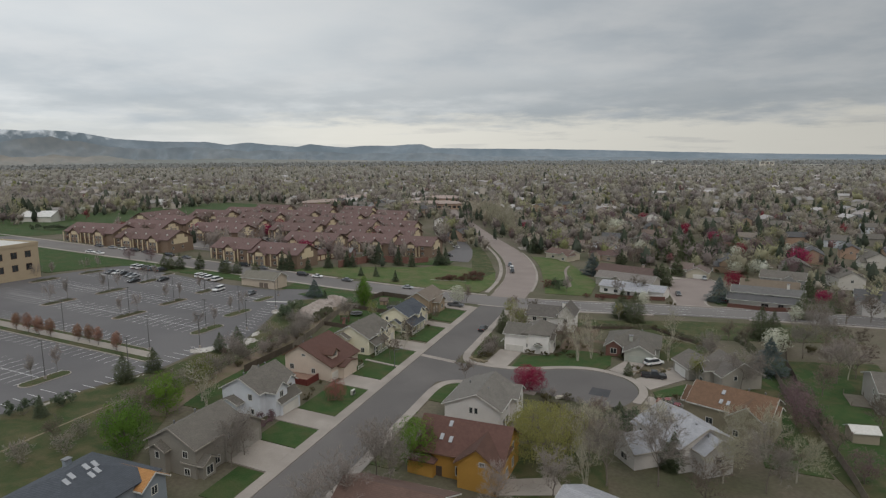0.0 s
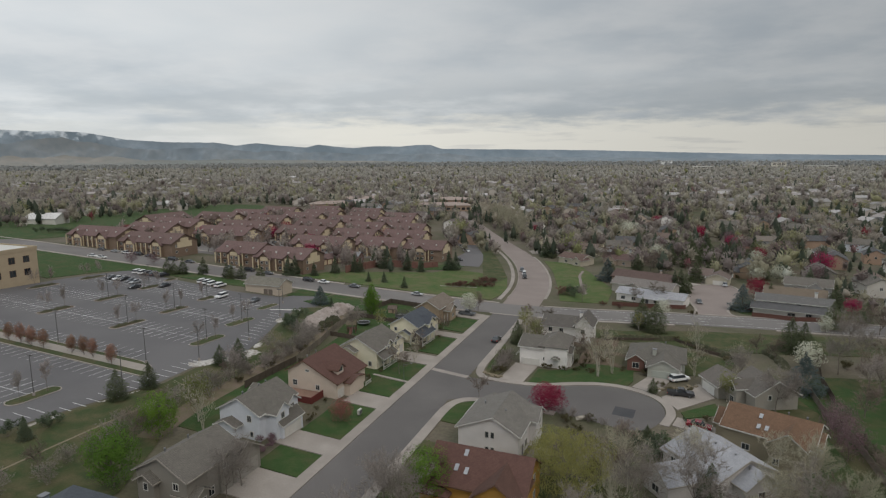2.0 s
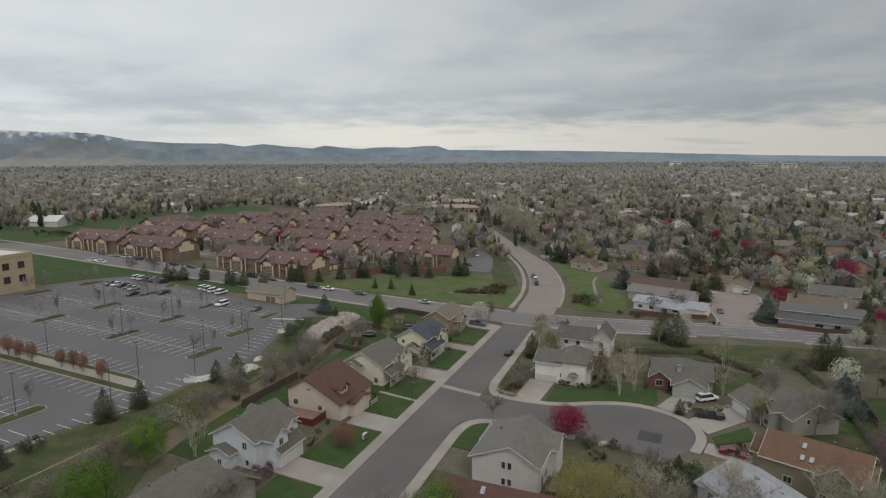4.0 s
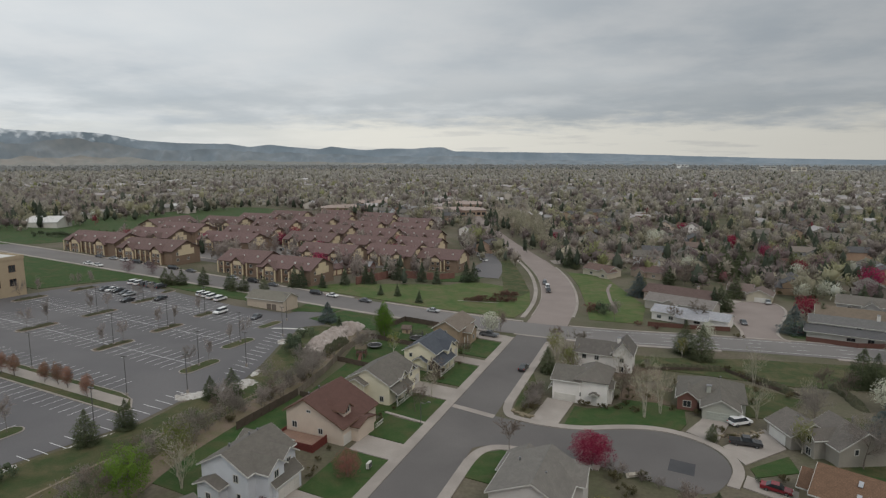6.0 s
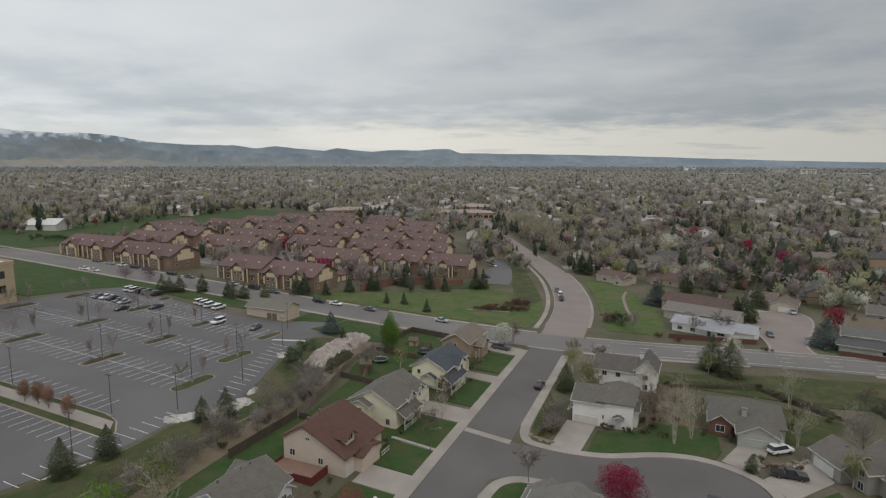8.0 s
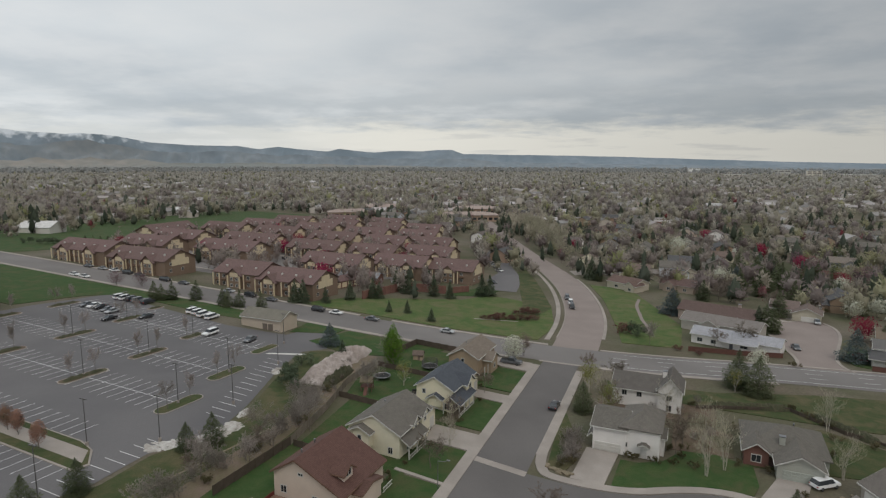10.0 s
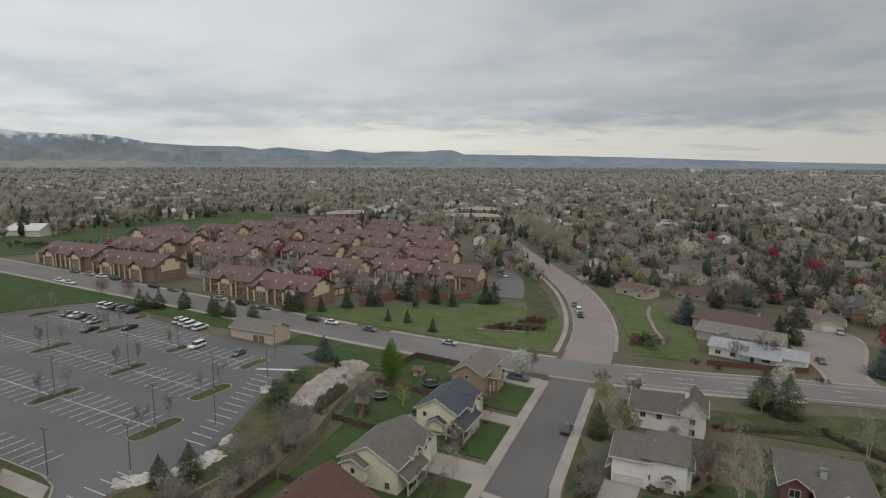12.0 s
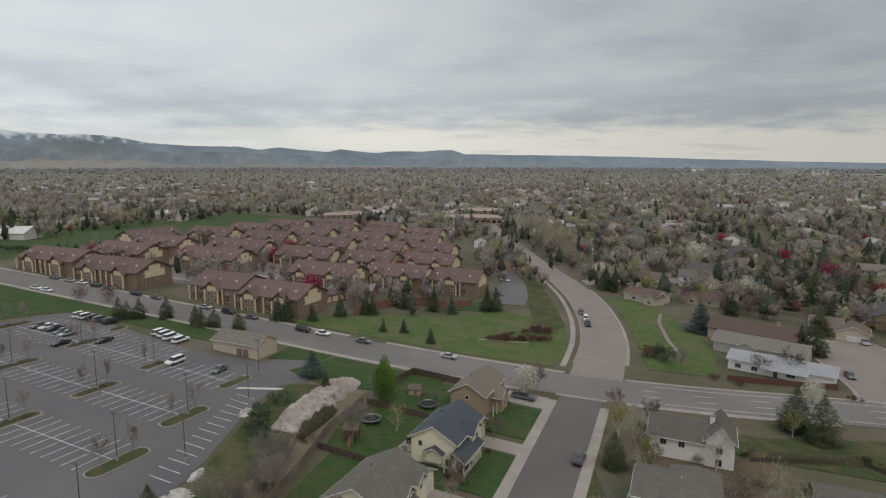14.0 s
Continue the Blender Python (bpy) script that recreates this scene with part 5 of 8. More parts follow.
RANGE = [(-62, 262), (-40, 245), (-37, 226), (-35.7, 219), (-34.4, 230), (-33, 224), (-31.9, 211), (-29.4, 172), (-26.5, 162), (-22.7, 157), (-20.8, 137), (-19, 154), (-16.2, 132), (-14.6, 122), (-13.5, 143), (-10.3, 116), (-8.4, 130), (-5.6, 127), (-4.5, 136), (-3, 136), (-2, 109), (7.7, 97), (17.5, 76), (27, 52), (40, 34), (62, 30)]
hills("hills", 4420, 240, lambda d: lerp_table(d, RANGE), 3, M["hill_far_haze"], "hazy blue mountain range with old snow along the horizon", 0.035, 0.4)
hills("hills", 4260, 130, lambda d: lerp_table(d, [(-62, 190), (-42, 172), (-38, 150), (-34, 165), (-31, 128), (-27, 112), (-23, 118), (-19, 88), (-14, 92), (-9, 70), (-3, 74), (2, 48), (10, 40), (24, 22), (62, 12)]), 21, M["hill_mid_haze"], "dark wooded spurs before the mountains, painted in blue-grey haze", 0.14, 0.55)
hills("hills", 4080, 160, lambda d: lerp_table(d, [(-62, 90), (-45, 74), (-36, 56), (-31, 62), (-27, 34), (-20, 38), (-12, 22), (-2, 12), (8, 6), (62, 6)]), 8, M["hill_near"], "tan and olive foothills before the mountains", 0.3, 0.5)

# ---- trees ----
def quads(name, centres, sizes, material, parent, rnd, lean=None, long=1.0, ways=None):
    """A crown of many small leafy facets; ways: where each one faces, more or less."""
    verts, faces = [], []
    for i, (c, s) in enumerate(zip(centres, sizes)):
        jit = Vector((rnd.gauss(0, 1), rnd.gauss(0, 1), rnd.gauss(0, 1)))
        if ways:
            n = (ways[i] + jit * 0.3).normalized()
            e1 = Matrix.Rotation(rnd.uniform(0, 6.28), 3, n) @ n.orthogonal().normalized()
            e2 = n.cross(e1) * s * rnd.uniform(0.6, 1.0)
        else:
            e1 = (jit * 0.5 + lean if lean else jit).normalized()
            e2 = (Matrix.Rotation(rnd.uniform(0, 6.28), 3, e1) @ e1.orthogonal().normalized()) * s * rnd.uniform(0.6, 1.0)
        e1 = e1 * s * long
        k = len(verts)
        verts += [c - e1, c - e1 * 0.2 + e2, c + e1, c + e1 * 0.2 - e2]
        faces.append((k, k + 1, k + 2, k + 3))
    return from_lists(name, verts, faces, material, parent)


def limbs(bm, rnd, base, way, length, radius, depth, tips, fork=4, droop=0.0, sides=5):
    """Branches that fork and taper; gathers the places where twigs grow."""
    p, d = base.copy(), way.normalized()
    n = 3 if depth > 1 else 2
    for i in range(n):
        q = p + d * length / n
        tube(bm, p, q, radius * (1 - 0.7 * i / n), radius * (1 - 0.7 * (i + 1) / n), sides)
        p = q
        if depth < 3:
            tips.append((p.copy(), d.copy()))
        d = (d + Vector((rnd.gauss(0, 0.12), rnd.gauss(0, 0.12), 0.08 - droop))).normalized()
        if depth > 0 and (i > 0 or depth < 3):
            for _ in range(fork - (1 if i < n - 1 else 0)):
                side = d.orthogonal().normalized()
                side = Matrix.Rotation(rnd.uniform(0, 6.28), 3, d) @ side
                nd = (d * rnd.uniform(0.7, 1.1) + side * rnd.uniform(0.55, 1.0)).normalized()
                limbs(bm, rnd, p, nd, length * rnd.uniform(0.5, 0.7), radius * 0.42, depth - 1, tips, max(2, fork - 1), droop, 3)
    tips.append((p.copy(), d.copy()))


def bare_tree(rnd, t, h, bark="bark", twig="twig", fork=4, upright=0.0, twigs=6, stems=1, depth=3, thick=1.0, slim=1.0):
    bm, tips = bmesh.new(), []
    for s in range(stems):
        a = s * 6.28 / stems + rnd.uniform(0, 1)
        out = 0.0 if stems == 1 else 0.22
        limbs(bm, rnd, Vector((out * math.cos(a), out * math.sin(a), -0.3)), Vector((out * 0.5 * math.cos(a), out * 0.5 * math.sin(a), 1)), h * 0.55, h * 0.017 / stems ** 0.4, depth if stems == 1 else 2, tips, fork)
    if slim != 1.0:
        bm.transform(Matrix.Diagonal((slim, slim, 1, 1)))
        tips = [(Vector((p.x * slim, p.y * slim, p.z)), Vector((d.x * slim, d.y * slim, d.z)).normalized()) for p, d in tips]
    part("trunk", bm, M[bark], t)
    verts, faces = [], []
    for p, d in tips:
        for _ in range(twigs):
            w = (d * 0.8 + Vector((rnd.gauss(0, 0.6), rnd.gauss(0, 0.6), rnd.gauss(0.25 + upright, 0.45)))).normalized()
            l = h * rnd.uniform(0.05, 0.12)
            s = w.orthogonal().normalized() * rnd.uniform(0.014, 0.034) * thick
            s = Matrix.Rotation(rnd.uniform(0, 6.28), 3, w) @ s
            k = len(verts)
            verts += [p - s, p + s, p + w * l]
            faces.append((k, k + 1, k + 2))
            b = p + w * l * 0.5
            w2 = (w + Vector((rnd.gauss(0, 0.6), rnd.gauss(0, 0.6), rnd.gauss(0.1, 0.5)))).normalized()
            k = len(verts)
            verts += [b - s * 0.8, b + s * 0.8, b + w2 * l * 0.8]
            faces.append((k, k + 1, k + 2))
    from_lists("crown", verts, faces, M[twig], t)
    return tips


def leafy_tree(rnd, t, h, leaf, bark="bark", width=0.6, count=1300, size=0.2, droop=0.0, low=0.25, gaps=0.05, taper=0.0):
    """Trunk and limbs under an uneven crown of small leaf clumps, with gaps where the noise says so."""
    bm, tips = bmesh.new(), []
    limbs(bm, rnd, Vector((0, 0, -0.3)), Vector((0, 0, 1)), h * 0.5, h * 0.018, 2, tips, 4)
    part("trunk", bm, M[bark], t)
    cs, ss, ways, seed = [], [], [], rnd.uniform(0, 50)
    zc, rz, rx = h * (low + 1) / 2, h * (1 - low) / 2, h * width * 0.5
    while len(cs) < count:
        d = Vector((rnd.gauss(0, 1), rnd.gauss(0, 1), rnd.gauss(0, 1))).normalized()
        lump = 1 + 0.32 * noise.noise((d.x * 1.7 + seed, d.y * 1.7, d.z * 1.7)) + 0.16 * noise.noise((d.x * 4 + seed, d.y * 4, d.z * 4))
        r = lump * rnd.random() ** 0.3
        w = rx * r * (1 - taper * max(0.0, d.z * r))
        p = Vector((d.x * w, d.y * w, zc + d.z * rz * r))
        if noise.noise((p.x * 3.2 / h * 2.2 + seed, p.y * 3.2 / h * 2.2, p.z * 3.2 / h * 2.2)) < gaps - 0.28:
            continue
        cs.append(p)
        ways.append(d)
        ss.append(size * rnd.uniform(0.5, 1.2))
    quads("crown", cs, ss, M[leaf], t, rnd, Vector((0, 0, -droop)) if droop else None, 2.4 if droop else 1.0, None if droop else ways)


def conifer(rnd, t, h, leaf, width=0.5, count=3000, size=0.14, blunt=1.0, low=0.04, gaps=-0.34, levels=12):
    """A trunk with whorls of drooping boughs; blunt below 1 fills out the upper part."""
    bm = bmesh.new()
    tube(bm, (0, 0, -0.3), (0, 0, h * 0.96), h * 0.016, h * 0.003, 6)
    part("trunk", bm, M["bark"], t)
    verts, faces, seed = [], [], rnd.uniform(0, 50)
    while len(faces) < count:
        k, a = 1 - math.sqrt(rnd.random()), rnd.uniform(0, math.tau)
        whorl = 0.66 + 0.34 * abs(math.sin(k * levels * math.pi / 2 + 0.7 * math.sin(2 * a + seed)))
        lump = 1 + 0.42 * noise.noise((math.cos(a) * 1.6 + seed, math.sin(a) * 1.6, k * 6))
        r = h * width / 2 * min(1.0, (1 - k) / blunt) * whorl * lump * rnd.random() ** 0.42 + 0.02
        p = Vector((r * math.cos(a), r * math.sin(a), h * (low + (1 - low) * k) - 0.16 * r))
        if noise.noise((p.x * 0.9 + seed, p.y * 0.9, p.z * 0.9)) < gaps:
            continue
        s = size * rnd.uniform(0.6, 1.3)
        e1 = Vector((math.cos(a) + rnd.gauss(0, 0.35), math.sin(a) + rnd.gauss(0, 0.35), rnd.gauss(-0.2, 0.3))).normalized() * s * 1.5
        e2 = Vector((-math.sin(a), math.cos(a), rnd.gauss(0, 0.45))).normalized() * s * 0.7
        q = len(verts)
        verts += [p - e1, p - e1 * 0.2 + e2, p + e1, p - e1 * 0.2 - e2]
        faces.append((q, q + 1, q + 2, q + 3))
    from_lists("crown", verts, faces, M[leaf], t)


def shrub(rnd, t, h, leaf, width=1.1, count=560, size=0.12):
    bm, tips = bmesh.new(), []
    for s in range(4):
        limbs(bm, rnd, Vector((0, 0, -0.15)), Vector((rnd.gauss(0, 0.6), rnd.gauss(0, 0.6), 1)), h * 0.6, 0.03, 0, tips, 2)
    part("stems", bm, M["bark"], t)
    blobs = [(Vector((rnd.gauss(0, width * h * 0.28), rnd.gauss(0, width * h * 0.28), h * rnd.uniform(0.25, 0.7))), h * rnd.uniform(0.18, 0.32)) for _ in range(7)]
    cs, ss, ways = [], [], []
    for i in range(count):
        c, r = blobs[i % 7]
        d = Vector((rnd.gauss(0, 1), rnd.gauss(0, 1), rnd.gauss(0, 1))).normalized() * r * rnd.random() ** 0.4
        p = c + d
        p.z = max(0.05, p.z)
        ways.append(d.normalized())
        cs.append(p)
        ss.append(size * rnd.uniform(0.5, 1.3))
    quads("foliage", cs, ss, M[leaf], t, rnd, ways=ways)


M["pine_green"] = surface("pine_green", (0.088, 0.108, 0.06), (0.14, 0.158, 0.085), 0.8, 1.0, None, 5, 0, vary=0.2)
let_through(M["pine_green"])
KINDS = {
    "bare": ("tree", 10.0, 3, "bare grey-brown deciduous tree in early spring", lambda r, t: bare_tree(r, t, 10.0, twig="twig_grey", twigs=5, thick=0.8)),
    "tall_bare": ("tree", 14.0, 2, "tall pale grey-brown tree in bud along the far street", lambda r, t: bare_tree(r, t, 14.0, twig="twig_pale", fork=5, upright=0.4, twigs=5, depth=2, thick=3.0)),
    "sapling": ("tree", 6.0, 2, "slender bare sapling on a parking island", lambda r, t: bare_tree(r, t, 6.0, twig="twig_grey", fork=3, upright=0.5, twigs=4, thick=0.6, slim=0.55)),
    "brush": ("shrub", 3.0, 3, "leafless brown brush on the grass bank", lambda r, t: bare_tree(r, t, 3.0, twig="twig_grey", fork=3, upright=0.2, twigs=4, stems=4, thick=0.7)),
    "bare_mid": ("tree", 10.0, 4, "bare grey-brown tree among town houses", lambda r, t: bare_tree(r, t, 10.0, twig="twig", fork=5, twigs=4, depth=2, thick=1.5)),
    "bare_small": ("tree", 6.0, 2, "small bare young tree in early spring", lambda r, t: bare_tree(r, t, 6.0, fork=3, twigs=5)),
    "aspen": ("tree", 10.0, 2, "slender pale-barked tree with fine bare twigs", lambda r, t: bare_tree(r, t, 10.0, "bark_pale", "twig_pale", 2, 0.9, 3, 5, thick=0.6, slim=0.7)),
    "pale_bare": ("tree", 9.0, 2, "pale-barked spreading tree with bare whitish twigs", lambda r, t: bare_tree(r, t, 9.0, "bark_pale", "twig_pale", 4, 0.2, 4, thick=0.7)),
    "reddish": ("tree", 5.0, 2, "young tree with dull reddish-brown buds", lambda r, t: leafy_tree(r, t, 5.0, "plum_brown", width=0.5, count=3600, size=0.075, gaps=0.0, low=0.2, taper=0.25)),
    "bud": ("tree", 8.0, 2, "tree in thin yellow-green bud", lambda r, t: leafy_tree(r, t, 8.0, "leaf_bud", "bark_pale", 0.62, 1300, 0.12, gaps=0.22)),
    "green": ("tree", 8.0, 2, "tree in fresh bright green leaf", lambda r, t: leafy_tree(r, t, 8.0, "leaf_green", width=0.78, count=6500, size=0.11, low=0.06, gaps=0.2)),
    "poplar": ("tree", 11.0, 1, "narrow upright tree in fresh green leaf", lambda r, t: leafy_tree(r, t, 11.0, "leaf_green", width=0.56, count=4200, size=0.15, low=0.06, gaps=0.0, taper=0.45)),
    "willow": ("tree", 9.0, 1, "spreading tree with drooping yellow-green twigs", lambda r, t: leafy_tree(r, t, 9.0, "leaf_willow", width=1.2, count=9000, size=0.065, droop=1.6, low=0.04, gaps=0.14)),
    "magenta": ("tree", 5.5, 2, "small tree in deep magenta blossom", lambda r, t: leafy_tree(r, t, 5.5, "blossom_red", width=1.05, count=1700, size=0.15, low=0.1, gaps=0.0)),
    "crimson": ("tree", 6.0, 1, "rounded tree in dense deep magenta blossom", lambda r, t: leafy_tree(r, t, 6.0, "blossom_red", width=1.15, count=9500, size=0.09, low=0.08, gaps=-0.1)),
    "pink": ("tree", 4.5, 1, "low tree in dusky pink blossom", lambda r, t: leafy_tree(r, t, 4.5, "blossom_pink", width=1.0, count=3600, size=0.075, low=0.02, gaps=0.0)),
    "white": ("tree", 7.0, 2, "tree in white blossom", lambda r, t: leafy_tree(r, t, 7.0, "blossom_white", width=0.85, count=1500, size=0.19, low=0.1)),
    "plum": ("tree", 7.0, 2, "tree with hazy plum-purple buds", lambda r, t: leafy_tree(r, t, 7.0, "plum", width=1.0, count=1800, size=0.13, low=0.08, gaps=0.1)),
    "spruce": ("tree", 9.0, 3, "dark green spruce with dense boughs", lambda r, t: conifer(r, t, 9.0, "spruce", 0.76, 1700, 0.22, gaps=-0.5)),
    "blue_spruce": ("tree", 9.0, 2, "dense blue-grey spruce on a lawn", lambda r, t: conifer(r, t, 9.0, "spruce_blue", 1.05, 3600, 0.18, 0.85, gaps=-0.5)),
    "pine": ("tree", 10.0, 2, "dark green pine with open boughs", lambda r, t: conifer(r, t, 10.0, "pine_green", 0.66, 1700, 0.26, 0.6, gaps=-0.45)),
    "soft_pine": ("tree", 10.0, 2, "dark olive pine with soft open boughs", lambda r, t: conifer(r, t, 10.0, "pine_green", 0.68, 5200, 0.15, 0.55, gaps=-0.48)),
    "juniper": ("shrub", 3.0, 2, "rounded dark green juniper bush", lambda r, t: shrub(r, t, 3.0, "spruce", 1.0, 900, 0.14)),
    "shrub": ("shrub", 2.2, 3, "tangled brownish-green shrub in a bed", lambda r, t: shrub(r, t, 2.2, "shrub")),
    "plum_shrub": ("shrub", 2.4, 1, "plum-coloured budding shrub by a house", lambda r, t: shrub(r, t, 2.4, "plum", 1.3, 1200, 0.08)),
    "red_shrub": ("shrub", 2.0, 2, "rust-red leafless shrub on grass", lambda r, t: bare_tree(r, t, 2.0, "bark", "twig_red", 3, 0.1, 6, 5, thick=1.3, slim=1.7)),
}
M["plum_brown"] = surface("plum_brown", (0.20, 0.115, 0.08), (0.26, 0.15, 0.105), 0.7, 1.0, None, 5, 0, vary=0.15)
GROWN = {}
tree_rnd = random.Random(77)


def plant(kind, u, v, h=None):
    """A tree or shrub of a kind at u, v, h metres high: the first of each variant is built, the rest copied."""
    name, base, variants, label, grow = KINDS[kind]
    s = (h or base) / base * tree_rnd.uniform(0.92, 1.08)
    turn, k = tree_rnd.uniform(0, 360), tree_rnd.randrange(variants)
    m = stand(u, v, turn, 0.0, s)
    if (kind, k) not in GROWN:
        t = thing(name, m, label, name, "trees and shrubs of the neighbourhood")
        grow(random.Random(hash((len(GROWN) * 31 + k)) % 9999), t)
        GROWN[kind, k] = t
        return t
    src = GROWN[kind, k]
    f = 1 / src.scale.x
    return copy_thing(src, m @ Matrix.Diagonal((f, f, f, 1)))


def grove(kind, *places):
    for p in places:
        plant(kind, *p)


grove("juniper", (-68.5, -50, 3.2), (-62.8, -47.4, 3.4), (12, -49.7, 4.2), (9, -47.5, 4), (15, -52, 4.0), (22, -55, 4))
grove("spruce", (-67.5, -46.5, 4.6), (33, -50, 5))
grove("soft_pine", (-19.6, -42.4, 6.5), (-23.5, -44.6, 5.0), (7, 51.2, 3.6))
grove("green", (-71.3, -20.9, 9.5), (-56.8, -27.5, 8.5), (-54, 22.4, 9))
grove("poplar", (33.5, -35, 11.5), (35.5, -36.6, 9.5))
grove("bud", (-48.8, -26.6, 9.5), (8.6, 66.4, 7.5), (43.3, 12.5, 8), (60, 44.4, 6.5), (30, 19, 8), (24, -27, 6), (265.9, -8, 9))
grove("soft_pine", (-48.6, -47.8, 7), (-41.1, -47.5, 5.5), (31, 13.4, 7), (63.7, 45, 10.5), (59.5, 49.3, 10), (54, 84.9, 11), (57, 88.5, 9), (-36.5, 61.5, 7))
for q in ((-35.4, -101.6), (-35.5, -97), (-36, -92), (-35.5, -88.5), (-34, -76.5), (-34.2, -73.2), (-35.5, -65.4), (-35, -112), (-35, -117), (-34.5, -80)):
    plant("reddish", *q, 5.2)
grove("blue_spruce", (40, -58.8, 7), (21.5, 83, 10), (102, 76.5, 9.5), (138.3, 25.6, 10), (218, 50, 9))
grove("plum_shrub", (-51, -9.3, 2.4), (-52.6, -8.6, 2.0))
grove("pink", (-36.2, -3.4, 5.0))
grove("white", (56.8, -10.5, 6.8), (38, 86.5, 8.5), (81.5, 50.6, 6.5), (160.5, 86.7, 8), (207, 42.4, 8), (304, 20, 10), (80, 98, 6), (170, 96, 8))
grove("aspen", (12.8, 38.3, 11), (16.4, 41.2, 11), (44, 61, 9), (38, 30.2, 8), (28, 38, 8), (22, 60, 8), (35.2, 17.2, 9.5), (30, 70, 8), (-51, -23.4, 8), (1.5, -5.5, 6))
grove("willow", (-43.5, 41.3, 11.5), (-38, 38.5, 8))
grove("crimson", (-12.9, 31.7, 6.3))
grove("magenta", (129.6, 83.8, 8), (196, 118, 11), (232, 95, 8))
grove("plum", (-5.2, 84.6, 8), (-12, 84.5, 7.5), (1.5, 85, 6.5), (165, 110, 11), (-30, 90, 6))
grove("bare", (-67, -3.6, 7.5), (-62.8, -4.6, 6.5), (6.5, 75.5, 8), (10.5, 79, 7), (20, 70, 8), (-43, 59.4, 10), (-39, 75, 9), (-46.2, 51.8, 9), (-63, 22.3, 10), (-60, 18.5, 8), (-72, 19, 9), (38.2, 93, 10), (20, 96.8, 10), (-6.3, -31.3, 7), (14.5, -31, 7))
grove("bare", (-29, -35.5, 6), (-14, -37, 6), (0, -38, 6), (-80, 20, 9), (-55, 45, 8), (-62, 38, 8), (60, 100, 11), (48, 100, 9), (92, 22, 6))
grove("bare_small", (32.3, 18.6, 7), (50, 18, 6), (56.5, 10.5, 5), (19, 33, 6), (24, 34, 7), (-14, 17, 5), (30, -9, 5), (10, -8.5, 5), (-8, -5, 6), (52, -18, 5), (47, -14, 5), (-38, 48, 7), (100, 48, 7), (97, 40, 6))
grove("shrub", (27, -46, 2), (-30, -33, 2), (-18, -33.5, 2), (-4, -35, 2), (11, -40, 2), (5, 14.6, 2), (6.5, 16, 2), (9, 15.2, 2), (16, 14, 2.2), (20, 32, 1.6), (15, 36, 1.5))
grove("shrub", (-14, 40, 2), (-16, 36, 2), (-20, 38, 2.4), (-24, 42, 2.5), (-34, 44, 3), (36, 50, 2), (38, 56, 2), (37, 44, 2), (35, 38, 2), (39, 62, 2), (38, 68, 2), (47, 90, 3), (43, 96, 3), (-16, 60, 2), (-19, 57, 2), (88, 60, 2))
grove("red_shrub", (111.5, -21.5, 2.6), (110.5, -23.8, 2.4), (108, -26, 1.6), (103, -28.5, 1.4), (99, -31, 1.2), (112.5, -19.5, 2.2), (88, 36, 1.8), (90, 30, 1.6))
plant("juniper", 101.5, 15.6, 5.5)
plant("red_shrub", 101.5, 13, 3.6)
for q in ((98.3, -79.7, 8.5), (99.5, -77.5, 7), (116, -79, 9), (114.5, -73.2, 9), (117, -62.5, 9), (74.8, -98.1, 9), (76.4, -95.6, 9.5), (81, -89.2, 6.5), (91, -85.2, 8), (83.2, -64.1, 4.6), (85.8, -58.2, 5), (80.6, -46.5, 5.2), (131.5, -43.9, 10), (117, -55.5, 7.5), (129, -46.5, 9)):
    plant("spruce", *q)
for q in ((48.8, -137.9, 7), (52.4, -133.2, 7), (50, -135.5, 6), (57.1, -127, 7.5), (57.1, -114.8, 6.5), (58, -108.2, 6.5), (56, -111.5, 6), (60.5, -101, 6)):
    plant("pine", *q)
for k in range(7):
    plant("pine", 115 + k * 3.2, -267 + k * 1.6, 4.6)
for k in range(5):
    plant("juniper", 97 + k * 3, -285 + k * 2.7, 4)
for q in ((143.2, 26.7, 9), (198.4, 50.7, 11), (127.3, 55.8, 10), (125, 58, 9), (197, -15.1, 9), (215.8, 58.5, 11), (221, 62, 10), (212, 66, 11), (208, 70, 10), (205.7, 86.4, 10), (273, 110, 11), (190, 58, 9), (202, 62, 10), (218, 76, 10), (230, 70, 10), (199, -11, 7), (204, -14, 8), (192, -10, 6)):
    plant("pine", *q)
for q in ((262, -90, 9), (270, -95, 9), (256, -86, 8), (278, -98, 10), (286, -103, 9), (248, -84, 7), (300, -112, 9)):
    plant("spruce" if q[2] > 8 else "pine", *q)
grove("magenta", (140.5, -222.7, 8.6), (127.3, -194.9, 9.1), (181.4, -178.7, 9.5), (234.2, -243.9, 8.6), (135, -129.8, 9.1), (110.8, -111.5, 8.2), (149.1, -83.5, 8.2), (160, -172, 8.6), (206, -120, 8.2), (168, -104, 7.9), (112, -236, 7.4), (220, -225, 8.6), (329, 68, 9), (294, -43.9, 8), (393, 35, 9))
grove("plum", (381, 10, 11), (386, 2, 10), (185.6, 69.7, 6), (285, 83, 10), (60.5, -158, 6), (56, -166, 6))
grove("white", (315, 18.7, 11), (321, 24, 10), (207.6, 43.5, 9), (208, 90.7, 9), (243.7, -110, 6))
for q in ((153, 62, 10), (127.6, 53.6, 9), (267.9, 33.2, 11), (251, 69, 11), (253.8, -29.4, 9), (277, -28.7, 10), (258, 40, 11), (245, 60, 10), (230, 80, 11), (170, 36, 9), (180, 70, 10), (150, 105, 10)):
    plant("pine" if tree_rnd.random() < 0.5 else "spruce", *q)

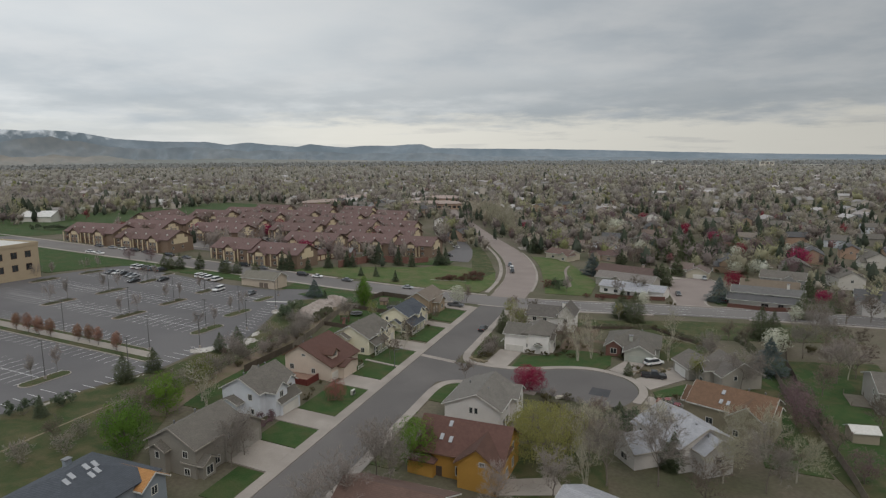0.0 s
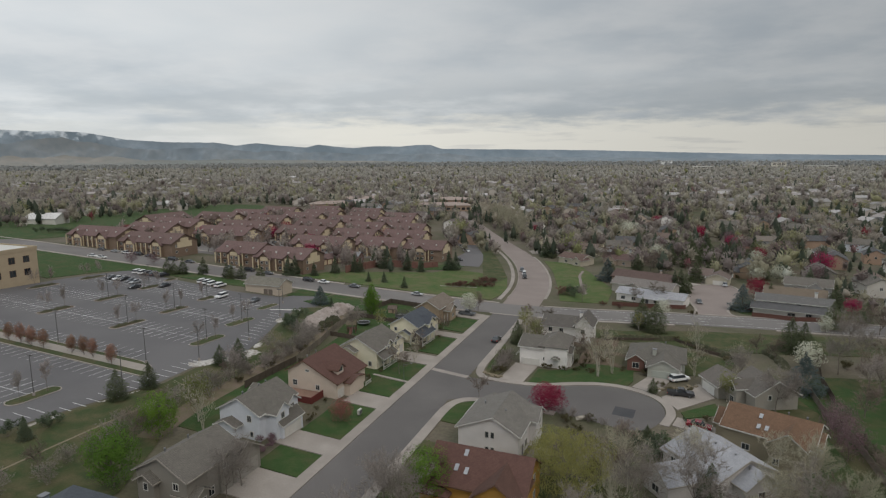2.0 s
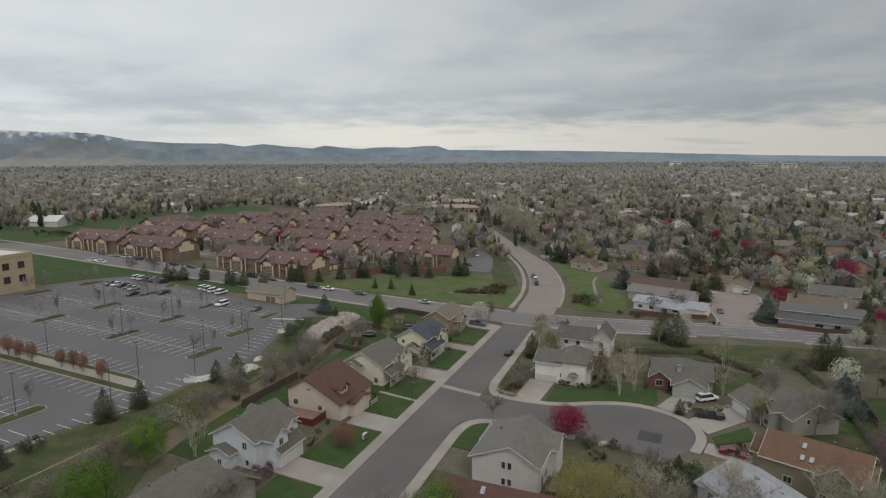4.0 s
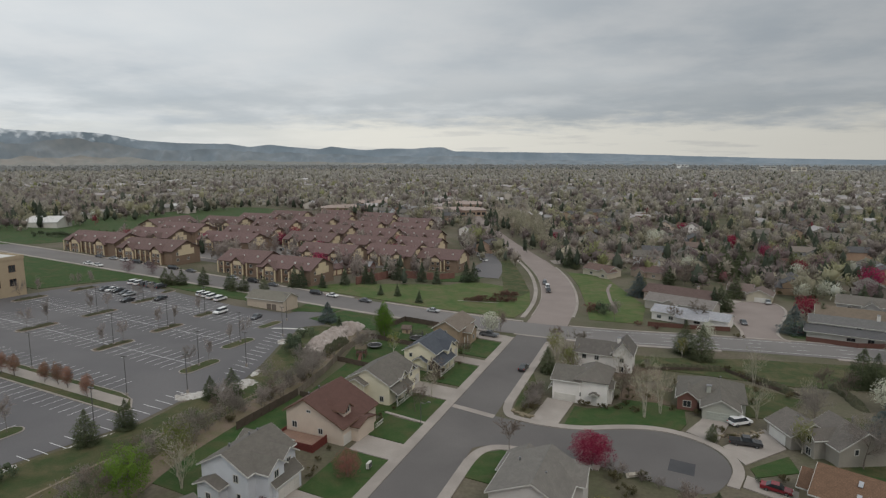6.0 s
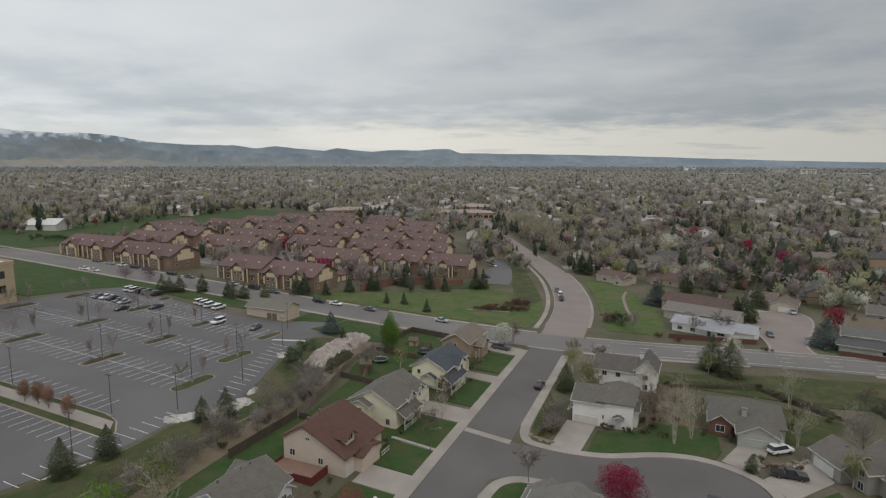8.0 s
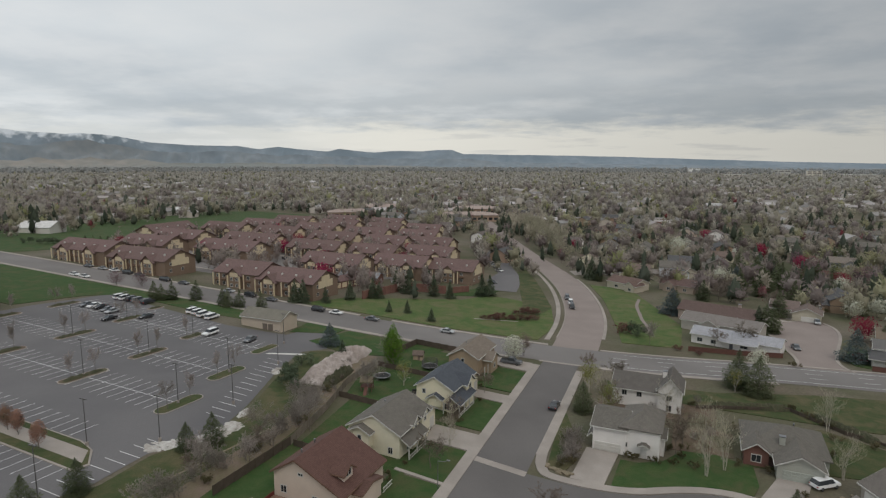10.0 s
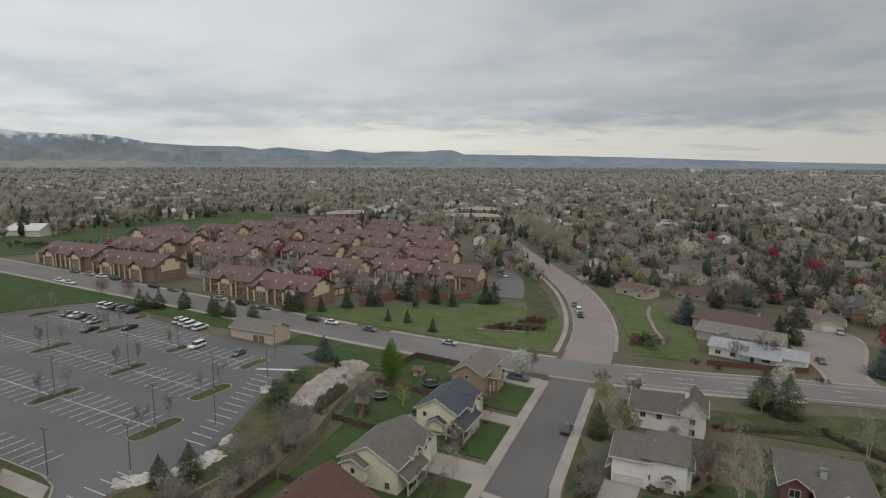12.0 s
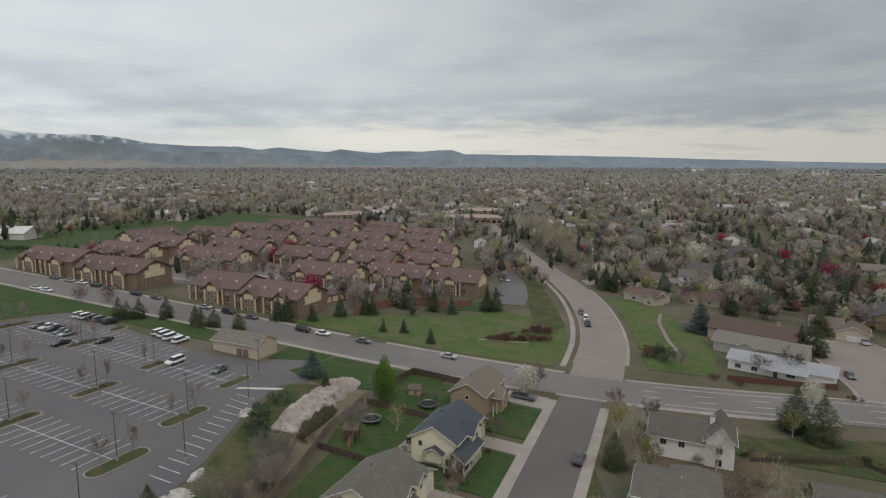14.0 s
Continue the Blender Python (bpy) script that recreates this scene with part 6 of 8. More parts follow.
for q in ((306, -70, 14), (316, -72, 15), (326, -80, 15), (338, -84, 16), (350, -90, 15), (345, -76, 14), (362, -96, 15), (375, -100, 14), (296, -62, 13), (286, -56, 12), (274, -48, 11), (262, -46, 11), (250, -38, 10), (330, -66, 13), (238, -30, 9), (312, -56, 12)):
    plant("tall_bare", *q)

grove("pine", (232.9, 51.5, 13), (219.5, 69.2, 13), (240, 60, 12), (308.9, 106.3, 13), (224, 84, 12), (236, 92, 11), (288, -2.4, 10))
grove("pine", (118, 108, 9), (99, 113, 8), (124, 88, 7))
grove("magenta", (113, 112, 6))
grove("brush", (-62, -33, 4), (-58, -35.5, 4), (-66, -31, 4), (-55, -31, 5), (-52, -33.5, 4), (-70, -33, 3.5), (-75, -30, 4), (-80, -33, 4))
grove("bare_mid", (-60, -30, 6), (-73, -35, 5), (-50, -36, 5))
grove("pale_bare", (-29.6, 60.2, 8), (-26.5, 76.5, 9), (-23.6, 70.5, 7), (-37.8, 49.6, 9), (-33.5, 80, 7), (-38, 69, 8), (24, 100, 8))
grove("soft_pine", (-21, 51.5, 4.5), (-23.4, 54.6, 4.0), (86, 101, 9), (-31, 65.8, 6))
grove("bare_mid", (84, 113, 9), (79, 105, 9), (89, 121, 10), (82, 126, 8))
grove("brush", (40, 20, 2.2), (43, 24, 2.4), (39, 27, 2.0), (45, 30, 2.4), (41, 33, 2.2), (47, 36, 2.6), (27, 36, 1.8), (30, 39, 2.0))
grove("spruce", (430, 24.7, 10), (386.6, 58.4, 12), (195.4, -14.2, 11))
grove("magenta", (309.6, 66.8, 9), (277.5, 84, 8))
grove("bud", (240, -7.2, 9), (398, -10.6, 12), (252, 96, 10))
grove("plum", (231.5, 103.6, 12), (262, 88, 10), (244, 44, 9))
grove("red_shrub", (236, -5, 4.5), *[(94 + k * 0.95, -33 + k * 1.5 + (k % 3) * 0.7, 1.5 + 0.3 * (k % 4)) for k in range(11)])

# ---- woods over the far town ----
def clear_of(line, u, v, d):
    return all((u - a) ** 2 + (v - b) ** 2 > d * d for a, b in line[::2])


def built_over(u, v):
    """Where no wild tree or far house stands: streets, lots, lawns and the places laid out by hand."""
    if u < 92 and v > -60 and v < 112:
        return True
    if -120 < u < 92 and v <= -28:
        return True
    if u < -20:
        return True
    if 66 < u < 318 and -300 < v < -52 - (0 if u < 140 else (u - 140) * 0.42):
        return True
    if 70 < u < 185 and -60 < v < 34:
        return True
    if 92 <= u < 160 and 30 < v < 112:
        return True
    if 60 < u < 385 and -300 - (u - 60) * 0.27 < v < -250:
        return True
    return not clear_of(WINDING, u, v, 11) or not clear_of(COLLECTOR, u, v, 12)


def tree_tones(name, stops, through_share=0.25):
    """Crown material: each tree takes a tone of its own along the stops, with a fine mottle."""
    m = surface(name, (0.86, 0.86, 0.86), (1.0, 1.0, 1.0), 0.35, 1.0, None, 5, 0)
    n, l = m.node_tree.nodes, m.node_tree.links
    bsdf = n["Principled BSDF"]
    old = bsdf.inputs["Base Color"].links[0].from_socket
    at, ra, q = n.new("ShaderNodeAttribute"), n.new("ShaderNodeValToRGB"), n.new("ShaderNodeMix")
    at.attribute_name = "tone"
    l.new(at.outputs["Fac"], ra.inputs[0])
    while len(ra.color_ramp.elements) < len(stops):
        ra.color_ramp.elements.new(0.5)
    for i, rgb in enumerate(stops):
        e = ra.color_ramp.elements[i]
        e.position, e.color = i / (len(stops) - 1), (*rgb, 1)
    q.data_type, q.blend_type = "RGBA", "MULTIPLY"
    q.inputs[0].default_value = 1.0
    l.new(ra.outputs[0], q.inputs[6])
    l.new(old, q.inputs[7])
    l.new(q.outputs[2], bsdf.inputs["Base Color"])
    let_through(m, through_share)
    return m


def unit(a):
    return a / np.maximum(1e-6, np.linalg.norm(a, axis=-1, keepdims=True))


def ball_faces(fine):
    """Unit directions and triangles of a small round form."""
    bm = bmesh.new()
    bmesh.ops.create_icosphere(bm, subdivisions=2 if fine else 1, radius=1.0)
    bm.verts.ensure_lookup_table()
    dirs = np.array([tuple(v.co) for v in bm.verts])
    tris = np.array([[v.index for v in f.verts] for f in bm.faces])
    bm.free()
    return unit(dirs), tris


def scatter(count, near, far, size, seed, spread=44, open_land=0.0):
    """Places of trees over the plain, thinned out where the noise opens the land: x, y, ground, height."""
    rnd, spots = random.Random(seed), []
    for _ in range(count):
        r = math.sqrt(near * near + (far * far - near * near) * rnd.random())
        b = radians(rnd.uniform(-spread, spread) + 2.0)
        x, y = r * math.sin(b) - 6, r * math.cos(b) + 30
        d = Vector((x, y)) - ORIGIN
        if built_over(d.dot(U_DIR), d.dot(V_DIR)) or noise.noise((x / 55, y / 55, 3.3)) < open_land - 0.55:
            continue
        spots.append((x, y, gz(x, y), size * min(1.6, max(0.45, rnd.gauss(0.95, 0.25)))))
    return spots


def woods(name, spots, facets, grain, material, label, seed, shape="round", fine=False, stems=False, full=0.62, blade=(1.7, 0.35)):
    """Many crowns in one mesh: each an uneven inner mass of twigs or needles with loose facets round it."""
    gen = np.random.default_rng(seed)
    spots = np.array(spots)
    n, s = len(spots), spots[:, 3][:, None]
    dirs, tris = ball_faces(fine)
    wide = gen.uniform(0.25, 0.40, (n, 1)) * {"round": 1.0, "upright": 0.55, "cone": 0.62}[shape]
    ph = gen.uniform(0, 6, (3, n, 1))

    def place(way, rr):
        lump = 1 + 0.16 * np.sin(way[..., 0] * 4 + ph[0]) + 0.16 * np.sin(way[..., 1] * 5 + way[..., 2] * 3 + ph[1])
        rr = rr * lump
        z = 0.56 + 0.43 * way[..., 2] * rr
        w = rr * wide
        if shape == "cone":
            z = 0.5 + 0.49 * way[..., 2] * np.minimum(1.0, rr)
            w = w * (1.55 - 1.35 * z)
        return np.stack([way[..., 0] * w, way[..., 1] * w, z], -1) * s[..., None] + spots[:, None, :3]

    m = len(dirs)
    core = place(np.broadcast_to(dirs, (n, m, 3)), (0.84 if shape == "cone" else full) * gen.uniform(0.6, 1.2, (n, m))).reshape(-1, 3)
    core_tris = (tris[None] + (np.arange(n) * m)[:, None, None]).reshape(-1, 3)
    way = unit(gen.normal(0, 1, (n, facets, 3)))
    centre = place(way, gen.uniform(0.62, 1.12, (n, facets)))
    e1 = unit(way * (0.8, 0.8, 0.5) + (0, 0, -0.2 if shape == "cone" else 0.45) + gen.normal(0, 0.35, way.shape))
    e2 = unit(np.cross(e1, gen.normal(0, 1, way.shape)))
    half = (grain * s * gen.uniform(0.6, 1.4, (n, facets)))[..., None]
    e1, e2 = e1 * half * blade[0], e2 * half * gen.uniform(blade[1], blade[1] * 1.8, (n, facets))[..., None]
    loose = np.stack([centre - e1, centre + e2, centre + e1, centre - e2], 2).reshape(-1, 3)
    tone_of = gen.random(n)
    quad_tone = np.repeat(tone_of, facets)
    if stems:
        w, x, y, z = spots[:, 3] * 0.014, spots[:, 0], spots[:, 1], spots[:, 2]
        top = z + spots[:, 3] * 0.5
        for dx, dy in ((w, 0 * w), (0 * w, w)):
            stem = np.stack([np.stack(p, -1) for p in ((x - dx, y - dy, z - 0.5), (x + dx, y + dy, z - 0.5), (x + dx * 0.3, y + dy * 0.3, top), (x - dx * 0.3, y - dy * 0.3, top))], 1)
            loose = np.concatenate([loose, stem.reshape(-1, 3)])
            quad_tone = np.concatenate([quad_tone, np.zeros(n)])
    verts = np.concatenate([core, loose])
    loops = np.concatenate([core_tris.ravel(), np.arange(len(core), len(verts))])
    starts = np.concatenate([np.arange(0, core_tris.size, 3), core_tris.size + np.arange(0, len(loose), 4)])
    tone = np.concatenate([np.repeat(tone_of, len(tris)), quad_tone])
    me = bpy.data.meshes.new(name)
    me.vertices.add(len(verts))
    me.vertices.foreach_set("co", verts.astype(np.float32).ravel())
    me.loops.add(len(loops))
    me.loops.foreach_set("vertex_index", loops.astype(np.int32))
    me.polygons.add(len(starts))
    me.polygons.foreach_set("loop_start", starts.astype(np.int32))
    me.polygons.foreach_set("use_smooth", [True] * len(starts))
    me.update(calc_edges=True)
    me.attributes.new("tone", "FLOAT", "FACE").data.foreach_set("value", tone.astype(np.float32))
    me.materials.append(material)
    return tagged(new(name, me), label, "trees", kind="stuff")


# Bare crowns pale with distance and turn bluish: haze put into their base colour.
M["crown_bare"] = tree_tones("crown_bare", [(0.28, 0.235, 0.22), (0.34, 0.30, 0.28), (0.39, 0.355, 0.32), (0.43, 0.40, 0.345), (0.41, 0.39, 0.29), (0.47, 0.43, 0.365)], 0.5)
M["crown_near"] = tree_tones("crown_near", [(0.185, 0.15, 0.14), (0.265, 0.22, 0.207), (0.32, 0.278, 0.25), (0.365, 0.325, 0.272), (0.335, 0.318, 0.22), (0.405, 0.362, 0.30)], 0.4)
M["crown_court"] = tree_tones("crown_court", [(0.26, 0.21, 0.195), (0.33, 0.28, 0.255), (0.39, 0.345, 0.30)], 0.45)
M["crown_far_haze"] = tree_tones("crown_far_haze", [(0.42, 0.397, 0.362), (0.455, 0.43, 0.39), (0.475, 0.455, 0.402), (0.51, 0.48, 0.425)], 0.5)
M["crown_horizon_haze"] = tree_tones("crown_horizon_haze", [(0.36, 0.368, 0.365), (0.39, 0.395, 0.385), (0.42, 0.42, 0.405)], 0.5)
M["crown_bud"] = tree_tones("crown_bud", [(0.30, 0.31, 0.15), (0.38, 0.365, 0.22), (0.43, 0.41, 0.28)], 0.45)
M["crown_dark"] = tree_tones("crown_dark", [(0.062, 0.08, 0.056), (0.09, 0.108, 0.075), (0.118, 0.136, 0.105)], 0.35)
# Same evergreens farther off, lightened: the haze over them is in this colour.
M["crown_dark_haze"] = tree_tones("crown_dark_haze", [(0.095, 0.108, 0.085), (0.125, 0.138, 0.11), (0.16, 0.168, 0.14)], 0.35)
M["crown_pale"] = tree_tones("crown_pale", [(0.42, 0.375, 0.30), (0.48, 0.43, 0.345), (0.52, 0.475, 0.39)], 0.45)
M["crown_red"] = tree_tones("crown_red", [(0.29, 0.065, 0.075), (0.25, 0.11, 0.115), (0.26, 0.15, 0.15), (0.32, 0.205, 0.20)], 0.45)
M["crown_white"] = tree_tones("crown_white", [(0.54, 0.53, 0.45), (0.64, 0.64, 0.56)], 0.45)
BARE_WORDS = "bare grey-brown spring trees over the town"
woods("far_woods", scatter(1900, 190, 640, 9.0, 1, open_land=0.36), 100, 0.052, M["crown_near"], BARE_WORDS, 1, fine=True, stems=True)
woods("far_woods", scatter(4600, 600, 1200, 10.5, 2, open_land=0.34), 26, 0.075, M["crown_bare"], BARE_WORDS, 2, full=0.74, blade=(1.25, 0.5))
woods("far_woods", scatter(10000, 1200, 2500, 12, 3, open_land=0.28), 8, 0.11, M["crown_far_haze"], "bare grey-brown spring trees over the far town, paled by painted haze", 3, full=0.84, blade=(1.1, 0.6))
woods("far_woods", scatter(7500, 2500, 4150, 15, 4), 3, 0.14, M["crown_horizon_haze"], "bare grey-brown trees to the horizon, haze painted into their colour", 4, full=0.9, blade=(1.1, 0.6))
woods("olive_woods", scatter(230, 190, 700, 9, 5), 100, 0.052, M["crown_bud"], "trees in faint yellow-green bud over the town", 5, fine=True, stems=True)
woods("olive_woods", scatter(1000, 700, 2600, 12, 6), 10, 0.10, M["crown_bud"], "trees in faint yellow-green bud over the far town", 6)
woods("tall_woods", scatter(520, 300, 1400, 14, 11), 60, 0.05, M["crown_bare"], "tall upright bare trees over the town", 11, "upright")
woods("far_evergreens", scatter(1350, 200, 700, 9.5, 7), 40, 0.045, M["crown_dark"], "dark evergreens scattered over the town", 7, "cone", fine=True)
woods("far_evergreens", scatter(2600, 700, 2800, 11.0, 8), 6, 0.07, M["crown_dark_haze"], "dark evergreens scattered over the far town, lightened by painted haze", 8, "cone")
woods("far_blossom", scatter(190, 240, 1000, 7, 9), 70, 0.055, M["crown_red"], "small red-budding trees scattered over the town", 9, fine=True)
woods("far_blossom", scatter(120, 240, 1100, 7, 10), 70, 0.055, M["crown_white"], "white-blossoming trees scattered over the town", 10, fine=True)
row_rnd, row_spots = random.Random(51), []
for k in range(64):
    u = row_rnd.uniform(318, 412)
    p = uv(u, -96 - (u - 318) * 0.53 + row_rnd.uniform(10, 44))
    row_spots.append((p.x, p.y, p.z, row_rnd.uniform(9, 15)))
woods("tall_woods", row_spots, 110, 0.045, M["crown_pale"], "tall pale trees in bud beside the winding street", 52, "upright", stems=True)
mid_rnd = random.Random(12)
planted = 0
while planted < 14:
    u, v = mid_rnd.uniform(88, 260), mid_rnd.uniform(-60, 170)
    p = uv(u, v)
    if built_over(u, v) or math.hypot(p.x, p.y) > 330 or math.degrees(math.atan2(p.x + 6, p.y - 60)) > 42:
        continue
    x = mid_rnd.random()
    plant("bare_mid" if x < 0.6 else "pine" if x < 0.68 else "spruce" if x < 0.76 else "bud" if x < 0.82 else "shrub" if x < 0.89 else "plum" if x < 0.92 else "white" if x < 0.95 else "magenta" if x < 0.965 else "bare_small", u, v, mid_rnd.uniform(6, 11.5) if x < 0.8 else None)
    planted += 1

# ---- apartments ----
APT_ROOF, APT_CREAM, APT_BROWN = (0.158, 0.103, 0.095), (0.62, 0.52, 0.36), (0.21, 0.15, 0.11)


def apartment(u, v, length, turn=0.0):
    """A three-storey apartment block with cross gables, balconies and roof vents; long side at -y."""
    t = thing("apartment_building", stand(u, v, turn), "apartment block with brown shingle roof and cream gables", "building", "apartment blocks")
    L = length / 2
    t["half"] = L
    wb, rb = bmesh.new(), bmesh.new()
    gable(wb, rb, None, -L, L, -6, 10, -1.5, 6.0, 3.6, "x", 0.7)
    part("wall", wb, wall_mat(APT_BROWN), t)
    part("roof", rb, roof_mat(APT_ROOF), t)
    n = max(1, round(length / 15))
    for k in range(n):
        x = -L + length * (k + 0.5) / n
        wb, rb = bmesh.new(), bmesh.new()
        gable(wb, rb, None, x - 3.2, x + 3.2, -7.2, 2, -1.5, 5.4, 2.6, "y", 0.7)
        part("gable_wall", wb, wall_mat(APT_BROWN), t)
        part("gable_roof", rb, roof_mat(APT_ROOF), t)
        part("gable_panel", box(x - 2.0, x + 2.0, -7.32, -7.2, 4.6, 6.2), wall_mat(APT_CREAM), t)
        for dx in (-3.0, 3.0):
            part("post", box(x + dx - 0.22, x + dx + 0.22, -7.75, -7.3, -1.0, 5.0), wall_mat(APT_CREAM), t)
        for z in (0.6, 3.0):
            for dx in (-1.3, 1.3):
                window(t, "f", -7.2, x + dx, z, 1.3, 1.3)
    xs = [-L + 1.6 + i * 3.1 for i in range(int((length - 2) / 3.1))]
    for i, x in enumerate(xs):
        if min(abs(x - (-L + length * (k + 0.5) / n)) for k in range(n)) < 4.6:
            continue
        for z in (0.9, 3.7):
            window(t, "f", -6, x, z, 1.4, 1.35)
        part("post", box(x - 1.75, x - 1.4, -7.1, -6.75, -1.0, 5.6), wall_mat(APT_CREAM), t)
        part("balcony", box(x - 1.2, x + 1.2, -7.0, -6.0, 2.9, 3.1), M["trim_brown"], t)
    for face, x in (("l", -L), ("r", L)):
        for y in (-3, 3):
            for z in (0.9, 3.7):
                window(t, face, x, y, z, 1.3, 1.35)
        bm = bmesh.new()
        on_face(bm, face, x, 2.0, 3.4, 9.0, 2.7, 0.0, 0.10)
        on_face(bm, face, x, 2.0, 6.1, 5.0, 1.8, 0.0, 0.12)
        part("gable_panel", bm, wall_mat(APT_CREAM), t)
    for k in range(max(2, round(length / 7))):
        x = -L + length * (k + 0.5) / max(2, round(length / 7))
        part("roof_vent", box(x - 0.35, x + 0.35, -3.0, -2.5, 7.2, 8.25), M["trim_white"], t)
    return t


APTS = {}


def apt(u, v, length, turn=0.0):
    if (length,) in APTS:
        return copy_thing(APTS[length,], stand(u, v, turn))
    APTS[length,] = apartment(u, v, length, turn)


for row in ((84, -219, 34), (84, -183, 34), (87, -131, 22), (86, -107, 26), (113, -216, 30), (128, -179, 34), (129, -118, 30), (147, -93, 26), (153, -69, 22)):
    apt(*row)
for row in ((141, -226, 30), (158, -191, 34), (161, -151, 30), (170, -121, 26), (186, -97, 26), (190, -241, 30), (197, -206, 30), (199, -166, 30), (208, -136, 26), (222, -113, 26), (226, -243, 30)):
    apt(*row)
for row in ((232, -202, 30), (236, -166, 30), (252, -136, 26), (264, -206, 30), (270, -172, 26), (288, -150, 26), (264, -246, 30), (298, -226, 26), (305, -190, 26), (160, -256, 30, 90)):
    apt(*row)

def between_blocks(count, size, seed):
    """Places of trees in the courts, clear of every block."""
    rnd, spots = random.Random(seed), []
    while len(spots) < count:
        u = rnd.uniform(96, 312)
        v = rnd.uniform(-252, -66 - max(0, u - 140) * 0.42)
        p = uv(u, v)
        if all(abs(p.x - t.location.x) > 1 and not inside_block(t, p) for t in BLOCKS):
            spots.append((p.x, p.y, p.z, size * rnd.uniform(0.7, 1.25)))
    return spots


def inside_block(t, p):
    q = t.matrix_basis.inverted() @ p
    return abs(q.x) < t["half"] + 2.5 and -10.5 < q.y < 12.5


BLOCKS = [o for o in bpy.data.objects if o.name.startswith("apartment_building")]
woods("court_trees", between_blocks(260, 9.0, 41), 90, 0.045, M["crown_court"], "bare grey-brown trees between the apartment blocks", 41, "upright", stems=True)
woods("court_evergreens", between_blocks(26, 7.0, 42), 60, 0.045, M["crown_dark"], "dark evergreens between the apartment blocks", 42, "cone", fine=True)

# garages and brick walls before the apartments
def low_row(label, u, v, turn, length, deep, wall, roof, h=2.6):
    t = thing("garage_row", stand(u, v, turn), label, "garage")
    wb, rb = bmesh.new(), bmesh.new()
    gable(wb, rb, None, -length / 2, length / 2, -deep / 2, deep / 2, -1.0, h, 1.6, "x", 0.4)
    part("wall", wb, wall, t)
    part("roof", rb, roof_mat(roof), t)
    for k in range(int(length / 3.2)):
        panel_door(t, "garage_door", "f", -deep / 2, -length / 2 + 1.8 + k * 3.2, -0.1, 2.5, 2.1, wall_mat(APT_CREAM), 4, 1)
    return t


low_row("low brown-roofed garage row of the apartments", 103, -103, 74, 44, 6.5, M["brick"], APT_ROOF)
low_row("grey-roofed carport beside the brick walls", 124, -101, 10, 18, 8, M["brick"], (0.26, 0.26, 0.27), 2.3)


def brick_wall(u0, v0, u1, v1, h=2.4):
    a, b = uv(u0, v0), uv(u1, v1)
    d = b - a
    t = thing("brick_wall", Matrix.LocRotScale(a, Euler((0, 0, math.atan2(d.y, d.x))), None), "red brick screen wall along the park", "wall")
    n = max(2, round(d.length / 3.5))
    for k in range(n):
        x0, x1 = d.length * k / n, d.length * (k + 1) / n
        z = d.z * (k + 0.5) / n
        part("wall_panel", box(x0 + 0.25, x1 - 0.25, -0.12, 0.12, z - 0.8, z + h, 0.02), M["brick"], t)
        part("wall_pier", box(x0 - 0.25, x0 + 0.25, -0.25, 0.25, z - 0.8, z + h + 0.2, 0.03), M["brick"], t)


brick_wall(94, -81.5, 117, -77.5, 3.2)
brick_wall(120, -74, 124, -60, 3.2)
brick_wall(125, -59, 134, -54, 2.6)

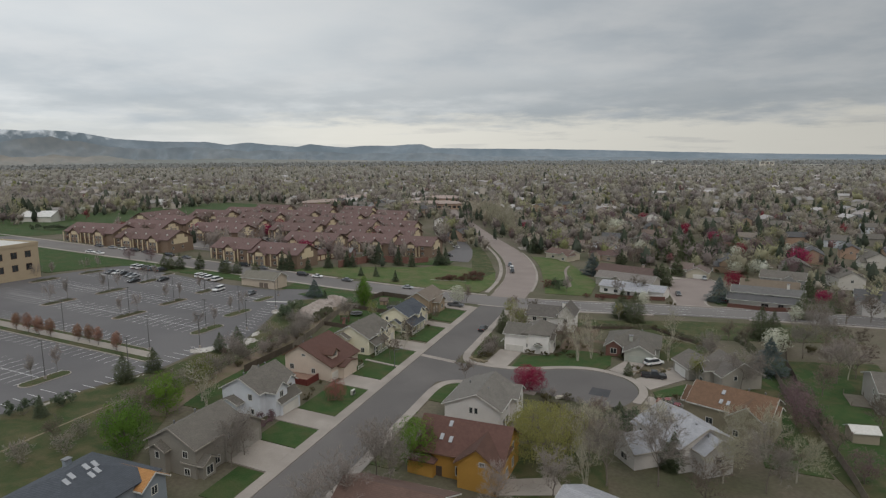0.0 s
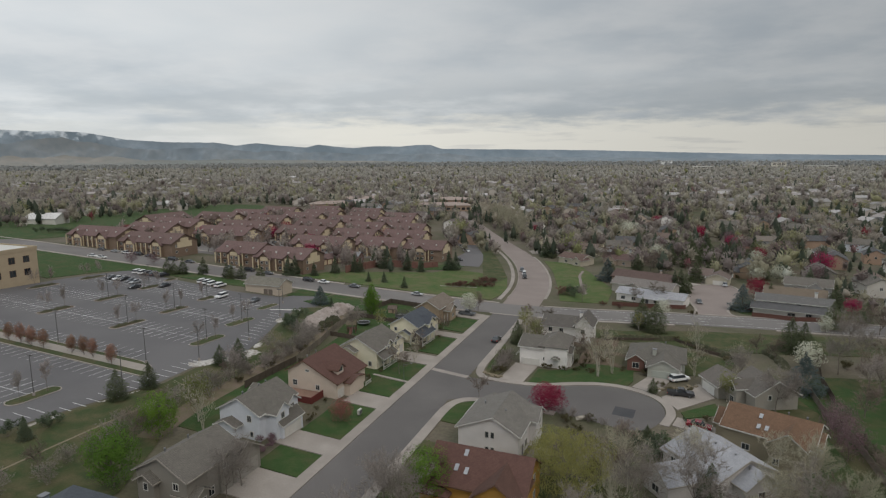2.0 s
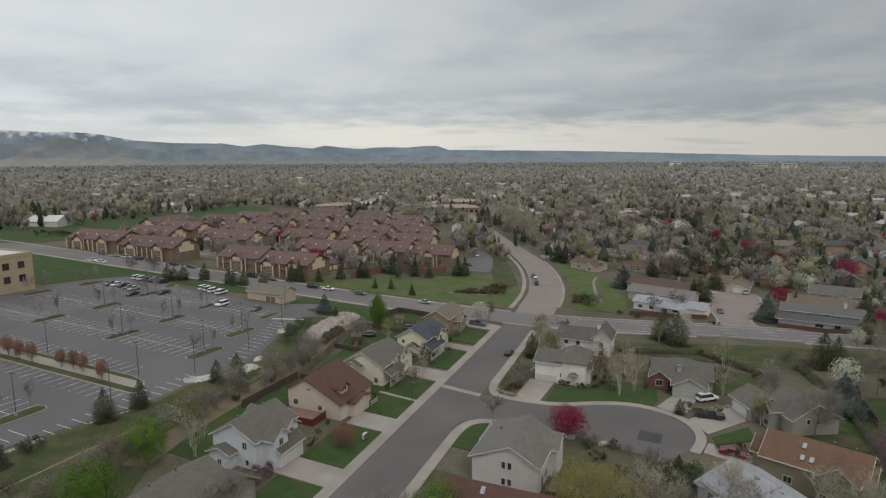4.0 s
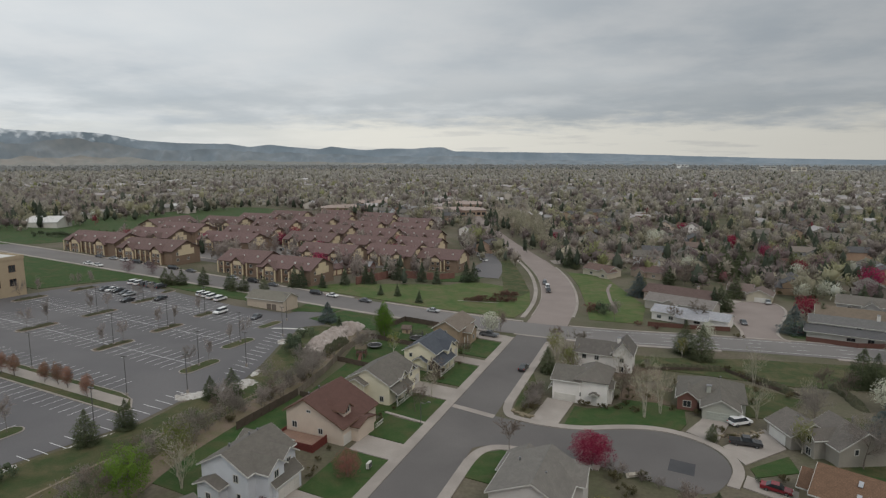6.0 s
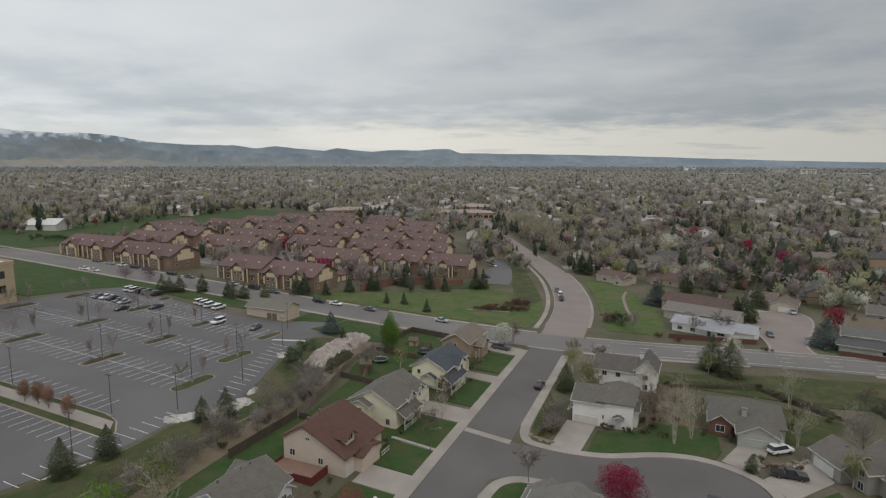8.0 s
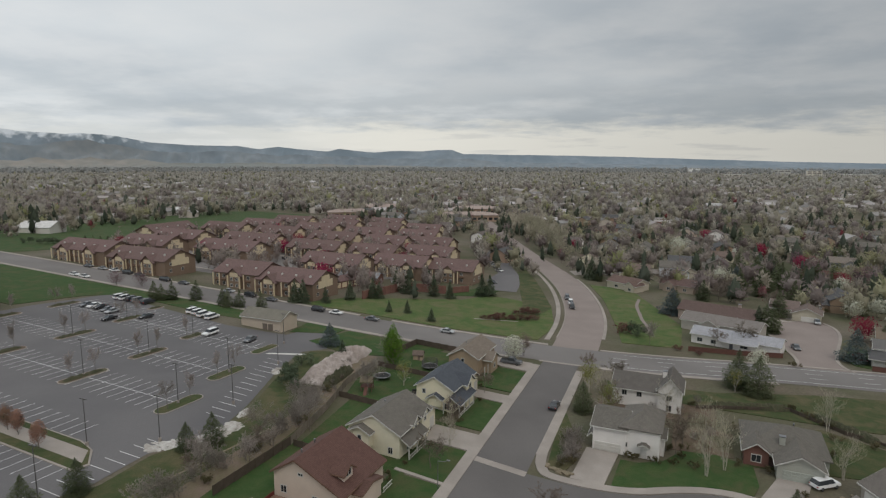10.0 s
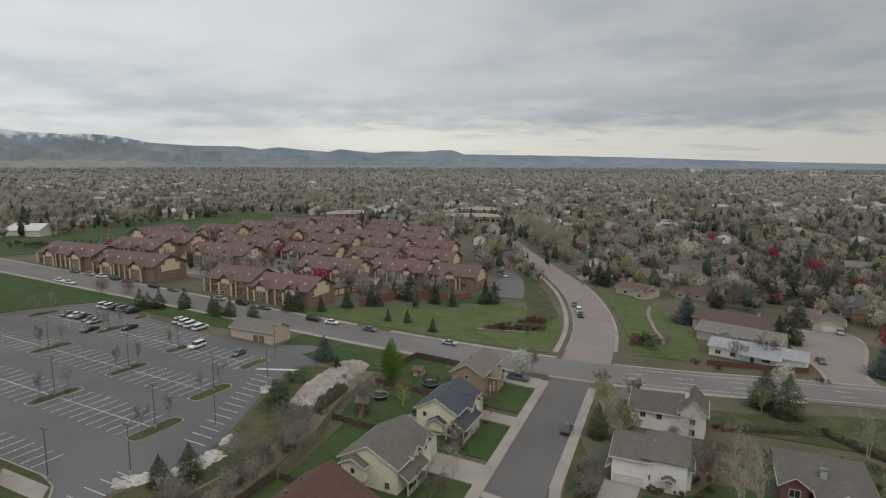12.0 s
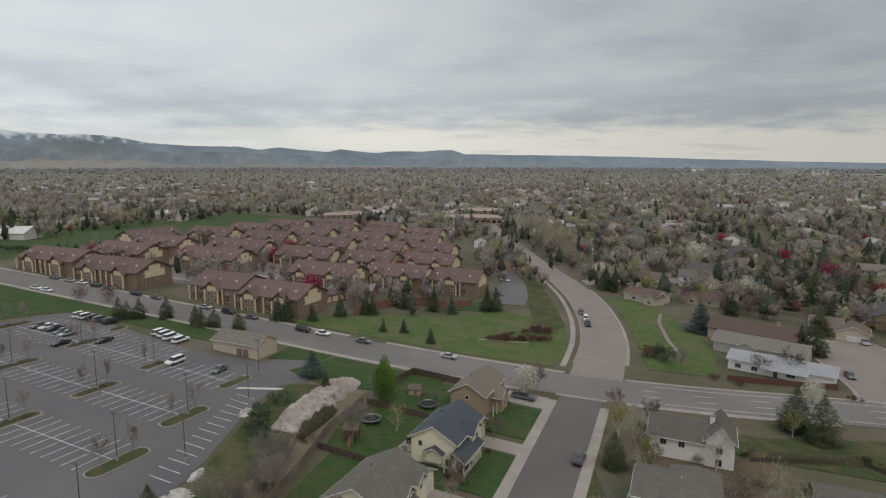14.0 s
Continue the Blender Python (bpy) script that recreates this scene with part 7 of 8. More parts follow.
# ---- vehicles ----
def car(label, u, v, turn, rgb, kind="sedan"):
    """A parked vehicle, nose at -y: body, cabin glass, four wheels, lamps."""
    t = thing("car" if kind != "pickup" else "pickup_truck", stand(u, v, turn, 0.03), label, "car", "parked vehicles")
    L, W, H = {"sedan": (4.7, 1.8, 1.42), "suv": (4.9, 1.95, 1.75), "pickup": (5.7, 2.0, 1.85), "van": (5.1, 2.0, 1.85)}[kind]
    hood = 0.95 if kind != "sedan" else 0.85
    if kind == "sedan":
        prof = [(-L / 2, 0.35), (-L / 2, 0.68), (-L / 2 + 0.2, 0.78), (-L * 0.22, hood), (L * 0.30, 0.98), (L / 2 - 0.1, 0.95), (L / 2, 0.8), (L / 2, 0.38)]
        cab = [(-L * 0.24, hood - 0.02), (-L * 0.08, H), (L * 0.16, H), (L * 0.33, 0.96)]
    elif kind == "pickup":
        prof = [(-L / 2, 0.45), (-L / 2, 0.95), (-L / 2 + 0.15, 1.08), (-L * 0.2, 1.15), (L * 0.12, 1.15), (L / 2, 1.12), (L / 2, 0.5)]
        cab = [(-L * 0.22, 1.13), (-L * 0.12, H), (L * 0.10, H), (L * 0.13, 1.13)]
    else:
        prof = [(-L / 2, 0.42), (-L / 2, 0.85), (-L / 2 + 0.15, 0.98), (-L * 0.24, 1.06), (L / 2 - 0.05, 1.08), (L / 2, 0.9), (L / 2, 0.45)]
        cab = [(-L * 0.27, 1.04), (-L * 0.14, H), (L * 0.42, H), (L * 0.485, 1.06)]

    def extrude(profile, w0, w1):
        bm = bmesh.new()
        zs = [z for _, z in profile]
        lo, hi = min(zs), max(zs)

        def half(z):
            return (w0 + (w1 - w0) * (z - lo) / (hi - lo)) / 2

        a = [bm.verts.new((-half(z), y, z)) for y, z in profile]
        b = [bm.verts.new((half(z), y, z)) for y, z in profile]
        bm.faces.new(a)
        bm.faces.new(b[::-1])
        for i in range(len(profile)):
            j = (i + 1) % len(profile)
            bm.faces.new((a[j], a[i], b[i], b[j]))
        bmesh.ops.recalc_face_normals(bm, faces=bm.faces[:])
        return bm

    bm = extrude(prof, W, W * 0.94)
    bmesh.ops.bevel(bm, geom=bm.edges[:], offset=0.05, segments=2, affect="EDGES")
    part("body", bm, car_paint(rgb), t)
    glass = part("cabin_glass", extrude(cab, W * 0.92, W * 0.74), M["glass"], t)
    ys = [y for y, z in cab if z == H]
    part("roof_panel", box(-W * 0.37, W * 0.37, ys[0] - 0.05, ys[1] + 0.05, H - 0.02, H + 0.05, 0.03), car_paint(rgb), t)
    if kind == "pickup":
        part("cargo_bed", box(-W * 0.4, W * 0.4, L * 0.16, L * 0.48, 1.1, 1.16), M["tyre"], t)
    for sx in (-1, 1):
        for y in (-L * 0.31, L * 0.30):
            bm = bmesh.new()
            tube(bm, (sx * (W / 2 - 0.22), y, 0.33), (sx * (W / 2 + 0.01), y, 0.33), 0.34, 0.34, 14)
            wheel = part("wheel", bm, M["tyre"], t)
            bm = bmesh.new()
            tube(bm, (sx * (W / 2), y, 0.33), (sx * (W / 2 + 0.025), y, 0.33), 0.2, 0.18, 10)
            part("rim", bm, M["metal"], wheel)
        part("headlight", box(sx * W * 0.36 - 0.2, sx * W * 0.36 + 0.2, -L / 2 - 0.02, -L / 2 + 0.1, 0.6, 0.75), M["trim_white"], t)
        part("tail_light", box(sx * W * 0.4 - 0.14, sx * W * 0.4 + 0.14, L / 2 - 0.08, L / 2 + 0.02, 0.72, 0.9), M["lamp_red"], t)
    return t


CW, CB, CG, CS, CR = (0.72, 0.72, 0.72), (0.03, 0.03, 0.033), (0.12, 0.125, 0.135), (0.36, 0.37, 0.38), (0.18, 0.016, 0.024)
WORDS = {CW: "white", CB: "black", CG: "dark grey", CS: "silver", CR: "dark red"}


def park(u, v, turn, rgb, kind="sedan", where="parked on the asphalt lot"):
    words = {"sedan": "sedan", "suv": "sport utility car", "pickup": "pickup truck", "van": "van"}[kind]
    return car(f"{WORDS[rgb]} {words} {where}", u, v, turn, rgb, kind)


park(30, 7.4, 180, CB, "sedan", "parked at the street kerb")
park(17.6, 56.6, 130, CW, "suv", "parked on a concrete driveway")
park(7.6, 57.0, 95, CB, "pickup", "parked on a concrete driveway")
park(-8.5, 60.5, 80, CR, "sedan", "parked on a concrete driveway")
park(53.5, -10, 90, CG, "pickup", "parked in a driveway beside the tan house")
park(29, -92, 0, CW, "suv")
park(30.5, -79, 10, CG, "sedan")
park(31, -120.3, 0, CB, "sedan")
for q in ((44, -114.5, CW), (43.6, -111.8, CW), (42.6, -108.6, CW), (42, -104.5, CW)):
    park(q[0], q[1], 180, q[2], "suv")
for q in ((30.3, -146.4, CG), (30.9, -143.6, CW), (31.0, -140.6, CB), (30.2, -136.3, CG), (29.6, -133.4, CS)):
    park(q[0], q[1], 0, q[2])
park(23.5, -126.8, 0, CB, "sedan")
for q in ((43.4, -147.7, CW), (43.5, -145.0, CW), (43.6, -141.9, CB), (43.6, -139, CG), (43.9, -135, CB)):
    park(q[0], q[1], 180, q[2], "suv")
for q in ((158, -52, CB), (191, -60, CW), (197, -63, CG), (203, -66, CW), (210, -69, CS)):
    park(q[0], q[1], 60, q[2], "sedan", "parked in the small lot by the apartments")
for q in ((73.3, -116, CB), (72.8, -106, CG), (70.6, -84, CB), (70.8, -77, CW), (71, -63, CG), (72.2, -36.5, CS), (74, -127, CS), (74, -150, CG), (74, -160, CB), (74.5, -175, CG), (74.5, -182, CB), (74.5, -190, CW), (74.5, -197, CS), (74.5, -206, CG), (59.8, -193.5, CW), (59.6, -187.4, CW)):
    park(q[0] - 1.2, q[1], 90, q[2], "suv" if q[2] == CB else "sedan", "parked along the through street")
for q in ((129, -9.6, CB), (136, -11.6, CW), (145, -15, CG)):
    park(q[0], q[1], 16, q[2], "suv", "parked along the winding street")
for q in ((128, -86, CW), (131, -88, CS), (140, -205, CW), (143, -209, CS), (104, -150, CW), (104.5, -156, CG), (98, -203, CB), (98, -209, CW), (108, -140, CS), (140, -150, CW), (146, -160, CB), (143, -112, CW), (139, -108, CR), (178, -180, CW), (180, -172, CG), (215, -160, CW), (213, -190, CS)):
    park(q[0], q[1], 60, q[2], "sedan", "parked by the apartments")
park(108, 62.6, 8, CG, "sedan", "parked in the cul-de-sac")
park(104, 78, 10, CR, "pickup", "parked at the street corner")
park(147, 73.5, 0, CS, "suv", "parked before a garage")

def heap(name, label, line, width, height, material, seed, category, rough=0.3, stray=0.7):
    """A lumpy ridge of loose material along a line of (u, v)."""
    verts, faces, n = [], [], 15
    for i, (u, v) in enumerate(line):
        k = i / (len(line) - 1)
        q = Vector(line[min(i + 1, len(line) - 1)]) - Vector(line[max(i - 1, 0)])
        q = Vector((-q.y, q.x)).normalized()
        env = min(1.0, 5 * k, 5 * (1 - k)) ** 0.5
        for j in range(n):
            s = (j / (n - 1) - 0.5) * 2
            wide = 1 + stray * noise.noise((u * 0.45, v * 0.45, seed + (3 if s > 0 else 0)))
            a, b = u + q.x * s * wide * width / 2 * (0.6 + 0.4 * env), v + q.y * s * wide * width / 2 * (0.6 + 0.4 * env)
            h = height * env * (1 - s * s) ** 0.7 * (1 + 0.45 * noise.noise((a * 0.6, b * 0.6, seed)) + rough * noise.noise((a * 1.7, b * 1.7, seed)) + 0.16 * noise.noise((a * 4.1, b * 4.1, seed))) - 0.15
            verts.append(uv(a, b, h))
    for i in range(len(line) - 1):
        for j in range(n - 1):
            a = i * n + j
            faces.append((a, a + 1, a + n + 1, a + n))
    ob = from_lists(name, verts, faces, material)
    return tagged(ob, label, category)


def dense(line, n=24):
    out = []
    for i in range(n + 1):
        k = i / n * (len(line) - 1)
        j = min(int(k), len(line) - 2)
        out.append(tuple(Vector(line[j]).lerp(Vector(line[j + 1]), k - j)))
    return out


M["hedge"] = surface("hedge", (0.055, 0.062, 0.034), (0.10, 0.092, 0.056), 0.9, 1.0, (0.03, 0.032, 0.02), 6.0, 1.0)
# ---- parking lot furniture ----
def island(u0, u1, v, w=3.0, bed="lawn_dry", trees=2):
    n = 8
    r = w / 2
    out = [(u1 - r + r * math.sin(a), v + r * math.cos(a)) for a in [math.pi * k / n for k in range(n + 1)]]
    out += [(u0 + r - r * math.sin(a), v - r * math.cos(a)) for a in [math.pi * k / n for k in range(n + 1)]]
    p = uv((u0 + u1) / 2, v)
    t = thing("parking_island", Matrix.Translation(p), "kerbed planting island with dry grass in the parking lot", "kerbed island", "parking islands")
    k = sheet("kerb", out, 0.13, M["concrete"], 0.2, parent=t)
    mid = Vector(((u0 + u1) / 2, v))
    inner = [((q[0] - mid.x) * (1 - 0.5 / (u1 - u0)) + mid.x, (q[1] - mid.y) * (1 - 0.4 / w) + mid.y) for q in out]
    b = sheet("planting_bed", inner, 0.15, M[bed], parent=t)
    for o in (k, b):
        o.matrix_parent_inverse = t.matrix_basis.inverted()
    for i in range(trees):
        plant("sapling", u0 + (u1 - u0) * (0.25 + 0.5 * i), v, 6.0)
    if bed == "mulch":
        heap("low_hedge", "low dark juniper ground cover on a parking island", dense([(u0 + 0.7, v), (u1 - 0.7, v)], 16), w - 0.9, 0.75, M["hedge"], u0, "hedge")


island(-15.8, -4.2, -90.5, bed="mulch")
island(-16, -4.4, -61, 3.4)
island(2.8, 14, -92.2, bed="mulch")
island(2.6, 13.8, -66, 3.4)
island(21.2, 29.2, -95, bed="mulch", trees=1)
island(22.4, 32, -71, trees=0)
island(3, 14.7, -120.7, bed="mulch")
island(22.3, 33, -123.5, bed="mulch")
island(-15.8, -4.2, -120.5, bed="mulch")
island(-60.5, -49.5, -63, 3.4)
island(3, 14.5, -153.5, bed="mulch")
island(22.3, 33, -153.5, bed="mulch")
island(38, 44, -128, 2.4, bed="mulch", trees=0)
t = thing("median", Matrix.Translation(uv(-34, -90)), "long planted median with a concrete walk across the lot", "median")
for o in (sheet("kerb", [(-30.2, -152), (-30.2, -62), (-31.5, -57.5), (-35, -53.5), (-37.6, -54), (-37.4, -152)], 0.13, M["concrete"], 0.2, parent=t),
          sheet("planting_bed", [(-30.5, -152), (-30.5, -62.2), (-31.6, -58), (-34.9, -54), (-37.2, -54.6), (-37.1, -152)], 0.15, M["lawn_dry"], parent=t),
          sheet("walk", [(-31.9, -152), (-32.0, -58.0), (-35.2, -55.0), (-35.2, -152)], 0.17, M["concrete"], parent=t)):
    o.matrix_parent_inverse = t.matrix_basis.inverted()

POLE = []


def light_pole(u, v, h=8.5):
    if POLE:
        return copy_thing(POLE[0], stand(u, v, 0))
    t = thing("parking_lamp", stand(u, v, 0), "dark metal parking lot lamp post", "lamp post", "parking lamps")
    bm = bmesh.new()
    tube(bm, (0, 0, -0.2), (0, 0, h), 0.10, 0.06, 8)
    part("pole", bm, M["pole_dark"], t)
    bm = bmesh.new()
    tube(bm, (0, 0, -0.3), (0, 0, 0.7), 0.28, 0.28, 10)
    part("base", bm, M["concrete"], t)
    for s in (-1, 1):
        part("lamp_head", box(s * 0.45 - 0.3, s * 0.45 + 0.3, -0.18, 0.18, h - 0.05, h + 0.12, 0.03), M["pole_dark"], t)
    POLE.append(t)


for q in ((9, -66), (-10, -61.5), (8.5, -92), (-10, -90.5), (26, -95.5), (8, -120.5), (27, -123.5), (-4.5, -52), (20, -60.5), (-30.8, -60), (-30.8, -90), (-45, -50.5), (-55, -63), (-23.5, -51), (34, -70)):
    light_pole(*q)

# the small building and the office by the lot
house("small tan utility building with brown-grey roof beside the lot", 45.8, -85, 0, [("gable", -7.6, 7.4, -3.8, 3.8, 3.4, 1.9, "x")], (0.50, 0.42, 0.34), (0.185, 0.172, 0.142),
      doors=[("door", "f", -3.8, 1.5, -0.2, 1.8, 2.1, (0.16, 0.13, 0.11)), ("door", "f", -3.8, 3.6, -0.2, 1.8, 2.1, (0.16, 0.13, 0.11))], group="")
office = thing("office_building", stand(-9, -180), "tan flat-roofed office building with dark square windows", "building")
part("wall", box(-20, 20, -21, 21, -2, 11.2, 0.05), wall_mat((0.42, 0.34, 0.235)), office)
part("roof", box(-19.4, 19.4, -20.4, 20.4, 11.2, 11.5), M["trim_white"], office)
part("parapet", box(-20.15, 20.15, 20.85, 21.15, 10.7, 11.9), wall_mat((0.42, 0.34, 0.235)), office)
part("parapet", box(19.85, 20.15, -21.15, 20.84, 10.7, 11.9), wall_mat((0.42, 0.34, 0.235)), office)
for z in (2.0, 6.6):
    for y in (-18, -13, -8, -3, 2, 7, 12, 17):
        window(office, "r", 20, y, z, 2.2, 2.4, "trim_brown")
    for x in (-16, -11, -6, -1, 4, 9, 14):
        window(office, "f", -21, x, z, 2.2, 2.4, "trim_brown")

# ---- heap of rubble and dirty snow by the lot ----
heap("rubble_mound", "long mound of pinkish-tan rubble behind the gardens", dense([(12.5, -45.5), (22, -47.3), (33, -48.6), (43, -49.3)], 90), 7.6, 2.2, M["rubble"], 3, "rubble heap", 0.4, 0.3)
for line, w, h, seed in (([(-27.5, -50.6), (-24, -49), (-20.8, -47.4)], 4.2, 0.6, 5), ([(-21.5, -46), (-17, -44.4), (-13, -44.6), (-10.3, -45.6)], 5.0, 0.8, 6), ([(-9.2, -46.2), (-4.5, -48)], 2.2, 0.6, 7), ([(13.5, -56.6), (18, -58.6)], 2.6, 0.8, 8), ([(-66, -51.2), (-57, -50.4)], 1.6, 0.5, 9), ([(-52, -49.6), (-42, -47.4)], 1.3, 0.4, 10)):
    heap("snow_mound", "old dirty snow heap melting at the lot edge", dense(line, 44), w, h * 0.5, M["snow_pile"], seed, "snow heap", 1.1)
sheet("gutter", [(24.2, -68.3), (25.4, -68), (31.6, -57), (30.4, -56.4)], 0.02, M["trim_white"], label="bright concrete gutter across the lot entrance", category="gutter")

# ---- town houses beyond, all gabled ----
SMALL = []


def town_house(u, v, turn):
    k = tree_rnd.randrange(10)
    if len(SMALL) <= k:
        k = len(SMALL)
        wall = [(0.50, 0.47, 0.43), CREAM, TAN, TAUPE, (0.30, 0.30, 0.31), (0.38, 0.26, 0.19), BLUEW, (0.42, 0.36, 0.29), WHITE, PINK][k]
        roof = [R_GREY, (0.18, 0.135, 0.115), R_DARK, R_GREY, (0.20, 0.17, 0.145), R_DARK, R_GREY, R_BROWN, (0.15, 0.125, 0.115), R_GREY][k]
        two = k % 3 != 1
        e = 5.0 if two else 2.9
        vol = [("gable", -7, 7, -5, 5, e, 2.6, "x"), ("gable", 1.0, 6.6, -7.5, 0, e - (1.9 if two else 0.3), 1.9, "y")]
        ws = [("f", -5, -4.5, e - 2.0, 1.4, 1.3), ("f", -5, -1.8, e - 2.0, 1.4, 1.3), ("l", -7, 0, e - 2.0, 1.2, 1.3)]
        h = house(["white", "cream", "tan", "taupe", "grey", "brown", "pale blue", "beige", "white", "pinkish beige"][k] + " suburban house with a shingle gable roof and garage", u, v, turn, vol, wall, roof, wins=ws,
                  doors=[("garage_door", "f", -7.5, 3.8, -0.1, 4.6, 2.1, GDOOR)], group="houses of the town", trim=None)
        SMALL.append(h)
        return h
    return copy_thing(SMALL[k], stand(u, v, turn))


town = random.Random(5)
for i in range(28):
    for j in range(32):
        u, v = 100 + i * 25 + town.uniform(-5, 5), -330 + j * 22 + town.uniform(-4, 4)
        if i % 3 == 1 or j % 7 == 4 or town.random() < 0.3:
            continue
        p = uv(u, v)
        bearing = math.degrees(math.atan2(p.x + 6, p.y - 30))
        if built_over(u, v) or not -40 < bearing < 44 or p.length > 640 or not clear_of(WINDING, u, v, 20) or (v < -300 and u < 420 and town.random() < 0.85) or (u < 215 and v < 75):
            continue
        town_house(u, v, town.choice((0, 180, 90, -90)) + town.uniform(-12, 12))


def far_houses(count, near, far, seed):
    rnd = random.Random(seed)
    wv, wf, rv, rf = [], [], [], []
    for _ in range(count):
        r = math.sqrt(near * near + (far * far - near * near) * rnd.random())
        b = radians(rnd.uniform(-42, 44))
        x, y = r * math.sin(b), r * math.cos(b)
        d = Vector((x, y)) - ORIGIN
        if built_over(d.dot(U_DIR), d.dot(V_DIR)) or (d.dot(V_DIR) < -330 and r < 1000 and rnd.random() < 0.75):
            continue
        z, a = gz(x, y), rnd.choice((0, 1.57)) + rnd.uniform(-0.2, 0.2)
        w, d, e, rise = rnd.uniform(6, 9), rnd.uniform(5, 6), rnd.uniform(3.5, 6.5), rnd.uniform(1.8, 2.8)
        ca, sa = math.cos(a), math.sin(a)

        def P(px, py, pz):
            return (x + px * ca - py * sa, y + px * sa + py * ca, z + pz)

        k = len(wv)
        wv += [P(-w, -d, -1), P(w, -d, -1), P(w, d, -1), P(-w, d, -1), P(-w, -d, e), P(w, -d, e), P(w, d, e), P(-w, d, e), P(-w, 0, e + rise), P(w, 0, e + rise)]
        wf += [(k, k + 1, k + 5, k + 4), (k + 2, k + 3, k + 7, k + 6), (k + 1, k + 2, k + 6, k + 9, k + 5), (k + 3, k, k + 4, k + 8, k + 7)]
        k = len(rv)
        w += 0.5
        rv += [P(-w, -d - 0.6, e - 0.2), P(w, -d - 0.6, e - 0.2), P(w, 0, e + rise + 0.15), P(-w, 0, e + rise + 0.15), P(w, d + 0.6, e - 0.2), P(-w, d + 0.6, e - 0.2)]
        rf += [(k, k + 1, k + 2, k + 3), (k + 3, k + 2, k + 4, k + 5)]
    tagged(from_lists("far_house_walls", wv, wf, M["far_wall"]), "pale walls of far-off town houses", "houses", kind="stuff")
    tagged(from_lists("far_house_roofs", rv, rf, M["far_roof"]), "grey and brown roofs of far-off town houses", "houses", kind="stuff")


M["far_wall"] = surface("far_wall", (0.40, 0.35, 0.30), (0.52, 0.49, 0.45), 0.02, 0.9, None, 5, 0, vary=0.35, island=True)
M["far_roof"] = surface("far_roof", (0.22, 0.195, 0.18), (0.34, 0.33, 0.325), 0.02, 0.9, None, 5, 0, vary=0.4, island=True)
far_houses(900, 560, 1500, 3)
far_houses(1000, 1500, 3300, 4)

# ---- fences, trampolines and garden things ----
FENCE = {}


def fence(line, label, wood="fence_wood", h=1.7):
    """A plank fence along a line of (u, v): posts and panels."""
    p0 = uv(*line[0])
    t = thing("fence", Matrix.Translation(p0), label, "fence")
    for a, b in zip(line, line[1:]):
        a, b = Vector(a), Vector(b)
        n = max(1, round((b - a).length / 2.4))
        for k in range(n):
            p, q = uv(*a.lerp(b, k / n)) - p0, uv(*a.lerp(b, (k + 1) / n)) - p0
            d = q - p
            m = Matrix.LocRotScale(p, Euler((0, 0, math.atan2(d.y, d.x))), None)
            key = (wood, h)
            if key not in FENCE:
                pn = part("fence_panel", box(0.06, 2.36, -0.02, 0.02, 0.05, h), M[wood], t)
                ps = part("fence_post", box(-0.06, 0.06, -0.06, 0.06, -0.6, h + 0.08), M[wood], t)
                FENCE[key] = (pn.data, ps.data)
            else:
                pn, ps = new("fence_panel", FENCE[key][0]), new("fence_post", FENCE[key][1])
                pn.parent = ps.parent = t
            pn.matrix_basis = m @ Matrix.Diagonal((d.xy.length / 2.42, 1, 1, 1)) if n else m
            ps.matrix_basis = m
    return t


fence([(54.2, -24), (54.6, -39), (40, -40), (33, -36)], "dark weathered plank fence round a back garden", "fence_dark")
fence([(-13, -30.5), (3, -34), (18, -38.5), (32, -39.5)], "weathered wooden fence behind the gardens")
fence([(-32, -30), (-13, -30.5)], "dark weathered plank fence behind the gardens", "fence_dark")
fence([(-13, -12), (-13, -30)], "dark weathered plank fence between gardens", "fence_dark", 1.35)
fence([(10, -14), (10.5, -36)], "dark weathered plank fence between gardens", "fence_dark", 1.35)
fence([(32, -20), (32.5, -39)], "dark weathered plank fence between gardens", "fence_dark", 1.35)
fence([(44.5, 36), (52.0, 55), (43.4, 64), (39, 72)], "low dark plank fence along the grass verge", "fence_dark", 0.9)
for line, wide in (([(46, 37.5), (50, 47), (52.6, 56)], 1.8), ([(51.4, 58), (45.5, 64.5), (39.9, 70.4)], 2.2), ([(52.9, 78.2), (45, 80.5), (36.3, 82.4)], 2.6), ([(0.5, 88.4), (-6, 89.3), (-14, 90.2)], 2.0)):
    heap("hedge", "clipped dark brown-green hedge on a mulched bed", dense(line, 40), wide, 1.5, M["hedge"], wide * 7, "hedge")
fence([(21, 84), (8, 84.6), (-4, 87), (-30, 88.5), (-60, 89)], "weathered wooden fence between gardens")
fence([(58, 88), (44, 90), (30, 88), (16, 88)], "dark weathered plank fence behind the spruce", "fence_dark")
fence([(90.5, 33), (92.5, 46), (95.5, 58)], "rust-red wooden fence along the through street", "wood_red", 1.5)
fence([(94, 79), (92.5, 92), (97, 106)], "rust-red wooden fence on a sloping lawn", "wood_red", 1.5)


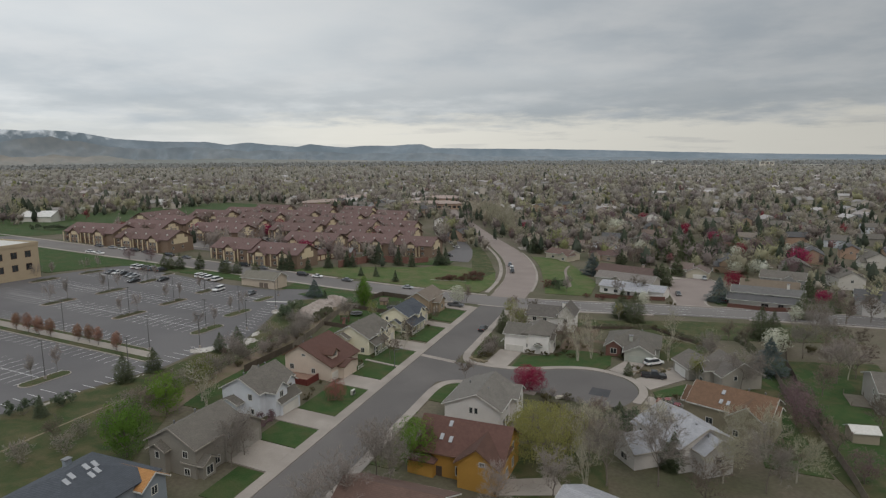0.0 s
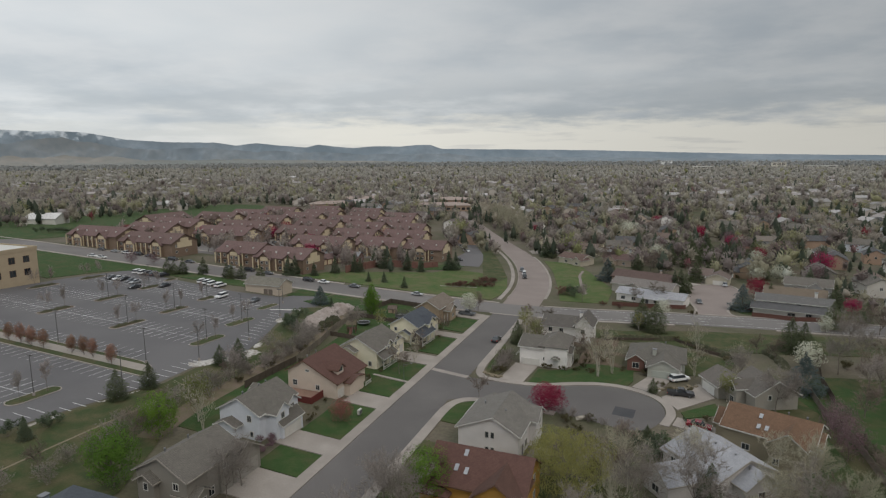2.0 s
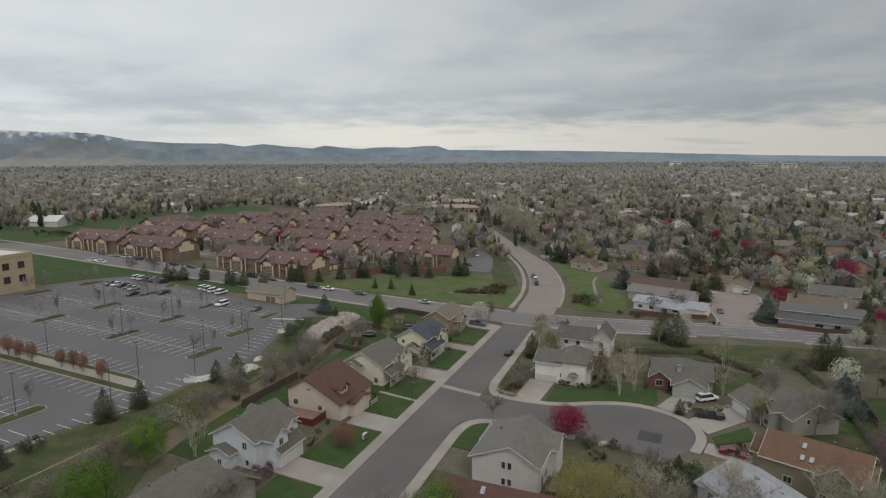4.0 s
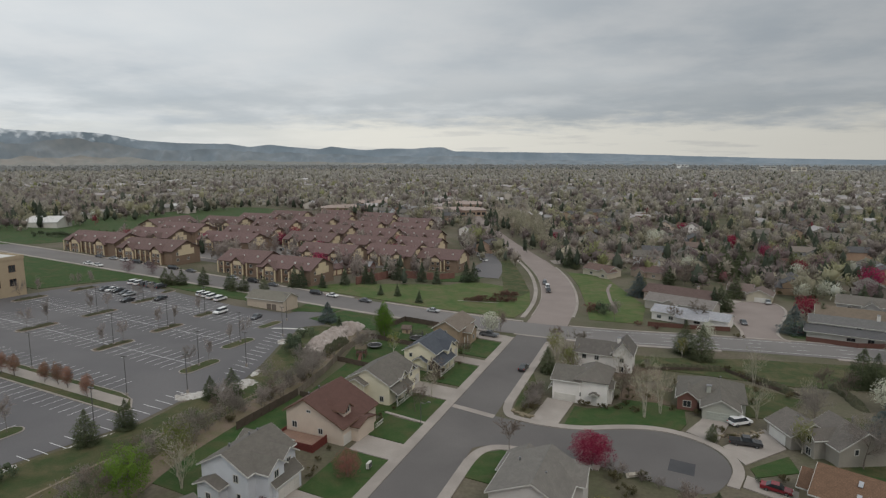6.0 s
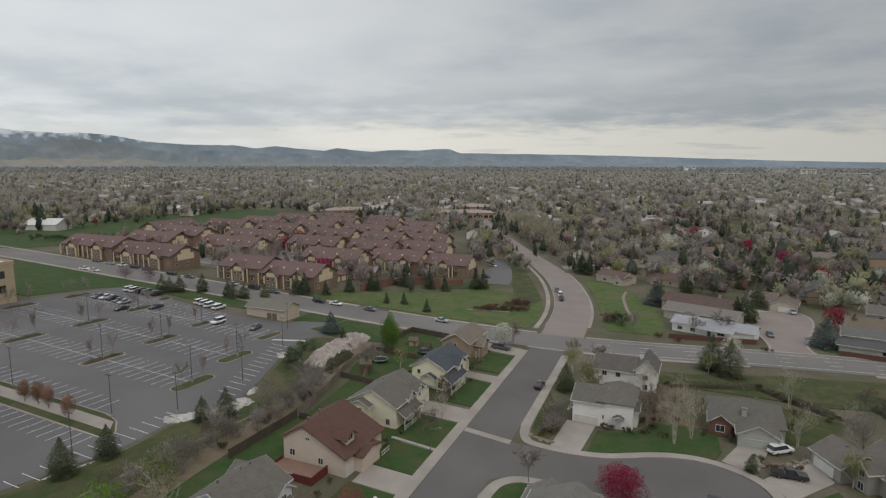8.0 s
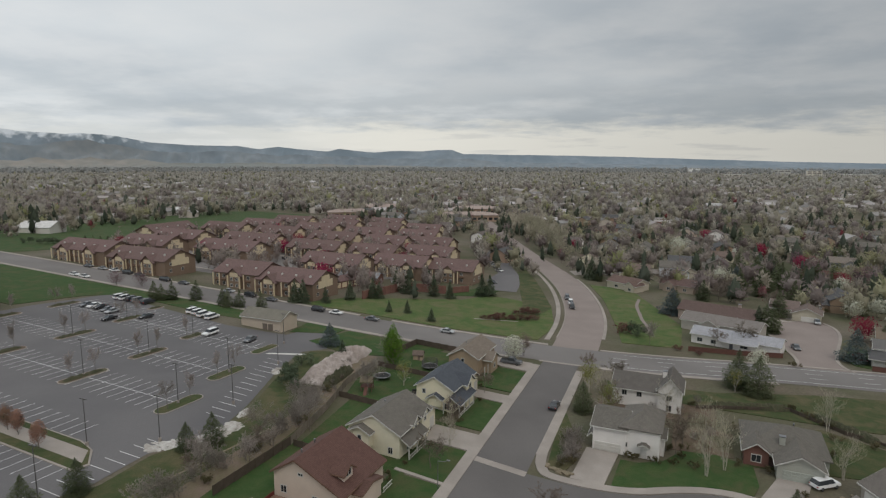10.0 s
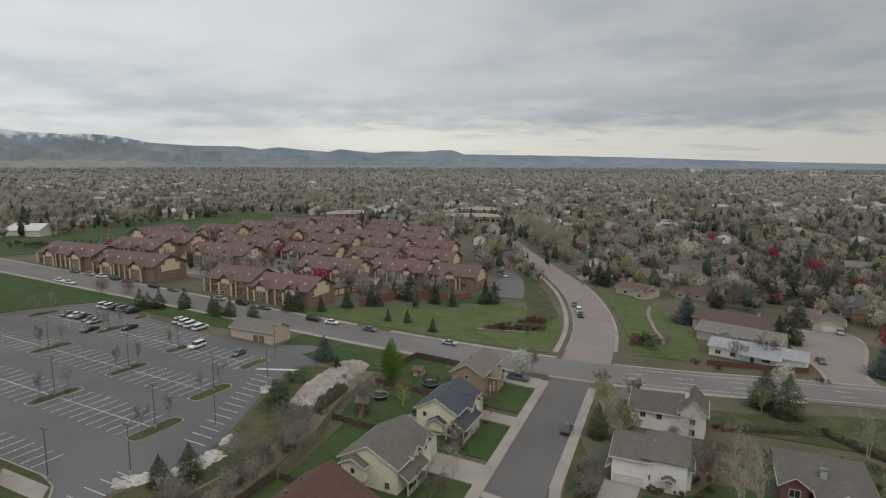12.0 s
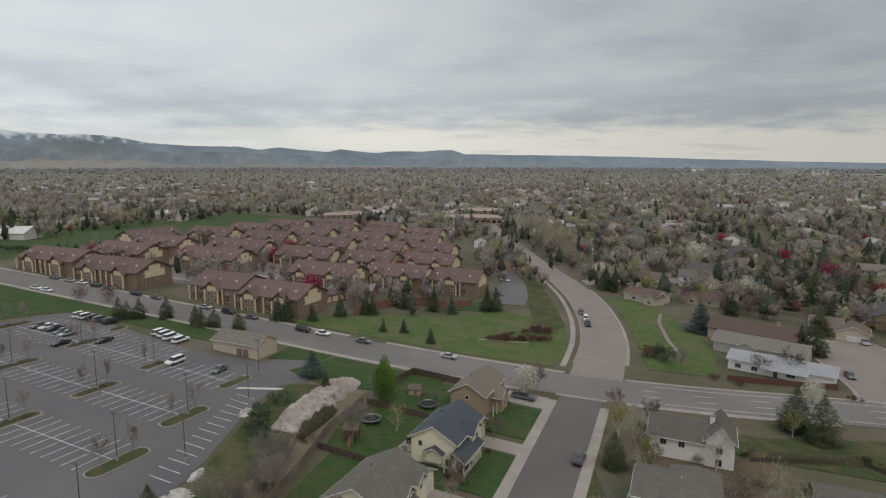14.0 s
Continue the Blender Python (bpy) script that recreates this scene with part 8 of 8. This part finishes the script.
def trampoline(u, v, net=True):
    t = thing("trampoline", stand(u, v), "round black trampoline with a pale rim in a back garden", "trampoline", "garden trampolines")
    bm = bmesh.new()
    tube(bm, (0, 0, 0.82), (0, 0, 0.86), 1.75, 1.75, 24)
    part("jumping_mat", bm, M["tyre"], t)
    bm = bmesh.new()
    for k in range(24):
        a, b = k * math.tau / 24, (k + 1) * math.tau / 24
        tube(bm, (1.95 * math.cos(a), 1.95 * math.sin(a), 0.86), (1.95 * math.cos(b), 1.95 * math.sin(b), 0.86), 0.16, 0.16, 5)
    part("rim_pad", bm, M["metal"], t)
    for k in range(6):
        a = k * math.tau / 6
        bm = bmesh.new()
        tube(bm, (2.0 * math.cos(a), 2.0 * math.sin(a), -0.1), (2.0 * math.cos(a), 2.0 * math.sin(a), 2.6 if net else 0.86), 0.04, 0.04, 6)
        part("leg", bm, M["pole_dark"], t)
    if net:
        bm = bmesh.new()
        for k in range(48):
            a, b = k * math.tau / 48, (k + 1.6) * math.tau / 48
            for p, q in ((a, b), (b, a)):
                tube(bm, (1.98 * math.cos(p), 1.98 * math.sin(p), 0.9), (1.98 * math.cos(q), 1.98 * math.sin(q), 2.55), 0.022, 0.022, 3)
        part("net", bm, M["pole_dark"], t, "black safety net")
    return t


trampoline(37.8, -26.8)
trampoline(25.0, -33.4, False)
play = thing("play_set", stand(16.8, -32.6, 20), "orange-brown wooden garden play set with a roof", "play set")
for x in (-1.2, 1.2):
    for y in (-1, 1):
        part("post", box(x - 0.07, x + 0.07, y - 0.07, y + 0.07, -0.2, 2.4), M["wood_red"], play)
part("platform", box(-1.3, 1.3, -1.1, 1.1, 1.1, 1.22), M["wood_red"], play)
rb = bmesh.new()
gable(None, rb, None, -1.3, 1.3, -1.1, 1.1, 0, 2.4, 0.8, "x", 0.2)
part("roof", rb, M["dirt"], play)
bm = box(-0.4, 0.4, -1.6, 1.6, -0.04, 0.04)
bm.transform(pose(0, -2.4, 0.55, 30, 0, 0))
part("slide", bm, M["wood_red"], play)

deck = thing("garden_deck", stand(-30.2, -17.3, 90), "low wooden deck with dark red boards beside the beige house", "deck")
M["deck_boards"] = surface("deck_boards", (0.27, 0.17, 0.125), (0.22, 0.14, 0.105), 0.8, 0.8, (0.16, 0.10, 0.08), 7, 0.2)
M["deck_side"] = surface("deck_side", (0.125, 0.030, 0.026), (0.16, 0.042, 0.034), 1.2, 0.8, (0.08, 0.02, 0.018), 8, 0.2)
for k in range(9):
    part("floor_board", box(-1.98 + k * 0.486, -1.52 + k * 0.486, -4.18, 4.58, 0.55, 0.68, 0.02), M["deck_boards"], deck)
for args in ((-2.1, -2.0, -4.2, 4.6), (-2.1, 2.4, -4.3, -4.2), (-2.1, 2.4, 4.6, 4.7)):
    part("side_board", box(*args, -0.7, 1.25), M["deck_side"], deck)

shed = thing("garden_shed", stand(-12, 94, 10), "small garden shed with a white metal roof", "shed")
wb, rb = bmesh.new(), bmesh.new()
gable(wb, rb, None, -2.2, 2.2, -1.6, 1.6, -0.5, 2.1, 0.8, "x", 0.3)
part("wall", wb, wall_mat((0.30, 0.26, 0.2)), shed)
part("roof", rb, M["trim_white"], shed)

# hedges: rows of dense shrubs
heap("hedge", "clipped dense green hedge beside the rubble mound", dense([(11.5, -40.9), (18, -41.8), (26.5, -43.0)], 60), 2.6, 2.2, M["hedge"], 61, "hedge", 0.35, 0.2)
for a, b in (((44, 36), (52, 56)), ((52, 57), (44, 63))):
    for k in range(5):
        q = Vector(a).lerp(Vector(b), k / 4)
        plant("shrub", q.x + 1.4, q.y - 1.0, 1.5)
thicket = random.Random(31)
for k in range(38):
    u = -46 + k * 2.0 + thicket.uniform(-1.5, 1.5)
    base_v = -34.5 - max(0, (u + 10)) * 0.24
    plant("brush" if thicket.random() < 0.85 else "bare_mid", u, base_v + thicket.uniform(-2.5, 2.0), thicket.uniform(2.6, 5.0) if u < 10 else thicket.uniform(1.2, 2.2))
for q in ((-13.6, 34.5, 2.2), (-14.0, 37, 2.4), (-14.6, 40, 2.2), (-15.6, 43, 2.0), (-16, 47, 2.4), (-15, 36, 1.8)):
    plant("brush", *q)
for q in ((62, -9, 6), (150, -80, 6), (143, -170, 6), (178, -150, 7), (105, -118, 6), (170, -210, 7), (215, -180, 7), (240, -120, 6), (205, -150, 6), (100, -165, 6)):
    plant("magenta" if q[2] > 6 else "bare_mid", *q)
apt_rnd = random.Random(8)
for k in range(12):
    u = apt_rnd.uniform(98, 300)
    v = apt_rnd.uniform(-250, -75 - max(0, u - 140) * 0.42)
    plant("bare_mid" if apt_rnd.random() < 0.8 else "pine", u, v, apt_rnd.uniform(6, 10))

# ---- white barns and sheds at the pasture ----
def barn(u, v, turn, L, W, h, rgb, label):
    t = thing("barn", stand(u, v, turn), label, "barn", "barns by the pasture")
    wb, rb = bmesh.new(), bmesh.new()
    gable(wb, rb, None, -L, L, -W, W, -1.5, h, W * 0.4, "x", 0.4)
    part("wall", wb, wall_mat(rgb), t)
    part("roof", rb, roof_mat((0.62, 0.61, 0.59) if rgb[0] > 0.55 else (0.28, 0.26, 0.245)), t)
    panel_door(t, "barn_door", "f", -W, 0, -0.5, 3.5, 3.0, wall_mat((0.25, 0.23, 0.21)), 1, 2)


barn(133, -332, 25, 10, 8, 3.6, (0.56, 0.54, 0.50), "pale metal barn beside the pasture")
barn(300, -398, 0, 7, 6, 5.0, (0.62, 0.62, 0.62), "white barn at the far end of the pasture")
barn(292, -420, 10, 9, 4, 3.0, (0.48, 0.46, 0.44), "low white shed at the pasture")
barn(192, -388, 20, 12, 4, 3.0, (0.45, 0.42, 0.38), "long low stable with a pale roof")
barn(228, -400, 20, 9, 4, 3.0, (0.5, 0.48, 0.45), "long low stable with a pale roof")
barn(339, -640, 0, 8, 5, 4.0, (0.30, 0.05, 0.045), "red barn among bare trees")


def shop(u, v, turn, L, W, h, label):
    t = thing("shop_building", stand(u, v, turn), label, "building", "shops beyond the apartments")
    part("wall", box(-L, L, -W, W, -1.5, h), wall_mat((0.40, 0.29, 0.22)), t)
    rb = bmesh.new()
    hip(None, rb, -L, L, -W, W, 0, h, 2.6, 1.0)
    part("roof", rb, roof_mat((0.35, 0.28, 0.245)), t)
    for k in range(int(L / 2.5)):
        window(t, "f", -W, -L + 2.5 + k * 5, 0.4, 3.6, 2.6, "trim_brown")


shop(392, -276, 38, 24, 9, 4.5, "long low shop building with tan-orange roof")
shop(452, -276, 30, 30, 12, 6, "two-level shop building with tan-orange roofs")
shop(432, -176, 28, 30, 13, 5, "long low shop building with tan-orange roof")
shop(500, -190, 20, 26, 12, 5, "long low shop building with tan-orange roof")


def distant_hall(u, v, L, h, colour, floors, label):
    """A wide flat-roofed building far across the plain, with rows of long windows and a parapet."""
    t = thing("distant_hall", stand(u, v), label, "building", "far halls")
    part("wall", box(-L, L, -14, 14, -2, h), wall_mat(colour), t)
    part("roof", box(-L - 0.6, L + 0.6, -14.6, 14.6, h, h + 1.2), M["trim_white"], t)
    for f in range(floors):
        for k in range(-1, 2):
            window(t, "f", -14, k * L * 0.62, h - 3.6 - f * 4.4, L * 0.48, 2.2, "trim_brown")


distant_hall(3043, -36, 26, 22, (0.80, 0.80, 0.79), 1, "long white flat-roofed hall near the horizon")
distant_hall(1982, 108, 33, 12.5, (0.62, 0.58, 0.51), 1, "long low pale tan hall among far trees")
distant_hall(2558, 286, 32, 20, (0.52, 0.51, 0.48), 1, "long pale grey hall among far trees")
distant_hall(2238, 352, 22, 23, (0.66, 0.62, 0.54), 2, "pale tan office block standing over far trees")
distant_hall(2150, 465, 44, 13, (0.60, 0.58, 0.53), 1, "long low pale grey hall among far trees")

for k in range(12):
    plant("brush", 5 + k * 0.95 + (k % 3) * 0.4, 14.6 + (k % 4) * 0.7 - max(0, k - 5) * 0.25, 2.2 + 0.5 * (k % 3))

# planting round the houses
for q in ((-58.4, -8.5), (-39.5, -8.5), (-37, -9.5), (-34, -10.5), (-30, -11), (-15, -9), (-13.5, -10.5), (-9, -9.5), (0, -8.5), (8.9, -9), (12.5, -8), (12.6, -11), (24.5, -8), (33, -11), (36, -12.5), (38, -11), (48.5, -12.5)):
    plant("shrub", *q, 1.1)
for q in ((13.4, 24.8), (13.6, 26.2), (13.7, 29.5), (15, 33), (18, 34), (22, 34.5), (26, 33.5), (28, 36), (24, 38), (19.8, 43.6), (18.6, 48.2), (31, 60), (35, 57), (12, 52.5), (9.5, 55), (11, 59), (-4.5, 62), (-6.4, 64.5)):
    plant("shrub", *q, 1.5)
for q in ((-20, 50, 4), (-22.5, 52, 4.5), (-18.5, 53.5, 3), (-26, 46, 3), (-6.8, 58.5, 1.2)):
    plant("juniper", *q)
grove("aspen", (-42, 47.5, 8), (-50, 49, 9), (-38, 46, 8))
grove("bare_mid", (-24, 48, 6), (-46, 66, 8), (-33, 78, 7), (-22, 88, 7), (10, 92, 8), (26, 102, 9), (32, 98, 8), (-8, 98, 8), (40, 104, 9), (-40, 96, 9), (44, 80, 6), (48, 76, 6))


def boulder_wall(line, label, seed):
    """A low bank of rough stones, each one its own piece."""
    rnd = random.Random(seed)
    t = thing("rock_border", Matrix.Translation(uv(*line[0])), label, "rock border")
    p0 = uv(*line[0])
    for (u, v) in dense(line, 26):
        r = rnd.uniform(0.3, 0.55)
        bm = bmesh.new()
        bmesh.ops.create_icosphere(bm, subdivisions=1, radius=r)
        for w in bm.verts:
            w.co *= rnd.uniform(0.75, 1.15)
            w.co.z *= 0.7
        bm.transform(Matrix.Translation(uv(u + rnd.uniform(-0.5, 0.5), v + rnd.uniform(-0.5, 0.5), r * 0.3) - p0))
        part("stone", bm, M["dirt"], t)


boulder_wall([(9.2, 51.8), (10.8, 54.5), (13.2, 58), (15.9, 60.4)], "low border of tan garden rocks between driveways", 4)
boulder_wall([(3.4, 12.6), (2.0, 15.2), (2.4, 17)], "border of pale garden rocks at the corner bed", 6)


def mailbox(u, v, turn):
    t = thing("mailbox_cluster", stand(u, v, turn), "white metal mailbox cluster beside the pavement", "mailbox")
    part("cabinet", box(-0.6, 0.6, -0.25, 0.25, 0.35, 1.35, 0.03), M["trim_white"], t)
    part("pedestal", box(-0.12, 0.12, -0.12, 0.12, -0.2, 0.35), M["metal"], t)
    for k in range(3):
        part("mailbox_door", box(-0.52 + k * 0.36, -0.2 + k * 0.36, -0.275, -0.25, 0.45, 1.25), M["metal"], t)


mailbox(-32.4, -1.6, 90)


def street_lamp(u, v, turn):
    t = thing("street_lamp", stand(u, v, turn), "slender grey street lamp with a curved arm at the kerb", "street lamp")
    bm = bmesh.new()
    tube(bm, (0, 0, -0.3), (0, 0, 4.7), 0.08, 0.05, 8)
    part("pole", bm, M["metal"], t)
    bm = bmesh.new()
    for k in range(5):
        a, b = k * 0.3, (k + 1) * 0.3
        tube(bm, (0, -1.6 * math.sin(a), 4.7 + 0.5 * (1 - math.cos(a))), (0, -1.6 * math.sin(b), 4.7 + 0.5 * (1 - math.cos(b))), 0.04, 0.035, 6)
    part("arm", bm, M["metal"], t)
    part("lamp_head", box(-0.14, 0.14, -2.1, -1.5, 5.08, 5.24, 0.03), M["metal"], t)


street_lamp(-13.0, -1.3, 90)


def garden_table(u, v, turn):
    t = thing("garden_table", stand(u, v, turn, 0.05), "round dark metal garden table on a back patio", "table", "patio furniture")
    bm = bmesh.new()
    tube(bm, (0, 0, 0.70), (0, 0, 0.74), 0.62, 0.62, 18)
    part("tabletop", bm, M["pole_dark"], t)
    for k in range(4):
        a = k * math.tau / 4 + 0.4
        bm = bmesh.new()
        tube(bm, (0.5 * math.cos(a), 0.5 * math.sin(a), -0.05), (0.36 * math.cos(a), 0.36 * math.sin(a), 0.7), 0.025, 0.025, 6)
        part("leg", bm, M["pole_dark"], t)


def garden_chair(u, v, turn):
    t = thing("garden_chair", stand(u, v, turn, 0.05), "pale plastic garden chair on a back patio", "chair", "patio furniture")
    part("seat", box(-0.25, 0.25, -0.25, 0.25, 0.40, 0.45, 0.02), M["trim_white"], t)
    part("backrest", box(-0.25, 0.25, 0.21, 0.26, 0.45, 0.92, 0.02), M["trim_white"], t)
    for x in (-0.21, 0.21):
        for y in (-0.21, 0.21):
            part("leg", box(x - 0.025, x + 0.025, y - 0.025, y + 0.025, -0.05, 0.40), M["trim_white"], t)


slab([(14.6, -19.9), (22.2, -19.6), (22.2, -23.6), (14.6, -23.9)], 0.06, "small concrete patio behind the slate-roofed house", "patio")
garden_table(17.6, -22.0, 10)
for k, q in enumerate(((16.5, -22.0), (18.7, -22.1), (17.5, -20.9))):
    garden_chair(*q, (90, -90, 170)[k])
grill = thing("barbecue_grill", stand(20.6, -22.6, 30, 0.05), "black barbecue grill with a rounded lid on a patio", "grill")
part("cart", box(-0.5, 0.5, -0.25, 0.25, 0.0, 0.75, 0.03), M["pole_dark"], grill)
bm = bmesh.new()
tube(bm, (-0.42, 0, 0.85), (0.42, 0, 0.85), 0.27, 0.27, 12)
part("lid", bm, M["tyre"], grill)
hut = thing("playhouse", stand(43.0, -32.6, 15), "small tan wooden playhouse with a shingle roof", "playhouse")
wb, rb = bmesh.new(), bmesh.new()
gable(wb, rb, None, -1.3, 1.3, -1.0, 1.0, -0.2, 1.5, 0.8, "x", 0.25)
part("wall", wb, wall_mat((0.42, 0.33, 0.24)), hut)
part("roof", rb, roof_mat((0.17, 0.13, 0.11)), hut)
panel_door(hut, "door", "f", -1.0, 0.3, -0.1, 0.7, 1.25, wall_mat((0.2, 0.15, 0.12)), 2, 1)
logs = thing("log_pile", stand(-13.2, 38.6, 30), "small heap of pale weathered logs beside the cul-de-sac", "log pile")
for k in range(7):
    bm = bmesh.new()
    tube(bm, (-1.4 + 0.1 * k, -0.6 + (k % 4) * 0.36, 0.15 + 0.28 * (k // 4)), (1.3 + 0.12 * k, -0.55 + (k % 4) * 0.36, 0.2 + 0.28 * (k // 4)), 0.15, 0.11, 8)
    part("log", bm, M["bark_pale"], logs)
